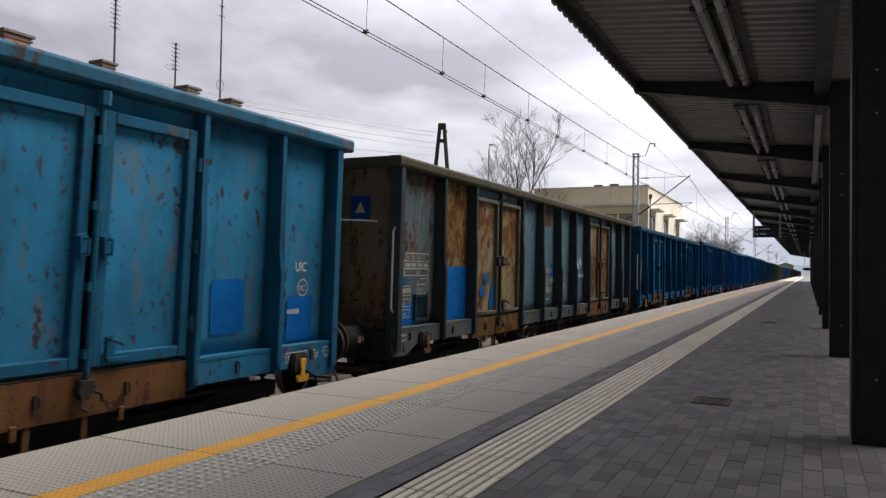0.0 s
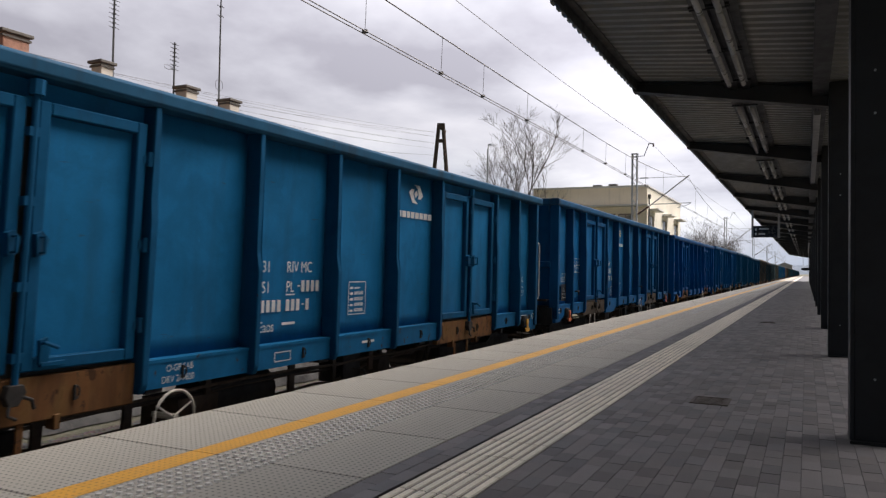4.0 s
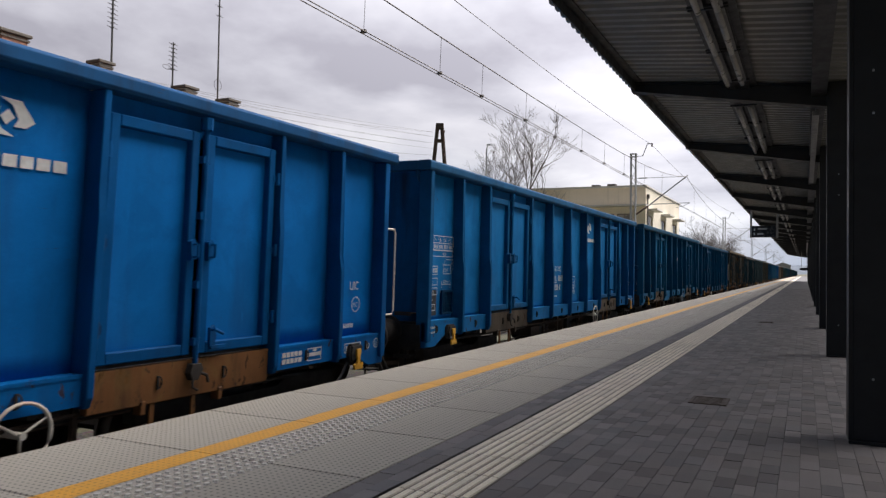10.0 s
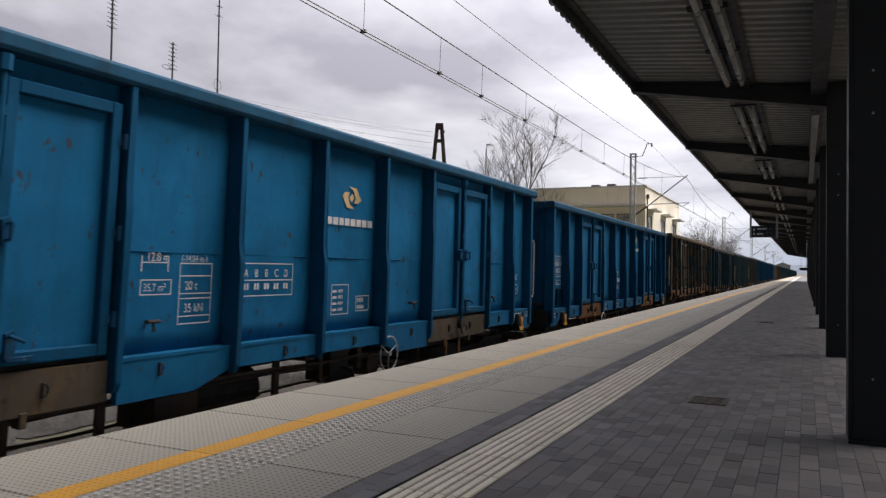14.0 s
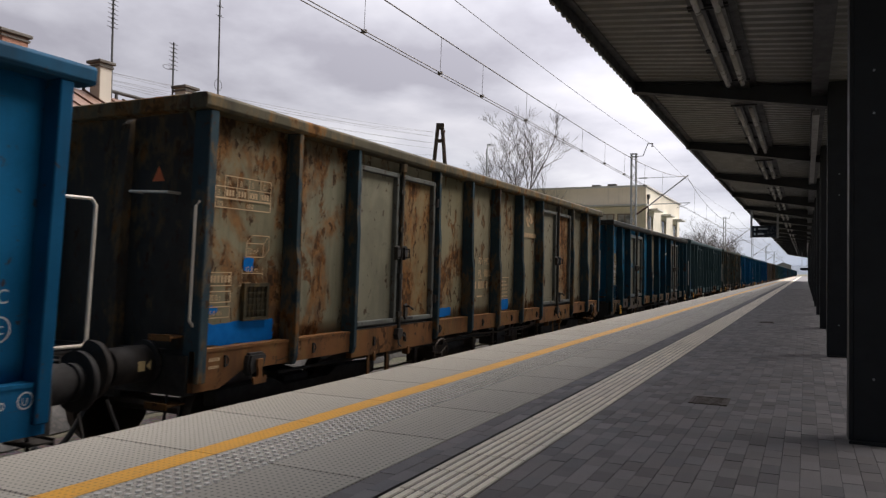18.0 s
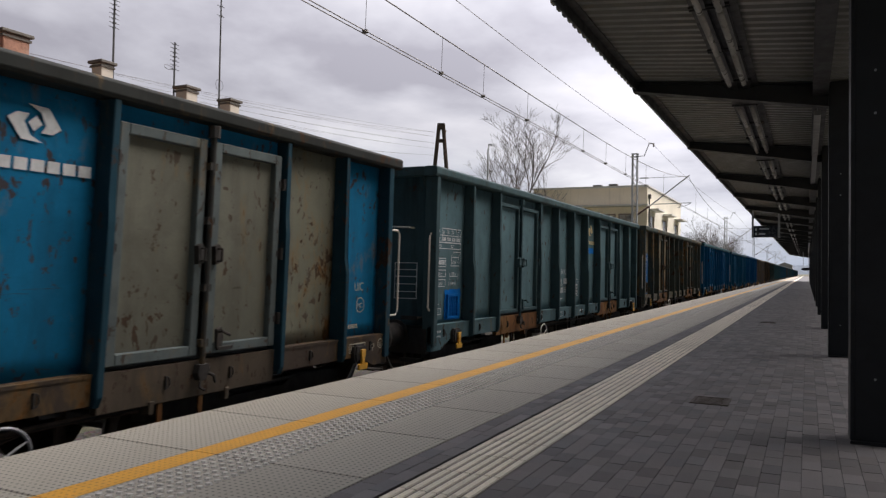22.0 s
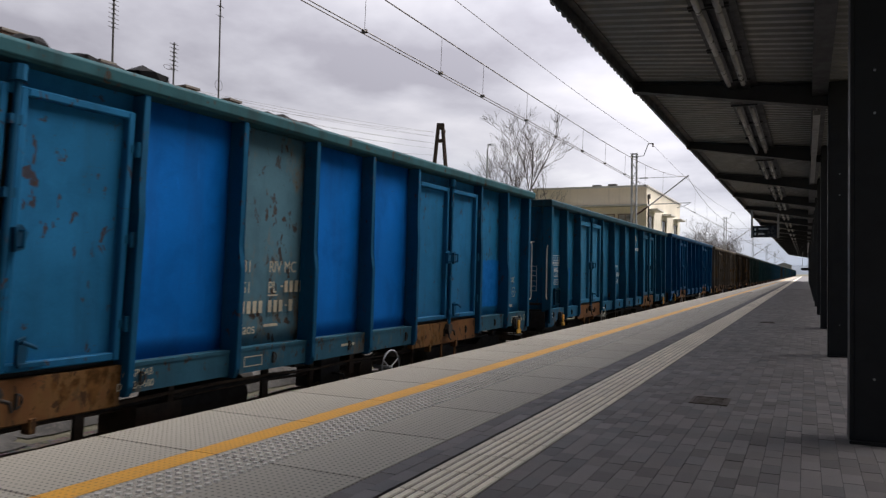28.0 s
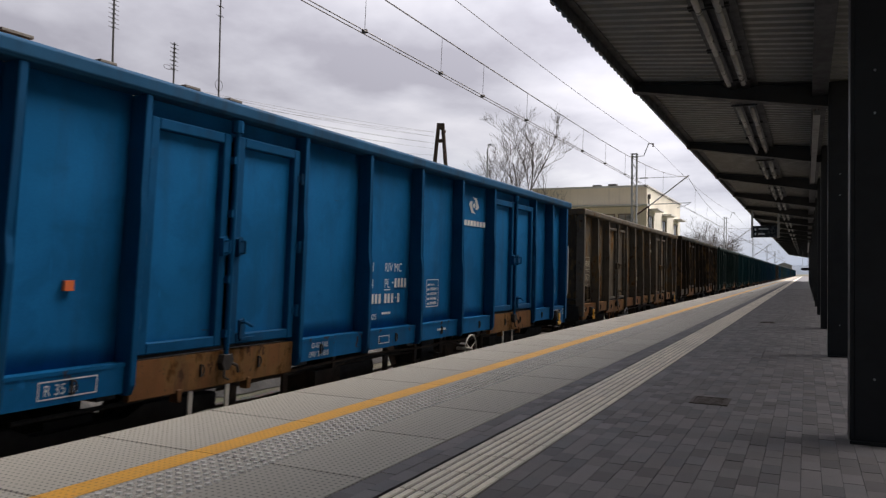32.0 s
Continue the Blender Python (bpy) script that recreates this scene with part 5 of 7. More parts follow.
def number_block(kind):
    m = Marks(SIDE - 0.014)
    if kind == "E":
        m.text("31", 5.5, 1.82, 0.15).text("RIV MC", 5.86, 1.82, 0.15)
        m.text("51", 5.5, 1.63, 0.15).text("PL", 5.86, 1.63, 0.15).bar(5.86, 6.0, 1.60, 1.613).bar(6.04, 6.08, 1.68, 1.695).digits(6.1, 1.63, 4, 0.11)
        m.digits(5.5, 1.45, 4, 0.11).digits(5.87, 1.45, 3, 0.11).bar(6.12, 6.15, 1.5, 1.515).digits(6.18, 1.45, 1, 0.11)
        m.text("Eaos", 5.48, 1.27, 0.14).bar(5.82, 6.02, 1.32, 1.345)
    else:
        f = 0.0 if kind == "T" else -3.05
        m.text("31", 4.32, 1.86, 0.13).text("TEN", 4.62, 1.86, 0.13)
        m.text("51", 4.32, 1.70, 0.13).text("PL", 4.5, 1.70, 0.13).bar(4.5, 4.62, 1.675, 1.687).digits(4.66, 1.7, 4, 0.1)
        m.digits(4.32, 1.55, 4, 0.1).digits(4.66, 1.55, 3, 0.1).digits(4.95, 1.55, 1, 0.1)
        if kind == "R":
            m.bar(4.42, 4.66, 1.43, 1.47)
        m.outline(4.86, 5.04, 1.24, 1.42)
        if kind == "T":
            m.text("G1", 4.885, 1.295, 0.085).text("Eanos-x", 4.3, 1.43, 0.075)
        else:
            m.outline(4.9, 5.0, 1.28, 1.38)
        m.outline(5.66, 5.98, 1.2, 1.54)
        for k in range(5):
            m.bar(5.7, 5.77, 1.235 + 0.06 * k, 1.26 + 0.06 * k).digits(5.81, 1.235 + 0.06 * k, 4, 0.032)
    if kind == "T":
        for v in m.bm.verts:
            if v.co.x < 5.3:
                v.co.x, v.co.z = 4.3 + 1.19 * (v.co.x - 4.32), 2.13 + 1.19 * (v.co.z - 1.99)
            else:
                v.co.x += 0.1
    if kind == "R":
        for v in m.bm.verts:
            v.co.x += f if v.co.x < 5.5 else f - 1.0
    return m.mesh("number_lettering")


def logo_mesh(kind):
    """Two blades round a small lozenge, over a row of bars."""
    m = Marks(SIDE - 0.014)
    cx, cz = {"E": (8.44, 2.81), "T": (5.9, 2.80), "R": (7.2, 2.59)}[kind]
    blade = ((-0.19, 0.013), (-0.13, 0.056), (-0.046, 0.057), (-0.078, 0.005), (-0.033, -0.077), (0.058, -0.12), (-0.09, -0.113))
    for s in (-1, 1):
        m.bm.faces.new([m.bm.verts.new((cx + s * x, m.y, cz + s * z)) for x, z in blade])
    m.bm.faces.new([m.bm.verts.new((cx + x, m.y, cz + z)) for x, z in ((-0.05, 0.0), (-0.006, -0.05), (0.05, 0.0), (0.006, 0.05))])
    me1 = m.mesh("emblem")
    m = Marks(SIDE - 0.014)
    x = cx - 0.45
    for wide in (0.08, 0.095, 0.08, 0.09, 0.095, 0.09, 0.095, 0.1):
        m.bar(x, x + wide, cz - 0.308, cz - 0.23)
        x += wide + 0.024
    return me1, m.mesh("wordmark")


def small_tables():
    m = Marks(SIDE - 0.014)
    m.outline(6.95, 7.3, 1.36, 1.72)
    for k in range(5):
        m.bar(6.98, 7.04, 1.39 + 0.062 * k, 1.415 + 0.062 * k).digits(7.07, 1.39 + 0.062 * k, 7, 0.036 if k < 4 else 0.022)
    insp = m.mesh("inspection_table")
    m = Marks(SIDE - 0.014)
    m.text("UIC", 12.32, 1.66, 0.13).ring(12.45, 1.5, 0.085).text("MC", 12.395, 1.47, 0.075)
    m.digits(12.22, 1.25, 6, 0.045)
    end = m.mesh("end_lettering")
    m = Marks(-1.392)
    m.text("O-GP SAB", 4.32, 1.065, 0.075).text("DRV 2A-600", 4.28, 0.98, 0.075)
    m.outline(5.6, 5.84, 1.0, 1.09).bar(7.1, 7.35, 1.05, 1.075)
    W["brakecode"] = m.mesh("brake_lettering")
    m = Marks(-1.392)
    m.outline(12.1, 12.42, 1.0, 1.1).digits(12.13, 1.02, 5, 0.055).ring(12.74, 1.06, 0.055).text("U", 12.715, 1.03, 0.07).text("Sp", 12.52, 1.02, 0.11)
    m.digits(0.24, 1.06, 6, 0.03).digits(0.24, 1.0, 7, 0.024)
    sole = m.mesh("solebar_lettering")
    m = Marks(-1.393)
    for k in range(5):
        m.bar(11.06 + 0.062 * k, 11.11 + 0.062 * k, 1.055, 1.1).bar(11.06 + 0.062 * k, 11.11 + 0.062 * k, 0.995, 1.04)
    m.outline(11.45, 11.68, 0.985, 1.11).bar(11.45, 11.68, 1.03, 1.065).bar(11.54, 11.6, 1.075, 1.1)
    W["soletable"] = m.mesh("solebar_table")
    m = Marks(-1.393)
    m.outline(1.42, 1.86, 0.99, 1.11).text("R 35 m", 1.46, 1.015, 0.1)
    return insp, end, sole, m.mesh("radius_lettering")


def dented(name, w, z0, z1, seed, amp=0.012, seam=False):
    bm = B()
    knocked = amp > 0.03
    nx, nz = (24, 40) if knocked else (8, 12)
    rnd = random.Random(int(seed * 10))
    knocks = [(rnd.uniform(0.2, 0.8) * w, rnd.uniform(0.25, 0.8) * (z1 - z0), rnd.uniform(0.07, 0.13), rnd.uniform(0.007, 0.018)) for k in range(6)] if knocked else []
    rows = []
    for i in range(nx + 1):
        row = []
        for j in range(nz + 1):
            u, v = i / nx, j / nz
            d = noise.noise(Vector((u * 2.2 + seed * 7, v * 3.5, 1))) * amp + max(0, noise.noise(Vector((u * 5 + seed, v * 7, 9)))) * amp * 1.3
            if knocked:
                d = 0.012 * noise.noise(Vector((u * 2.2 + seed * 7, v * 3.5, 1)))
            for kx, kz, r, deep in knocks:
                d += deep * math.exp(-((w * u - kx) ** 2 + 0.6 * ((z1 - z0) * v - kz) ** 2) / (r * r))
            d *= min(1, 5 * min(u, 1 - u)) * min(1, 6 * min(v, 1 - v))
            row.append(bm.verts.new((w * u, SIDE + max(-0.006, d), z0 + (z1 - z0) * v)))
        rows.append(row)
    for i in range(nx):
        for j in range(nz):
            bm.faces.new((rows[i][j], rows[i + 1][j], rows[i + 1][j + 1], rows[i][j + 1]))
    # weld seam across the sheet
    if seam:
        prism(bm, ((SIDE - 0.007, 1.93), (SIDE + 0.01, 1.922), (SIDE + 0.01, 1.938)), 0.004, w - 0.004, "x")
    # back and rim, so that the sheet has depth
    back = [bm.verts.new(p) for p in ((0, SIDE + 0.03, z0), (w, SIDE + 0.03, z0), (w, SIDE + 0.03, z1), (0, SIDE + 0.03, z1))]
    bm.faces.new(back[::-1])
    bm.faces.new([rows[i][0] for i in range(nx + 1)][::-1] + back[:2])
    bm.faces.new([rows[i][nz] for i in range(nx + 1)] + [back[2], back[3]])
    bm.faces.new([rows[0][j] for j in range(nz + 1)] + [back[3], back[0]])
    bm.faces.new([rows[nx][j] for j in range(nz + 1)][::-1] + [back[1], back[2]])
    return mesh_of(name, bm, True)


def wagon_meshes():
    # top rim
    bm = B()
    sec = ((-1.437, 3.12), (-1.45, 3.135), (-1.45, 3.215), (-1.43, 3.24), (-1.28, 3.24), (-1.26, 3.225), (-1.26, 3.125), (-1.27, 3.11), (-1.433, 3.11))
    prism(bm, sec, 0.0, LEN, "x")
    prism(bm, tuple((-y, z) for y, z in sec), 0.0, LEN, "x")
    W["rim"] = mesh_of("top_rim", bevelled(bm, 0.012))
    bm = B()
    box(bm, 0.0, 0.14, -1.262, 1.262, 3.112, 3.238)
    for y in (-1.25, 1.2):
        prism(bm, ((0.03, 3.115), (0.14, 3.115), (0.14, 2.96)), y, y + 0.05)
    W["end_rim"] = mesh_of("end_rim", bevelled(bm, 0.01))
    # posts: hat section, deeper below the knee
    for key, knee, low, half in (("post_k", 2.03, -1.46, 0.032), ("post_s", 2.4, -1.44, 0.03), ("post_t", 2.4, -1.44, 0.035)):
        bm = B()
        side = ((-1.425, 3.11), (-1.425, knee), (low, knee - 0.17), (low, 1.0), (low + 0.03, 0.93), (-1.26, 0.93), (-1.26, 3.11))
        prism(bm, side, -half, half, "x")
        W[key] = mesh_of("post", bevelled(bm, 0.008))
    bm = B()
    box(bm, 0.08, 0.18, -1.425, -1.25, 0.9, 3.11)
    W["corner"] = mesh_of("corner_post", bevelled(bm, 0.008))
    for lay, posts in LAYOUT.items():
        for i, (a, b) in enumerate(bays(posts)):
            for v in range(4):
                W["panel", lay, i, v] = dented("side_sheet", b - a + 0.006, 1.16, 3.13, v * 3.7 + i * 1.3 + (20 if lay == "B" else 0), 0.085 if v == 2 else 0.016, v == 3)
    # door leaf: raised frame round a dented sheet
    for v, w in ((0, 0.87), (1, 0.87), (2, 0.895), (3, 0.895)):
        bm = B()
        f = 0.085 if v < 2 else 0.055
        for a, b, c, e in ((0, f, 1.2, 2.97), (w - f, w, 1.2, 2.97), (f, w - f, 1.2, 1.2 + f), (f, w - f, 2.97 - f, 2.97)):
            box(bm, a, b, -1.385, -1.315, c, e)
        W["leaf", v] = mesh_of("door_leaf", bevelled(bm, 0.008))
        bm = B()
        rows = []
        for i in range(7):
            row = []
            for j in range(13):
                u, q = i / 6, j / 12
                d = noise.noise(Vector((u * 3 + v * 9, q * 6, 4))) * 0.013 * min(1, 5 * min(u, 1 - u)) * min(1, 6 * min(q, 1 - q))
                row.append(bm.verts.new((0.05 + (w - 0.1) * u, -1.325 + d, 1.25 + 1.67 * q)))
            rows.append(row)
        for i in range(6):
            for j in range(12):
                bm.faces.new((rows[i][j], rows[i + 1][j], rows[i + 1][j + 1], rows[i][j + 1]))
        W["sheet", v] = mesh_of("door_sheet", bm, True)
    for lay, dw in (("A", 1.89), ("B", 1.94)):
        bm = B()
        box(bm, 0.0, dw, -1.30, -1.27, 2.93, 3.11)
        W["header", lay] = mesh_of("door_header", bm)
        # backing sheet behind the leaves, to be coloured dark
        bm = B()
        box(bm, 0.0, dw, -1.285, -1.27, 1.16, 2.93)
        W["recess", lay] = mesh_of("door_recess", bm)
        bm = B()
        prism(bm, ((0, 0.87), (dw, 0.87), (dw, 1.16), (0, 1.16)), -1.37, -1.3)
        for k in range(2):
            box(bm, 0.45 + 0.8 * k, 0.5 + 0.8 * k, -1.385, -1.30, 0.80, 0.9)
        W["sill", lay] = mesh_of("door_sill", bevelled(bm, 0.006))
    bm = B()
    rod(bm, ((0, -1.405, 1.02), (0, -1.405, 3.06)), 0.022, 8)
    for z in (1.3, 1.75, 2.3, 2.75):
        box(bm, -0.04, 0.04, -1.42, -1.36, z - 0.03, z + 0.03)
    rod(bm, ((0, -1.40, 2.99), (0, -1.40, 3.09)), 0.05, 8)
    W["lockbar"] = mesh_of("locking_bar", bm)
    # cam and hasp at the foot of the bar
    bm = B()
    prism(bm, ((-0.05, 1.13), (0.045, 1.13), (0.07, 1.08), (0.02, 1.0), (-0.04, 1.0), (-0.07, 1.06)), -1.435, -1.37)
    rod(bm, ((0.03, -1.42, 1.06), (0.1, -1.44, 1.03), (0.12, -1.44, 0.97)), 0.014, 6)
    rod(bm, ((-0.03, -1.42, 1.03), (-0.05, -1.44, 0.95), (0.01, -1.44, 0.92)), 0.012, 6)
    W["lockfoot"] = mesh_of("lock_foot", bevelled(bm, 0.005))
    bm = B()
    prism(bm, ((-0.03, 1.94), (0.03, 1.96), (0.045, 2.06), (0.0, 2.11), (-0.04, 2.09)), -1.43, -1.38)
    rod(bm, ((-0.01, -1.43, 2.07), (-0.01, -1.475, 2.07), (-0.01, -1.475, 1.97), (-0.01, -1.43, 1.97)), 0.011, 6)
    W["handle"] = mesh_of("door_handle", bm)
    bm = B()
    box(bm, -0.02, 0.16, -1.41, -1.375, 1.225, 1.255)
    prism(bm, ((-0.03, 1.24), (0.03, 1.24), (0.045, 1.33), (0.02, 1.42), (-0.035, 1.4)), -1.405, -1.375)
    rod(bm, ((-0.02, -1.41, 1.38), (-0.04, -1.46, 1.39), (0.05, -1.47, 1.35)), 0.014, 6)
    W["latch"] = mesh_of("door_latch", bevelled(bm, 0.004))
    bm = B()
    disc(bm, (0, -1.395, 0), 0.024, 0.11, "z", 8)
    box(bm, -0.05, 0.05, -1.39, -1.37, -0.03, 0.03)
    W["hinge"] = mesh_of("hinge", bm)
    # solebar lengths
    for lay, p in LAYOUT.items():
        a, b, c, d = p[1] - 0.035, p[2] + 0.035, p[6] - 0.035, p[7] + 0.035
        for k, (shape, x0, x1) in enumerate(((((0.08, 0.83), (0.37, 0.83), (0.65, 0.95), (a, 0.95), (a, 1.155), (0.08, 1.155)), 0.18, a),
                                             (((b, 0.95), (c, 0.95), (c, 1.155), (b, 1.155)), b, c),
                                             (((d, 0.95), (12.33, 0.95), (12.6, 0.83), (12.89, 0.83), (12.89, 1.155), (d, 1.155)), d, 12.79))):
            bm = B()
            prism(bm, shape, -1.388, -1.33)
            box(bm, x0, x1, -1.394, -1.26, 1.14, 1.165)
            W["sole", lay, k] = mesh_of("solebar", bm)
        bm = B()
        prism(bm, ((b, 0.84), (b + 0.75, 0.84), (b + 1.15, 0.97), (c - 1.15, 0.97), (c - 0.75, 0.84), (c, 0.84), (c, 1.155), (b, 1.155)), -1.388, -1.33)
        box(bm, b, c, -1.394, -1.26, 1.14, 1.165)
        W["sole", lay, "deep"] = mesh_of("solebar", bm)
    bm = B()
    rod(bm, [(0.034 * math.sin(a * math.pi / 8), -1.4, 0.045 * math.cos(a * math.pi / 8)) for a in range(9)], 0.0065, 5)
    box(bm, -0.009, 0.004, -1.405, -1.385, -0.05, 0.05)
    W["ring"] = mesh_of("tie_ring", bm)
    # rope hook under the solebar
    bm = B()
    prism(bm, ((-0.1, 1.0), (-0.12, 0.9), (-0.1, 0.80), (0.09, 0.86), (0.13, 0.96), (0.1, 1.0)), -1.45, -1.36)
    W["hookbox"] = mesh_of("hook_bracket", bevelled(bm, 0.02, 2))
    bm = B()
    half = ((0.04, 0.95), (0.04, 0.89), (0.02, 0.86), (0.024, 0.8), (0.055, 0.775), (0.07, 0.805), (0.092, 0.79), (0.076, 0.735))
    prism(bm, half + tuple((-x, z) for x, z in reversed(half)), -1.48, -1.458)
    W["hook"] = mesh_of("rope_hook", bevelled(bm, 0.003))
    bm = B()
    rod(bm, ((0, SIDE, 0), (0, SIDE - 0.075, 0.0), (0, SIDE - 0.09, -0.07)), 0.018, 6)
    rod(bm, ((-0.06, SIDE - 0.08, 0.005), (0.06, SIDE - 0.08, 0.005)), 0.016, 6)
    W["cleat"] = mesh_of("rope_cleat", bm)
    # framed placard holder
    bm = B()
    for a, b, c, e in ((0.0, 0.03, 0, 0.33), (0.31, 0.34, 0, 0.33), (0.03, 0.31, 0, 0.03), (0.03, 0.31, 0.30, 0.33)):
        box(bm, a, b, SIDE - 0.045, SIDE - 0.008, c, e)
    box(bm, 0.03, 0.31, SIDE - 0.018, SIDE - 0.008, 0.03, 0.30)
    for k in range(1, 5):
        box(bm, 0.03 + 0.056 * k - 0.004, 0.03 + 0.056 * k + 0.004, SIDE - 0.03, SIDE - 0.022, 0.03, 0.30)
        box(bm, 0.03, 0.31, SIDE - 0.038, SIDE - 0.031, 0.03 + 0.054 * k - 0.004, 0.03 + 0.054 * k + 0.004)
    W["holder"] = mesh_of("placard_holder", bm)
    bm = B()
    box(bm, 0, 0.34, SIDE - 0.0125, SIDE - 0.002, 0, 0.34)
    W["plate"] = mesh_of("instruction_plate", bm)
    m = Marks(SIDE - 0.017)
    m.outline(0.05, 0.30, 0.06, 0.15, 0.01).bar(0.13, 0.138, 0.06, 0.15).bar(0.21, 0.218, 0.06, 0.15).bar(0.09, 0.23, 0.2, 0.21).bar(0.155, 0.165, 0.21, 0.29)
    W["pictogram"] = m.mesh("pictogram")
    # hidden far side, floor
    bm = B()
    box(bm, 0.21, 12.83, 1.28, 1.31, 0.95, 3.11)
    for x in LAYOUT["A"]:
        box(bm, x - 0.048, x + 0.048, 1.31, 1.43, 0.93, 3.11)
    W["farside"] = mesh_of("rear_side", bm)
    bm = B()
    box(bm, 0.1, 12.94, -1.28, 1.28, 1.1, 1.155)
    W["floor"] = mesh_of("wagon_floor", bm)
    # end walls
    for key, x0, x1, s in (("end", 0.16, 0.2, -1), ("end2", 12.84, 12.88, 1)):
        bm = B()
        box(bm, x0, x1, -1.258, 1.258, 1.1, 3.13)
        W[key] = mesh_of("end_wall", bm)
        xa = x0 if s < 0 else x1
        bm = B()
        prism(bm, ((xa, 3.11), (xa + s * 0.07, 3.05), (xa + s * 0.11, 1.95), (xa + s * 0.11, 1.0), (xa, 1.0)), -0.05, 0.05)
        W[key, "post"] = mesh_of("end_post", bevelled(bm, 0.006))
        bm = B()
        prism(bm, ((xa, 1.88), (xa + s * 0.1, 1.9), (xa + s * 0.1, 2.0), (xa, 2.02)), -1.27, 1.27)
        W[key, "beam"] = mesh_of("end_beam", bm)
        bm = B()
        box(bm, min(xa, xa + s * 0.1), max(xa, xa + s * 0.1), -1.32, 1.32, 0.80, 1.12)
        box(bm, min(xa, xa + s * 0.06), max(xa, xa + s * 0.06), -0.5, 0.5, 0.72, 0.8)
        W[key, "stock"] = mesh_of("headstock", bm)
        # buffer
        bm = B()
        disc(bm, (xa + s * 0.29, 0, 1.04), 0.15, 0.42, "x", 18)
        disc(bm, (xa + s * 0.115, 0, 1.04), 0.19, 0.03, "x", 18)
        disc(bm, (xa + s * 0.52, 0, 1.04), 0.12, 0.1, "x", 16)
        disc(bm, (xa + s * 0.625, 0, 1.04), 0.225, 0.05, "x", 24)
        disc(bm, (xa + s * 0.58, 0, 1.04), 0.14, 0.06, "x", 18)
        me = mesh_of("buffer", bm)
        for f in me.polygons:
            f.use_smooth = len(f.vertices) == 4
        W[key, "buffer"] = me
        m = Marks(-0.155)
        q = xa + s * 0.25
        m.bar(q - 0.06, q + 0.01, 1.0, 1.08)
        m.bm.faces.new([m.bm.verts.new((x, m.y, z)) for x, z in ((q + 0.02, 1.04), (q + 0.07, 0.995), (q + 0.07, 1.085))])
        W[key, "buffermark"] = m.mesh("buffer_mark")
        # hand rail at the corner
        bm = B()
        xr = xa + s * (0.3 if s > 0 else 0.12)
        rod(bm, ((xa, -1.33, 2.36), (xr - s * 0.04, -1.35, 2.36), (xr, -1.35, 2.32), (xr, -1.35, 1.4), (xr - s * 0.04, -1.35, 1.36), (xa, -1.33, 1.36)), 0.0125, 8)
        W[key, "rail"] = mesh_of("hand_rail", bm)
        bm = B()
        xs = xa + s * 0.13
        rod(bm, ((xa, -1.05, 2.44), (xs, -1.05, 2.44), (xs, -0.62, 2.46), (xa, -0.62, 2.46)), 0.013, 6)
        W[key, "grab"] = mesh_of("grab_handle", bm)
        bm = B()
        box(bm, min(xa, xa + s * 0.2), max(xa, xa + s * 0.2), -1.24, -1.0, 0, 0.012)
        box(bm, min(xa + s * 0.19, xa + s * 0.202), max(xa + s * 0.19, xa + s * 0.202), -1.24, -1.0, -0.02, 0.03)
        W[key, "step"] = mesh_of("end_step", bm)
        # draw hook and screw coupling
        bm = B()
        rod(bm, ((xa + s * 0.1, 0, 1.04), (xa + s * 0.5, 0, 1.04), (xa + s * 0.55, 0, 1.12)), 0.05, 8)
        rod(bm, ((xa + s * 0.5, 0, 1.0), (xa + s * 0.58, 0, 0.86), (xa + s * 0.62, 0, 0.8)), 0.03, 6)
        W[key, "hook"] = mesh_of("coupling", bm)
        # brake hose hanging to the next wagon, and the shunter's grip below the buffer
        bm = B()
        rod(bm, [(xa + s * (0.1 + 0.5 * u), -0.36 + 0.1 * u, 0.86 - 0.62 * math.sin(u * math.pi * 0.62) + 0.1 * u) for u in (0, 0.15, 0.3, 0.45, 0.6, 0.75, 0.9, 1.0)], 0.024, 7)
        rod(bm, ((xa + s * 0.06, -0.36, 0.94), (xa + s * 0.12, -0.36, 0.85)), 0.034, 7)
        W[key, "hose"] = mesh_of("brake_hose", bm, True)
        bm = B()
        rod(bm, ((xa + s * 0.08, -1.12, 0.84), (xa + s * 0.1, -1.12, 0.6), (xa + s * 0.14, -1.12, 0.56), (xa + s * 0.5, -1.12, 0.56), (xa + s * 0.54, -1.12, 0.6), (xa + s * 0.56, -1.0, 0.82)), 0.013, 6)
        W[key, "grip"] = mesh_of("shunter_grip", bm)
    bm = B()
    for a, b, c, e in ((-1.12, -0.78, 1.5, 1.51), (-1.12, -0.78, 1.97, 1.98), (-1.12, -1.11, 1.51, 1.97), (-0.79, -0.78, 1.51, 1.97), (-1.11, -0.79, 1.59, 1.6), (-1.11, -0.79, 1.69, 1.7), (-1.11, -0.79, 1.79, 1.8), (-1.11, -0.79, 1.88, 1.89)):
        box(bm, 0.154, 0.1565, a, b, c, e)
    W["endtable"] = mesh_of("end_table", bm)
    bm = B()
    box(bm, 0.153, 0.1575, -0.95, -0.67, 2.46, 2.76)
    W["warnpatch"] = mesh_of("warning_patch", bm)
    bm = B()
    prism(bm, ((-0.88, 2.55), (-0.74, 2.55), (-0.81, 2.68)), 0.1505, 0.1525, "x")
    W["warnsign"] = mesh_of("warning_sign", bm)
    # hand brake wheel
    bm = B()
    rod(bm, [(0.2 * math.cos(a * math.pi / 12), -1.42, 0.2 * math.sin(a * math.pi / 12)) for a in range(24)], 0.012, 6, closed=True)
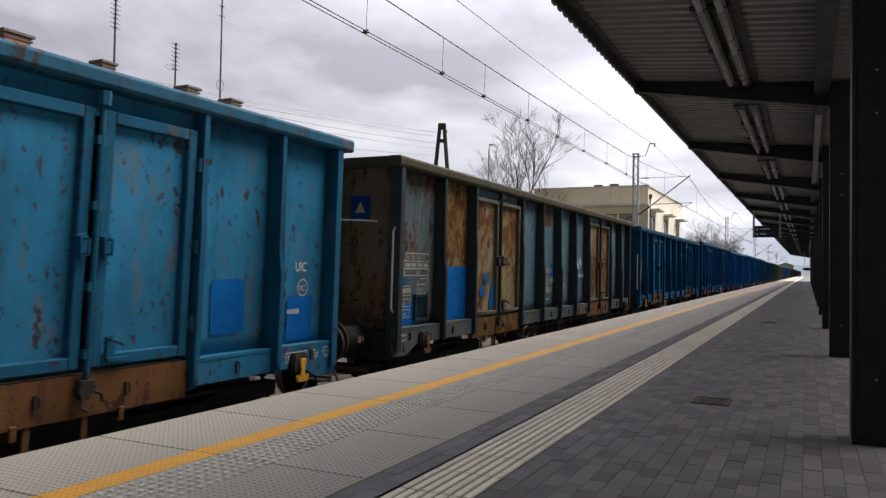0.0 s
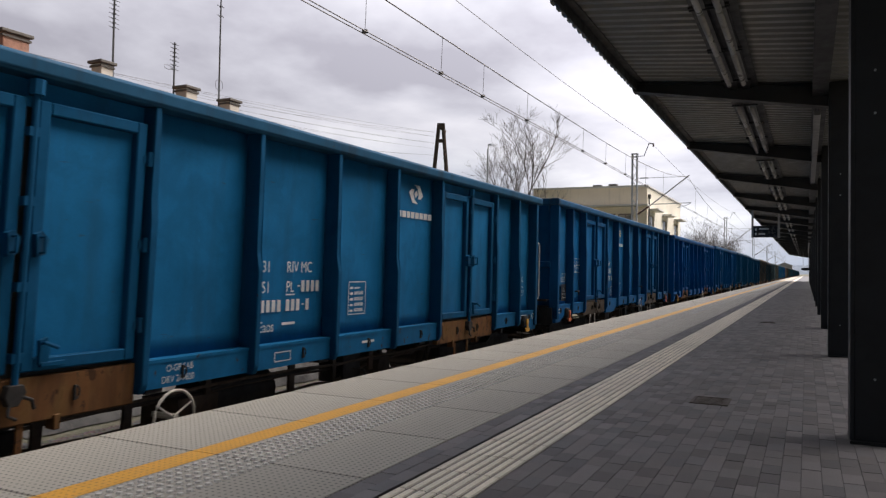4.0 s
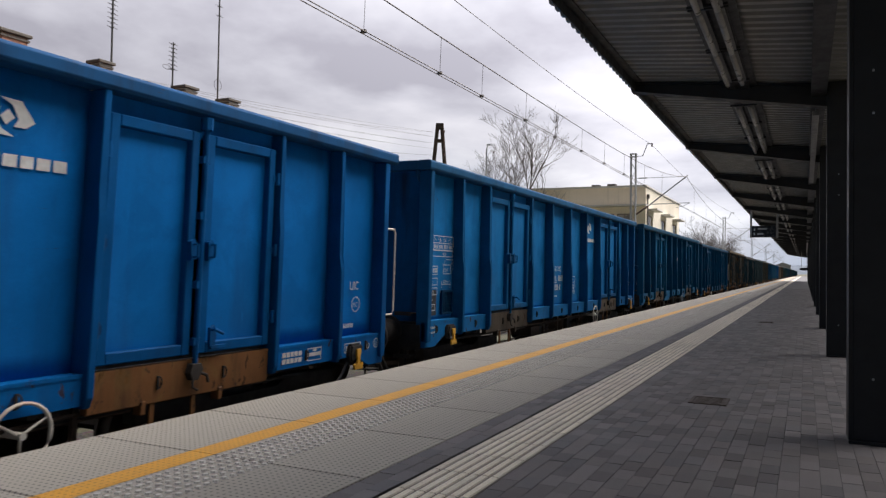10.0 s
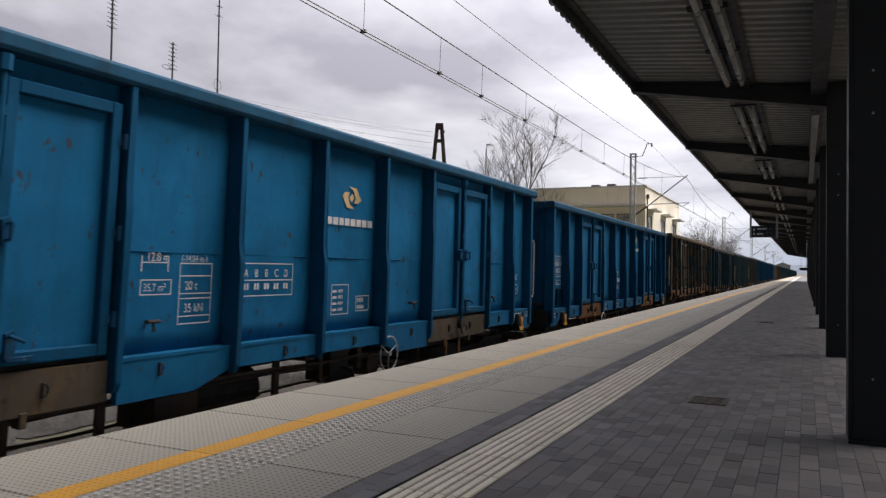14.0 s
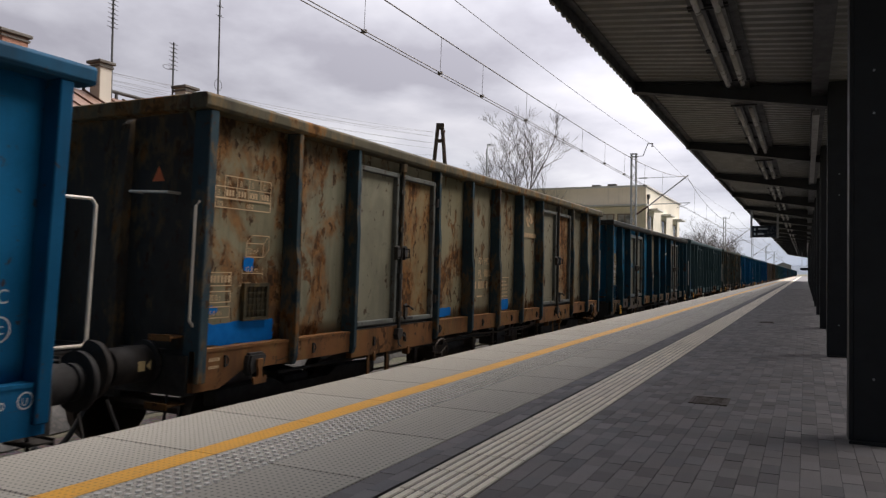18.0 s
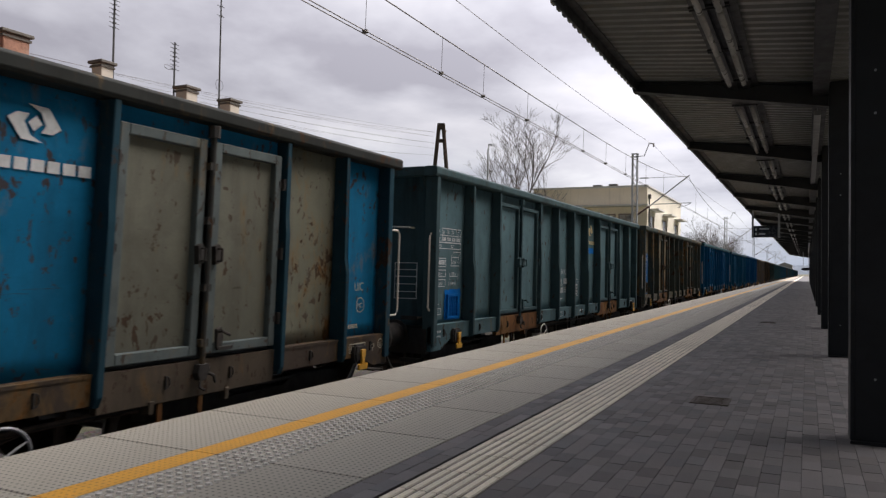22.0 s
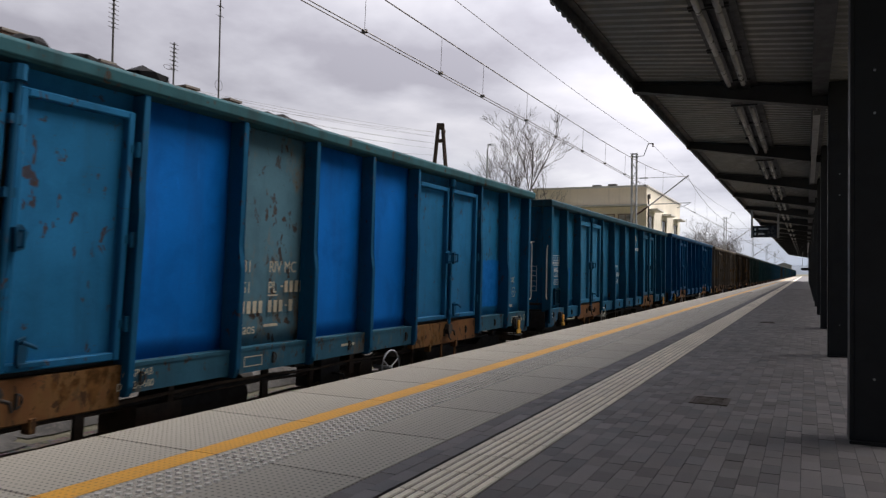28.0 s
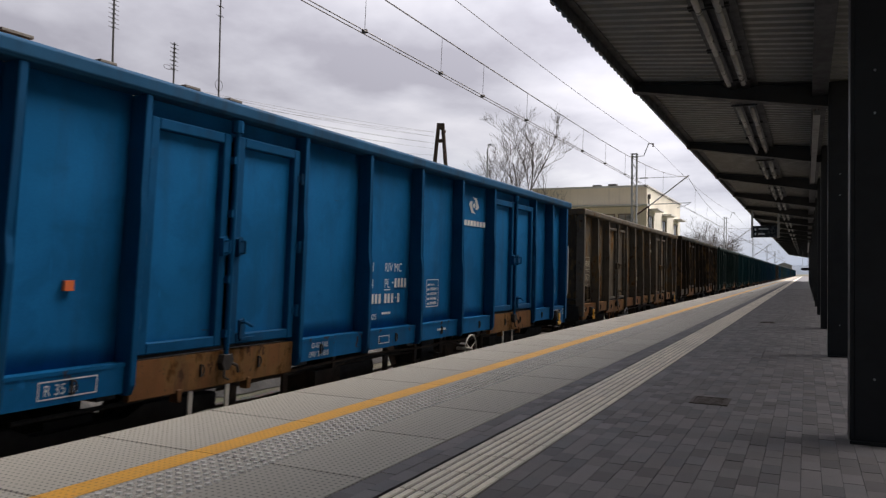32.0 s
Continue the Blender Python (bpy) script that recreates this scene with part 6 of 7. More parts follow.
    for a in (0.5, 2.6, 4.7):
        rod(bm, ((0, -1.41, 0), (0.2 * math.cos(a), -1.42, 0.2 * math.sin(a))), 0.009, 5)
    rod(bm, ((0, -1.44, 0), (0, -1.2, 0)), 0.025, 8)
    W["handwheel"] = mesh_of("brake_wheel", bm)
    # step irons
    bm = B()
    for x in (0, 0.42):
        box(bm, x, x + 0.045, -1.36, -1.345, 0.5, 0.88)
    box(bm, 0, 0.465, -1.40, -1.25, 0.485, 0.505)
    W["step"] = mesh_of("step_iron", bm)
    # underframe
    bm = B()
    box(bm, 0.2, 12.84, -0.25, 0.25, 0.72, 1.1)
    for x in (2.02, 4.3, 6.52, 8.7, 11.02):
        box(bm, x - 0.08, x + 0.08, -1.3, 1.3, 0.9, 1.1)
    rod(bm, ((3.6, -0.7, 0.72), (9.4, -0.7, 0.72)), 0.02, 6)
    rod(bm, ((1.4, -1.18, 0.83), (11.6, -1.18, 0.83)), 0.018, 6)
    W["frame"] = mesh_of("underframe", bm)
    rnd = random.Random(31)
    for v in range(2):
        bm = B()
        for k in range(9):
            x = 3.5 + 0.68 * k + rnd.uniform(-0.15, 0.15)
            y = rnd.uniform(-1.3, -0.9)
            drop = rnd.uniform(0.45, 0.75)
            box(bm, x, x + rnd.uniform(0.03, 0.09), y, y + 0.03, drop, 0.98)
            if k % 2:
                rod(bm, ((x, y, drop + 0.03), (x + rnd.uniform(0.4, 0.9), y + 0.1, drop + rnd.uniform(0.0, 0.15))), 0.016, 5)
        for z, y in ((0.86, -1.28), (0.79, -1.12), (0.6, -1.0)):
            rod(bm, [(3.3 + 0.7 * k, y + rnd.uniform(-0.02, 0.02), z + rnd.uniform(-0.02, 0.02)) for k in range(10)], 0.014, 5)
        box(bm, 4.6, 5.05, -1.25, -0.85, 0.55 + 0.1 * v, 0.8)
        disc(bm, (8.0 - v, -1.0, 0.7), 0.14, 0.3, "y", 14)
        W["rigging", v] = mesh_of("brake_rigging", bm)
    bm = B()
    disc(bm, (5.6, -0.85, 0.68), 0.2, 0.95, "x", 18)
    box(bm, 5.25, 5.3, -0.9, -0.8, 0.85, 1.0)
    box(bm, 5.9, 5.95, -0.9, -0.8, 0.85, 1.0)
    W["tank"] = mesh_of("air_tank", bm, False)
    bm = B()
    box(bm, 7.0, 7.35, -1.22, -0.9, 0.62, 0.95)
    rod(bm, ((7.2, -1.22, 0.75), (7.2, -1.36, 0.75), (7.26, -1.37, 0.62)), 0.015, 6)
    W["brakebox"] = mesh_of("brake_gear", bevelled(bm, 0.01))
    # bogie: side frame, spring nests, axle boxes
    bm = B()
    prism(bm, ((-1.35, 0.60), (-1.35, 0.74), (-0.55, 0.76), (-0.38, 0.66), (0.38, 0.66), (0.55, 0.76), (1.35, 0.74), (1.35, 0.60), (0.62, 0.58), (0.42, 0.38), (-0.42, 0.38), (-0.62, 0.58)), -1.08, -0.94)
    W["sideframe"] = mesh_of("side_frame", bevelled(bm, 0.012))
    bm = B()
    prism(bm, ((-0.94, 0.5), (0.94, 0.5), (0.94, 0.72), (0.4, 0.82), (-0.4, 0.82), (-0.94, 0.72)), -0.2, 0.2, "x")
    W["bogie"] = mesh_of("bogie", bm)
    bm = B()
    prism(bm, ((-0.17, 0.40), (-0.12, 0.58), (0.12, 0.58), (0.17, 0.40), (0.12, 0.34), (-0.12, 0.34)), -1.10, -0.93)
    disc(bm, (0, -1.12, 0.46), 0.10, 0.06, "y", 14)
    W["axlebox"] = mesh_of("axle_box", bm)
    bm = B()
    for x in (-0.24, 0.24):
        for k in range(5):
            disc(bm, (x, -1.02, 0.42 + 0.04 * k), 0.07, 0.022, "z", 10)
    W["spring"] = mesh_of("spring_nest", bm)
    bm = B()
    rod(bm, ((0, -1.0, 0), (0, 1.0, 0)), 0.08, 10)
    for s in (-1, 1):
        disc(bm, (0, s * 0.75, 0), 0.46, 0.13, "y", 32)
        disc(bm, (0, s * 0.69, 0), 0.485, 0.03, "y", 32)
        disc(bm, (0, s * 0.825, 0), 0.14, 0.05, "y", 14)
        for a in range(4):
            c, q = math.cos(a * math.pi / 2), math.sin(a * math.pi / 2)
            disc(bm, (0.28 * c, s * 0.815, 0.28 * q), 0.045, 0.02, "y", 8)
    W["wheelset"] = mesh_of("wheelset", bm)
    for kind in ("E", "T", "R"):
        for lay in "ABC":
            W["table", kind, lay] = load_table(kind, lay)
        W["number", kind] = number_block(kind)
        W["emblem", kind], W["wordmark", kind] = logo_mesh(kind)
    W["insp"], W["endtext"], W["soletext"], W["radius"] = small_tables()
    # coal heap
    for v in range(2):
        bm = B()
        rows = []
        nx, ny = 90, 12
        for i in range(nx + 1):
            row = []
            for j in range(ny + 1):
                x, y = 0.15 + 12.74 * i / nx, -1.25 + 2.5 * j / ny
                lump = 0.16 * abs(noise.noise(Vector((x * 3.1 + v * 40, y * 3.1, 3)))) + 0.07 * abs(noise.noise(Vector((x * 8, y * 8, v))))
                heap = (0.55 if v else 0.42) * max(0.0, noise.noise(Vector((x * 0.5 + v * 13, 0.5, 2)))) * (1 - (abs(y) / 1.35) ** 2)
                row.append(bm.verts.new((x, y, 3.06 - 0.12 * (abs(y) / 1.25) ** 3 + lump + heap + (0.25 * (1 - (y / 1.25) ** 2) if v else -0.04))))
            rows.append(row)
        for i in range(nx):
            for j in range(ny):
                bm.faces.new((rows[i][j], rows[i + 1][j], rows[i + 1][j + 1], rows[i][j + 1]))
        W["coal", v] = mesh_of("coal_load", bm)


wagon_meshes()


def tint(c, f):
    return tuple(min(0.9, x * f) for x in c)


BEIGE = (0.165, 0.148, 0.098)
# colour, words for it, rust, sheets that differ, door leaves that differ, letters, touch-ups (x, z, width, height), brake wheel, kind, coal, shift
SPECS = (
    dict(dz=-0.06, ez=0.2, c=(0.029, 0.19, 0.335), say="light teal-blue open freight wagon, scratched and rust-spotted", rust=0.27, fresh=((11.2, 1.33, 0.42, 0.46), (12.22, 1.2, 0.4, 0.42)), wheel=8.2, kind="E", s=-0.05),
    dict(make="B", dz=-0.035, squat=0.988, lz=-0.77, c=(0.0966, 0.184, 0.23), say="grey-teal open freight wagon with rusted doors and dark rusty end", rust=0.2, sheet={0: ((0.09, 0.125, 0.138), 0.5), 1: ((0.24, 0.185, 0.085), 0.9)},
         leaf={0: ((0.25, 0.215, 0.125), 0.8), 1: ((0.25, 0.21, 0.12), 0.84), 2: ((0.24, 0.19, 0.1), 0.8), 3: ((0.24, 0.19, 0.1), 0.8)}, frame=(0.13, 0.125, 0.105), post=(0.042, 0.053, 0.06), rim=(0.062, 0.058, 0.04), end=((0.17, 0.118, 0.078), 0.75), bar=((0.095, 0.13, 0.14), 0.46), tx=0.17, tz=-0.26,
         fresh=((1.35, 1.17, 0.96, 0.74), (0.2, 1.17, 0.62, 0.27), (0.22, 1.58, 0.3, 0.2, (0.006, 0.09, 0.24), 0.2), (5.45, 1.2, 0.16, 0.2), (12.28, 1.2, 0.36, 0.24), (5.55, 2.72, 0.72, 0.36, (0.1, 0.05, 0.028), 0.4), (6.26, 1.78, 0.18, 0.22), (5.52, 1.3, 0.12, 0.12)), spray=((2.93, 1.74, 0.08, 0.09), (2.8, 1.54, 0.07, 0.09), (3.2, 1.5, 0.05, 0.22), (3.14, 1.4, 0.05, 0.12)), wheel=4.6, kind="E", mark="cream_mark", s=-0.03),
    dict(dz=-0.03, squat=0.968, c=(0.0108, 0.12, 0.264), say="blue open freight wagon with white stencils", rust=0.044, wheel=4.4, kind="E", s=0.04, coal=0, reflect=True),
    dict(c=(0.0095, 0.125, 0.32), faded=(0.04, 0.135, 0.2), say="deep blue open freight wagon with pale emblem and full side tables", rust=0.04, wheel=8.1, kind="T", s=0.03, logo="yellow_mark"),
    dict(dz=-0.06, c=(0.00345, 0.1323, 0.414), say="bright blue repainted open freight wagon", lx=-0.11, tab="B", tx=0.15, tz=-0.06, rust=0.03, wheel=8.5, kind="E", s=0.06),
    dict(c=(0.0099, 0.154, 0.396), say="dented bright blue open freight wagon", tab="B", tx=0.15, tz=-0.04, rust=0.04, wheel=8.6, kind="E", s=-0.1, ex=0.25, wide=True),
    dict(dz=0.012, c=(0.0125, 0.135, 0.285), say="dull teal-blue open freight wagon with scuffed end", rust=0.05, wheel=7.9, kind="R", s=-0.07, coal=0, logo="yellow_mark", end=((0.012, 0.075, 0.16), 0.12), endfade=(0.3, 0.32, 0.33)),
    dict(dz=-0.07, c=(0.0105, 0.1208, 0.2625), say="blue open freight wagon with orange emblem", rust=0.07, wheel=4.1, kind="E", s=-0.06, ex=0.14, coal=0, logo="yellow_mark"),
    dict(make="B", c=(0.212, 0.188, 0.125), say="rust-streaked beige-grey open freight wagon", rust=0.5, sheet={0: ((0.19, 0.172, 0.112), 0.98), 1: ((0.185, 0.175, 0.122), 0.86), 2: ((0.215, 0.19, 0.12), 0.56), 6: ((0.185, 0.172, 0.125), 0.36), 7: ((0.185, 0.172, 0.128), 0.33)}, leaf={0: ((0.19, 0.18, 0.13), 0.16), 1: ((0.2, 0.15, 0.08), 0.92), 2: ((0.19, 0.175, 0.125), 0.25), 3: ((0.2, 0.16, 0.1), 0.86)}, nz=0.1, tab="C", rim=(0.085, 0.076, 0.052), post=(0.032, 0.054, 0.066), sole="rust",
         fresh=((0.18, 1.17, 0.98, 0.19), (0.72, 1.8, 0.13, 0.12), (0.2, 1.44, 0.22, 0.06), (4.2, 1.19, 0.85, 0.12), (7.0, 1.19, 0.3, 0.18)), wheel=4.5, kind="E", mark="ochre_mark", logo="ochre_mark", lz=-0.08, s=-0.02, end=((0.055, 0.05, 0.044), 0.4), frame=(0.12, 0.125, 0.115)),
    dict(dz=-0.07, squat=0.98, c=(0.0088, 0.132, 0.2585), say="blue open freight wagon with grey doors and beige sheets", rust=0.28, sheet={0: ((0.03, 0.16, 0.3), 0.42), 3: ((0.225, 0.2, 0.135), 0.3), 6: ((0.16, 0.158, 0.12), 0.42)},
         frame=(0.105, 0.125, 0.125), leaf={k: ((0.14, 0.138, 0.11), 0.2) for k in range(4)}, rim=(0.03, 0.032, 0.03), post=(0.018, 0.05, 0.07), nz=0.08, bar=((0.075, 0.058, 0.046), 0.42), spray=((2.62, 2.08, 0.13, 0.025), (2.86, 2.05, 0.16, 0.03), (2.8, 2.12, 0.1, 0.018), (3.4, 2.0, 0.2, 0.035), (3.62, 1.9, 0.1, 0.03), (3.3, 1.93, 0.12, 0.02)),
         fresh=((1.25, 1.17, 0.55, 0.3), (5.36, 1.17, 1.05, 0.12), (0.16, 1.22, 0.88, 1.15, (0.19, 0.17, 0.11), 0.42)), wheel=8.3, kind="E", logo="white", mark="cream_mark", s=0.1, coal=0),
    dict(make="B", dz=-0.06, c=(0.09, 0.152, 0.168), say="dark grey-teal open freight wagon with bright blue touch-ups", rust=0.12, tx=0.22, tz=0.13, fresh=((0.66, 1.2, 0.52, 0.42), (4.4, 1.62, 0.42, 0.26), (5.5, 1.16, 0.2, 0.2), (8.0, 2.3, 0.6, 0.12)),
         wheel=4.6, kind="E", s=0.01, logo="yellow_mark", coal=1, reflect=True),
    dict(make="B", dz=-0.03, c=(0.1667, 0.1495, 0.1), say="brown-beige open freight wagon with rust streaks", rust=0.48, rim=(0.055, 0.072, 0.067), post=(0.06, 0.075, 0.07), bar=((0.115, 0.108, 0.085), 0.34), end=((0.055, 0.044, 0.036), 0.4),
         fresh=((0.2, 1.18, 1.05, 1.25, (0.01, 0.11, 0.28), 0.24), (5.5, 1.3, 0.5, 0.24)), wheel=4.5, kind="E", mark="white", logo="yellow_mark", s=-0.02, coal=0, tx=0.2, tz=0.08),
    dict(make="B", dz=-0.03, c=(0.0161, 0.1403, 0.2875), say="blue open freight wagon, some sheets freshly painted, heaped with coal", rust=0.19, bar=((0.03, 0.1, 0.15), 0.32), rim=(0.025, 0.08, 0.095), leaf={k: ((0.016, 0.13, 0.275), 0.08) for k in range(4)}, bare=True, sheet={1: ((0.003, 0.125, 0.45), 0.02), 2: ((0.003, 0.125, 0.45), 0.02), 4: ((0.003, 0.125, 0.45), 0.04), 5: ((0.003, 0.125, 0.45), 0.04), 3: ((0.08, 0.17, 0.22), 0.34)},
         fresh=((0.2, 1.2, 0.8, 0.22), (11.1, 1.3, 0.7, 0.72)), wheel=8.1, kind="E", mark="cream_mark", logo="", s=0.05, coal=1),
    dict(dz=-0.06, c=(0.018, 0.134, 0.25), rim=(0.018, 0.055, 0.075), nz=0.13, say="teal-blue open freight wagon with speckled doors", rust=0.13, leaf={0: ((0.032, 0.162, 0.285), 0.1), 1: ((0.032, 0.162, 0.285), 0.13)}, fresh=((1.3, 1.5, 0.5, 0.45), (12.2, 1.18, 0.55, 0.1)), wheel=4.22, kind="E", s=0.02,
         logo="cream_mark", coal=0),
    dict(dz=-0.02, c=(0.0077, 0.11, 0.2695), say="blue open freight wagon with rusty door sills", rust=0.04, wheel=8.15, kind="E", s=-0.03, reflect=True),
    dict(make="B", dz=-0.05, c=(0.1, 0.083, 0.063), say="dark rusty brown open freight wagon", rust=0.4, rim=(0.1, 0.085, 0.065), post=(0.11, 0.1, 0.085), wheel=4.4, kind="E", mark="cream_mark", sole="rust", s=0),
    dict(c=(0.06, 0.05, 0.04), say="dark brown open freight wagon", rust=0.45, wheel=8.2, kind="E", s=0, mark="cream_mark"),
)
TAIL = ((0.01, 0.0688, 0.125), (0.01, 0.0625, 0.119), (0.02, 0.075, 0.0875), (0.0425, 0.035, 0.0287), (0.01, 0.0688, 0.112), (0.0375, 0.0688, 0.065), (0.01, 0.0688, 0.125), (0.0163, 0.0688, 0.0875))
WAGONS, WHEELS = [], []
KNOWN = {}


def coat(c, rust, dirt=0.24):
    key = (tuple(c), round(rust, 2), dirt)
    if key not in KNOWN:
        KNOWN[key] = corroded("corroded_wagon_paint", c, rust) if rust >= 0.5 else paint("wagon_paint", c, rust, dirt=dirt)
    return KNOWN[key]


def build_wagon(n, sp, full):
    rnd = random.Random(500 + n)
    c, rust = sp["c"], sp["rust"]
    body = paint("wagon_paint", c, rust, 0.5, 0.24, sp["faded"]) if "faded" in sp else coat(c, rust)
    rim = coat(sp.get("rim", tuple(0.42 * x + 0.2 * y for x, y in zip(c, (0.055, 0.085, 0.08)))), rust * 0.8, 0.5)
    # default post paint darkened: shade of the posts' near flanks put into the colour
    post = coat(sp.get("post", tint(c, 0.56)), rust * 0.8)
    # most end walls: body paint darkened, the wagon gap's shade put into the colour
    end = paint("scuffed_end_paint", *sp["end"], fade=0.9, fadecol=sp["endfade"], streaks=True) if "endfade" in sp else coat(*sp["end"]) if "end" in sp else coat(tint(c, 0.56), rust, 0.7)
    rusty = M["rustplate"]
    sole = coat(*sp["bar"]) if "bar" in sp else rusty if sp.get("sole") else coat(tint(c, 0.9), rust + 0.02 if rust < 0.06 else min(0.48, rust + 0.12))
    fittings = M["under"] if "leaf" in sp and n not in (12, 13) else end
    mark = M[sp.get("mark", "white")]
    logo = sp.get("logo", "white")
    w = thing("freight_wagon", pose(PITCH * n + sp["s"] - travelled(0), TRACK_Y, RAIL + sp.get("dz", 0.0)), sp["say"], "freight wagon", "wagons of the passing train")
    WAGONS.append((w, PITCH * n + sp["s"], RAIL + sp.get("dz", 0.0)))
    squat = sp.get("squat", 1.0)

    def raised(name, me, mat, parent, label="", m=None):
        """A part of the body, whose height above the frame differs from wagon to wagon."""
        f = Matrix.Translation((0, 0, 1)) @ Matrix.Diagonal((1, 1, squat, 1)) @ Matrix.Translation((0, 0, -1))
        return piece(name, me, mat, parent, label, m=f @ (m or Matrix()))

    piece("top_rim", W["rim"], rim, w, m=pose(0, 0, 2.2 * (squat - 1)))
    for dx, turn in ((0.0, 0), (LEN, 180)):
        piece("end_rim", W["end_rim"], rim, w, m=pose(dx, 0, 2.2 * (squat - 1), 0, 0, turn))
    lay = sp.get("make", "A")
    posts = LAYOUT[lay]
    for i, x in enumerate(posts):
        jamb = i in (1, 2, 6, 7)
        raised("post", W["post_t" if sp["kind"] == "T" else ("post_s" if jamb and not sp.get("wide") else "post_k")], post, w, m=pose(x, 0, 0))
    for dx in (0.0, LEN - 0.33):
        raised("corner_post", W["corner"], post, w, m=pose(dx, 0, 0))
    for i, (a, b) in enumerate(bays(posts)):
        mat = coat(*sp["sheet"][i]) if i in sp.get("sheet", {}) else body
        raised("side_sheet", W["panel", lay, i, 2 if sp.get("wide") else n % 2 if sp["kind"] == "E" else 3], mat, w, m=pose(a - 0.003, 0, 0))
    for d, x0 in enumerate((posts[1] + 0.035, posts[6] + 0.035)):
        dw = posts[2] - posts[1] - 0.07
        raised("door_header", W["header", lay], body, w, m=pose(x0, 0, 0))
        # dark backing added: the shade in the door gaps is put into its colour
        raised("door_recess", W["recess", lay], M["under"], w, m=pose(x0, 0, 0))
        piece("door_sill", W["sill", lay], rusty if n not in (3, 5, 6, 9) else M["darksill"], w, "rust-brown door sill", m=pose(x0, 0, 0))
        lw = 0.87 if lay == "A" else 0.895
        for k in range(2):
            q = 2 * d + k
            mat = coat(*sp["leaf"][q]) if q in sp.get("leaf", {}) else body
            xl = x0 + 0.03 if k == 0 else x0 + dw - 0.03 - lw
            fm = coat(sp["frame"], 0.25) if "frame" in sp else coat(tint(sp["leaf"][q][0], 0.9), sp["leaf"][q][1] * 0.6) if q in sp.get("leaf", {}) else post
            leaf = raised("door_leaf", W["leaf", k + (2 if lay == "B" else 0)], fm, w, m=pose(xl, 0, 0))
            piece("door_sheet", W["sheet", (n + k) % 2 + (2 if lay == "B" else 0)], mat, leaf)
            if full:
                piece("door_handle", W["handle"], fittings, leaf, m=pose(lw - 0.05 if k == 0 else 0.05, 0, 0))
                if k:
                    piece("door_latch", W["latch"], fittings, leaf, m=pose(0.14, 0, 0))
                for z in (1.45, 2.05, 2.7):
                    piece("hinge", W["hinge"], fittings, leaf, m=pose(-0.02 if k == 0 else lw + 0.02, 0, z))
        raised("locking_bar", W["lockbar"], coat((0.05, 0.05, 0.047), 0.35) if "leaf" in sp and n not in (12, 13) else post, w, m=pose(x0 + dw / 2, 0, 0))
        if full:
            piece("lock_foot", W["lockfoot"], M["under"], w, "rusty cam and hasp", m=pose(x0 + dw / 2, 0, 0))
    for k in range(3):
        piece("solebar", W["sole", lay, "deep" if k == 1 and sp["kind"] != "E" else k], sole, w)
    raised("rear_side", W["farside"], body, w)
    piece("wagon_floor", W["floor"], M["under"], w)
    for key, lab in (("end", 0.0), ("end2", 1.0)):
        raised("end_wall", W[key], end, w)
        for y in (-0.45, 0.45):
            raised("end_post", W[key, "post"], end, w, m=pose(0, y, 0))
        piece("headstock", W[key, "stock"], M["under"], w)
        if full:
            if sp["kind"] == "T" or n in (0, 6, 12):
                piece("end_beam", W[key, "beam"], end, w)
            for y in (-0.875, 0.875):
                bf = piece("buffer", W[key, "buffer"], M["under"], w, "greasy dark buffer", m=pose(0, y, 0))
                if y < 0 and n in (1, 2, 3, 6, 8, 9, 12):
                    piece("buffer_mark", W[key, "buffermark"], M["yellow_mark"] if n in (1, 8) else M["white"], bf)
            if (key == "end2" and n) or n in (1, 2, 8, 10, 11, 12, 13):
                piece("hand_rail", W[key, "rail"], M["handrail"], w, "cream-painted hand rail")
            if n in (1, 2, 8, 10, 11, 12, 13):
                piece("grab_handle", W[key, "grab"], M["handrail"], w)
            piece("coupling", W[key, "hook"], M["under"], w)
            piece("brake_hose", W[key, "hose"], M["rubber"], w, "black rubber brake hose")
            if n % 2 == 0 or n in (3, 5, 7):
                piece("shunter_grip", W[key, "grip"], M["under"], w)
            for z in (1.26, 0.72):
                piece("end_step", W[key, "step"], M["rustplate"] if n in (8, 11) else M["under"], w, "rusty step plate" if n in (8, 11) else "", m=pose(0, 0, z))
    piece("underframe", W["frame"], M["under"], w)
    for x in (2.02, 11.02):
        b = piece("bogie", W["bogie"], M["under"], w, m=pose(x, 0, -sp.get("dz", 0.0)))
        for y in (0.0, 2.02):
            piece("side_frame", W["sideframe"], M["under"], b, m=pose(0, y, 0))
        if full:
            for s in (-0.9, 0.9):
                piece("axle_box", W["axlebox"], M["under"], b, m=pose(s, 0, 0))
                WHEELS.append((piece("wheelset", W["wheelset"], M["tread"], b, m=pose(s, 0, 0.46)), s))
            piece("spring_nest", W["spring"], M["under"], b)
        else:
            for s in (-0.9, 0.9):
                piece("wheelset", W["wheelset"], M["tread"], b, m=pose(s, 0, 0.46))
    if n == 12:
        for k in range(11):
            x, y, z, r = (3.62 + 0.22 * k, -0.76, 3.33 + 0.05 * math.sin(2.3 * k), 0.16) if k < 9 else (10.38 + 0.3 * (k - 9), -0.74, 3.31, 0.18)
            bm = B()
            bmesh.ops.create_icosphere(bm, subdivisions=2, radius=r)
            for v in bm.verts:
                v.co *= 1 + 0.5 * noise.noise(v.co * 7 + Vector((k * 5, 0, 0)))
                v.co.x, v.co.z = 1.25 * v.co.x, 0.75 * v.co.z
                v.co += Vector((x, y, z))
            part("coal_lump", bm, M["coal"], w)
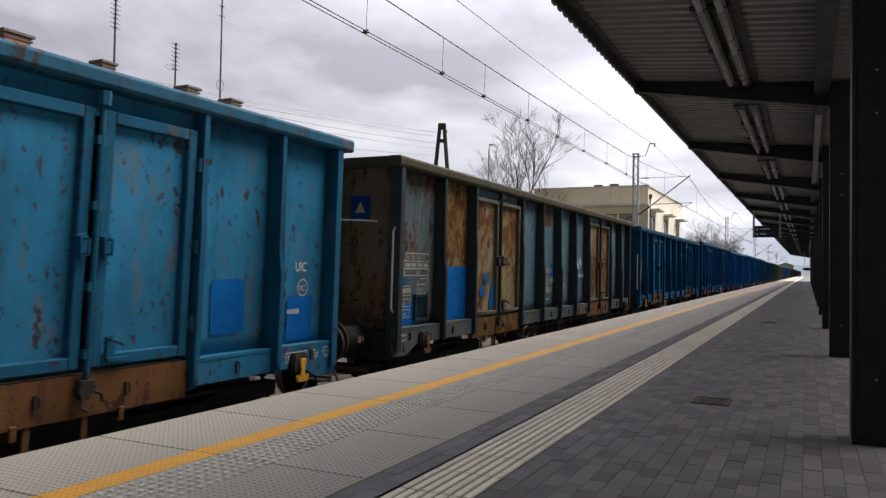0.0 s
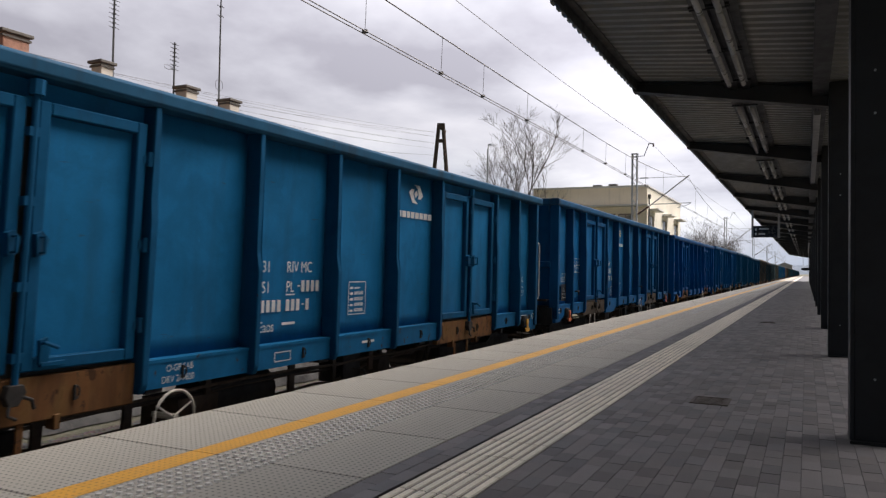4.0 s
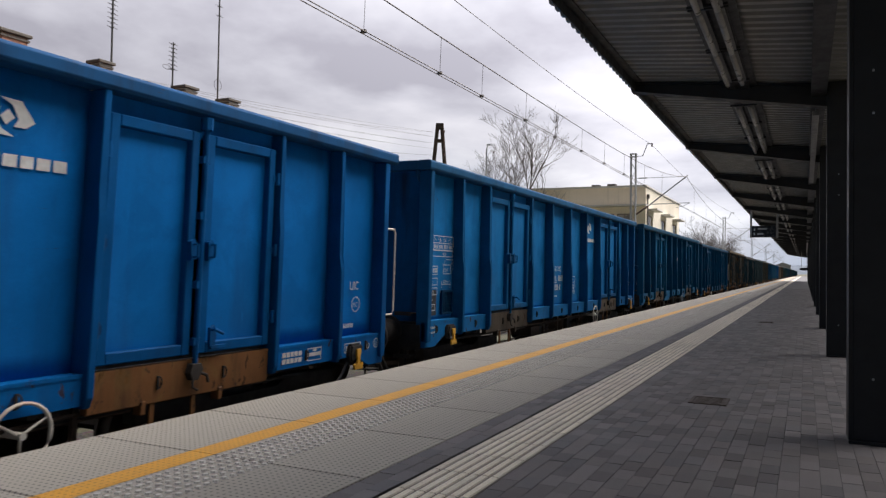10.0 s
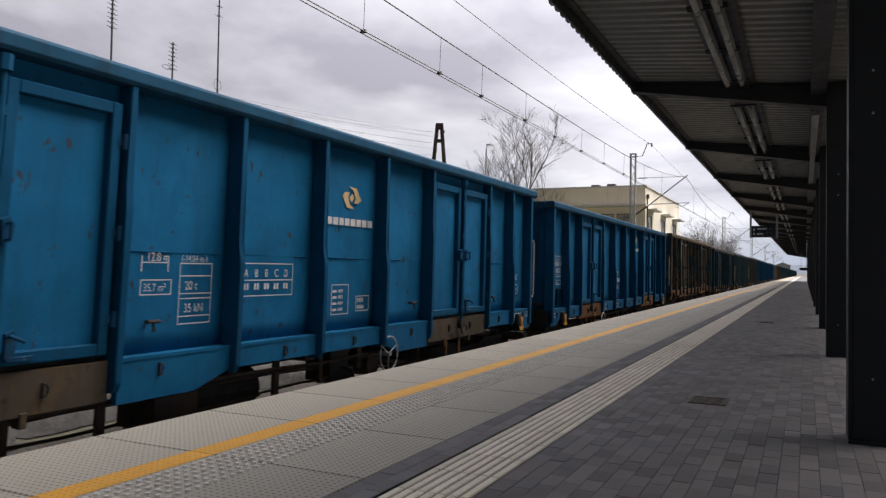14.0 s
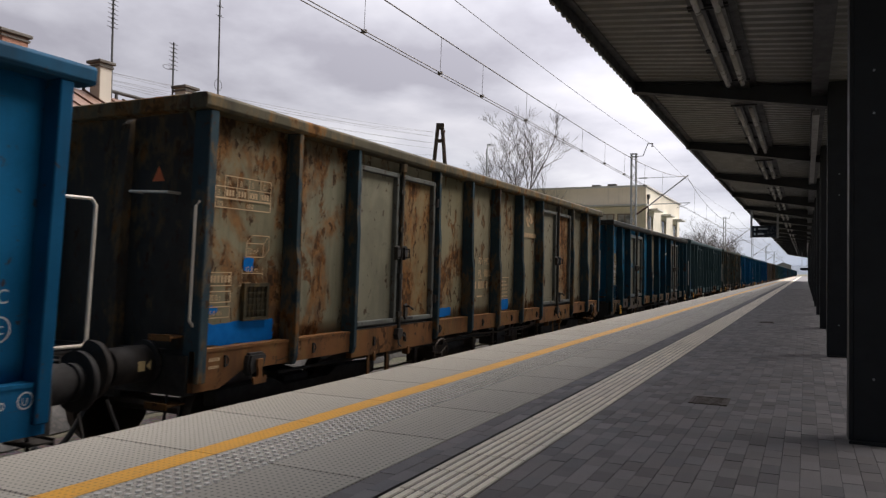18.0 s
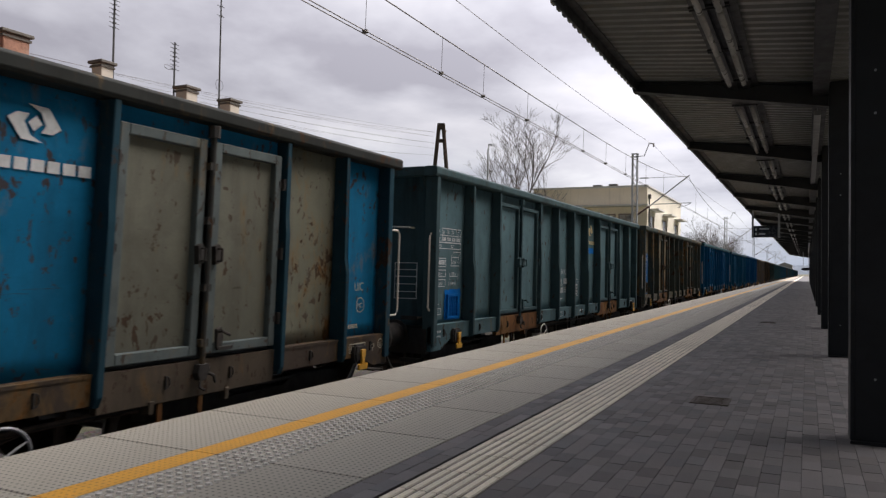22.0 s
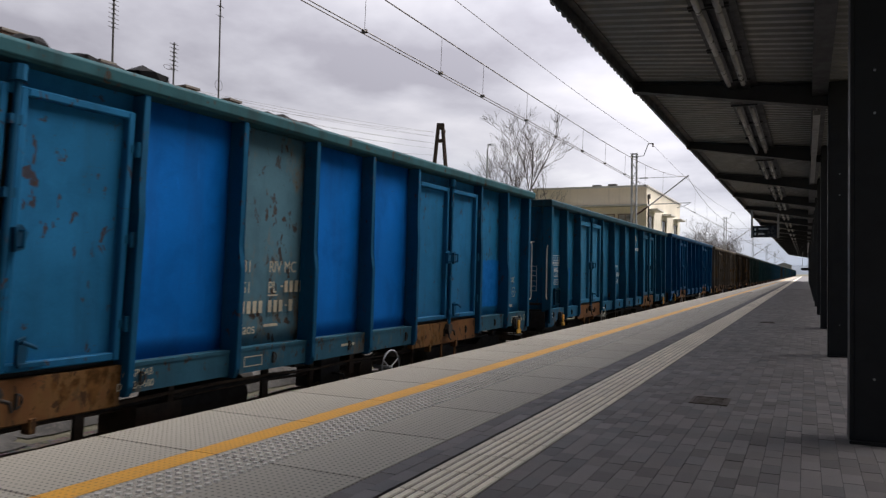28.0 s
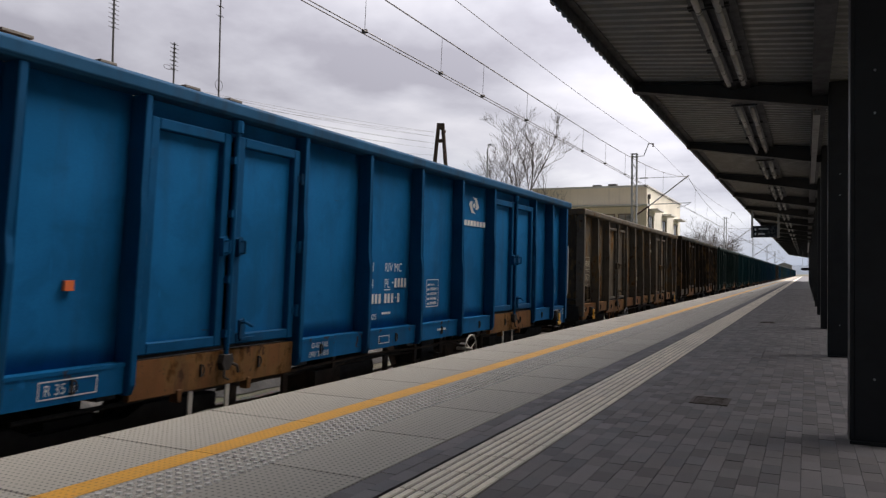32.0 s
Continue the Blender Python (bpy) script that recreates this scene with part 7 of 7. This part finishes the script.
    if n == 10:
        for k in range(20):
            x = 7.25 + 0.13 * k if k < 9 else 9.35 + 0.25 * (k - 9)
            bm = B()
            bmesh.ops.create_icosphere(bm, subdivisions=2, radius=0.11)
            for v in bm.verts:
                v.co *= 1 + 0.35 * noise.noise(v.co * 9 + Vector((k * 5, 0, 0)))
                v.co += Vector((x, -1.16, 3.205 + 0.04 * math.sin(2.6 * k) * math.sin(1.1 * k)))
            part("coal_lump", bm, M["coal"], w)
    if "coal" in sp:
        raised("coal_load", W["coal", sp["coal"]], M["coal"], w, "black lump coal heaped above the rim")
    shift = {"A": (0.0, 0.0, 0.0), "B": (0.14, 0.0, -0.16)}[lay]
    tagged(piece("number_lettering", W["number", sp["kind"]], mark, w, m=pose(shift[0], 0, sp.get("nz", 0.0))), kind="stuff")
    tagged(piece("load_table", W["table", sp["kind"], sp.get("tab", lay)], mark if rust > 0.3 or n == 1 else M["white"], w, m=pose(sp.get("tx", 0.12), 0, sp.get("tz", -0.13)) if sp["kind"] == "E" else None), kind="stuff")
    if logo:
        piece("emblem", W["emblem", sp["kind"]], M[logo], w, m=pose(shift[2] + sp.get("lx", 0.0), 0, sp.get("lz", 0.0)))
        tagged(piece("wordmark", W["wordmark", sp["kind"]], M["yellow_mark"] if n == 10 else M["white"] if rust < 0.3 else mark, w, m=pose(shift[2] + sp.get("lx", 0.0), 0, sp.get("lz", 0.0))), kind="stuff")
    if sp["kind"] == "E" and not sp.get("bare"):
        tagged(piece("inspection_table", W["insp"], mark, w), kind="stuff")
    if not full:
        return
    if n in (2, 10, 13, 4, 14):
        tagged(piece("end_table", W["endtable"], M["white"], w), kind="stuff")
    if n in (1, 8):
        if n == 1:
            piece("warning_patch", W["warnpatch"], coat((0.003, 0.05, 0.19), 0.2), w)
        piece("warning_sign", W["warnsign"], M["yellow_mark"] if n == 1 else M["orange"], w, "yellow warning triangle" if n == 1 else "orange warning triangle")
    tagged(piece("end_lettering", W["endtext"], mark, w, m=pose(sp.get("ex", 0.0), 0, sp.get("ez", 0.0))), kind="stuff")
    tagged(piece("solebar_lettering", W["soletext"], mark, w), kind="stuff")
    if n in (2, 4, 7, 10, 12, 14):
        tagged(piece("brake_lettering", W["brakecode"], mark, w), kind="stuff")
    if n == 4:
        tagged(piece("solebar_table", W["soletable"], M["white"], w), kind="stuff")
    if n in (11, 14):
        tagged(piece("radius_lettering", W["radius"], M["white"], w), kind="stuff")
    for x in (0.42, 1.65, 4.5, 6.0, 7.2, 8.5, 11.4, 12.5):
        piece("tie_ring", W["ring"], M["under"], w, m=pose(x + rnd.uniform(-0.05, 0.05), 0, 1.05))
    for x in (2.85, 3.55, 9.6, 10.3):
        piece("tie_ring", W["ring"], M["under"], w, m=pose(x, 0.018, 1.02))
    if sp["kind"] != "E":
        for x in (posts[1] - 0.34, posts[2] + 0.36, posts[6] - 0.36, posts[7] + 0.34):
            piece("rope_cleat", W["cleat"], M["under"], w, m=pose(x, 0, 1.4))
    for x in (0.78, 12.26):
        h = piece("hook_bracket", W["hookbox"], M["under"], w, m=pose(x, 0, 0.09))
        piece("rope_hook", W["hook"], M["rustplate"] if n in (1, 8) else M["orange"] if n == 3 else M["hookyellow"], h, "rusted rope hook" if n in (1, 8) else "orange cast rope hook" if n == 3 else "yellow cast rope hook")
    left = sp["kind"] != "E"
    tagged(piece("placard_holder", W["holder"], M["fresh"] if n in (10,) else coat(tint(c, 0.26), min(rust, 0.4)), w, m=pose(0.33 if sp["kind"] == "T" else 0.24 if left else 0.71, 0, 1.36 if n == 8 else 1.22)), kind="stuff")
    if n not in (1, 8, 11):
        pl = piece("instruction_plate", W["plate"], body if n == 10 else M["blackmark"], w, m=pose(0.75 if sp["kind"] == "T" else 0.6 if left else 0.24, 0, 1.22))
        piece("pictogram", W["pictogram"], M["white"], pl)
    hw = sp["wheel"]
    piece("brake_wheel", W["handwheel"], M["rigging"] if n in (1, 8) else (M["handrail"] if n % 3 else M["galv"]), w, "spoked hand-brake wheel", m=pose(hw, 0, 0.84 if n in (3, 4, 5, 6, 13) else 0.72))
    for x in (2.75, 9.55):
        piece("step_iron", W["step"], M["handrail"] if n in (3, 14) else M["rustplate"], w, m=pose(x, 0, 0))
    piece("air_tank", W["tank"], M["under"], w)
    piece("brake_gear", W["brakebox"], M["under"], w)
    piece("brake_rigging", W["rigging", n % 2], M["rigging"], w, "rust-brown rods and hangers under the frame")
    if sp.get("reflect"):
        bm = B()
        box(bm, 1.62, 1.69, SIDE - 0.03, SIDE - 0.002, 1.68, 1.75)
        part("reflector", bm, M["orange"], w, "orange square reflector")
    for x, z, a, b in sp.get("spray", ()):
        bm = B()
        ring = []
        for k in range(36):
            r = 1 + 0.75 * noise.noise(Vector((x * 9 + math.cos(k * math.pi / 18) * 1.6, z * 7, math.sin(k * math.pi / 18) * 1.6)))
            ring.append(bm.verts.new((x + a * r * math.cos(k * math.pi / 18), -1.341, z + b * r * math.sin(k * math.pi / 18))))
        bm.faces.new(ring)
        part("paint_splash", bm, M["fresh"] if n == 1 else coat((0.045, 0.135, 0.2), 0.12), w, "bright blue paint splash" if n == 1 else "faded blue paint streak")
    for x, z, a, b, *other in sp.get("fresh", ()):
        bm = B()
        pts = []
        for k in range(56):
            q = k / 56 * 4
            e, u = int(q), q - int(q)
            px, pz = ((u, 0), (1, u), (1 - u, 1), (0, 1 - u))[e]
            pts.append((x + a * px + 0.02 * noise.noise(Vector((x, 9 * pz, e))) + rnd.uniform(-0.005, 0.005), z + b * pz + 0.02 * noise.noise(Vector((17 * px, z, e))) + rnd.uniform(-0.007, 0.007)))
        face = bm.faces.new([bm.verts.new((p[0], SIDE - 0.0105, p[1])) for p in pts])
        part("paint_patch", bm, coat(*other) if other else M["fresh"], w, "faded patch of older paint" if other else "bright blue touch-up paint")


for number, spec in enumerate(SPECS):
    build_wagon(number, spec, number < 16)
for number in (-4, -3, -2, -1, *range(len(SPECS), 40)):
    colour = TAIL[(number * 5) % len(TAIL)]
    build_wagon(number, dict(c=colour, say="distant open freight wagon of the passing train", rust=0.3 if colour[0] > 0.07 else 0.12, wheel=4.4, kind="E", s=0.0), False)

build_paving(bpy.data.objects["platform"])


def motions():
    """The train rolls towards the camera and past it."""
    times = [k * 1.0 for k in range(33)]
    for w, x, z in WAGONS:
        walk(w, [(t, pose(x - travelled(t), TRACK_Y, z)) for t in times])
    fine = [k * 0.1 for k in range(321)]
    for ws, s in WHEELS:
        walk(ws, [(t, pose(s, 0, 0.46, 0, -math.degrees((travelled(t) - travelled(0)) / 0.46), 0)) for t in fine])


motions()
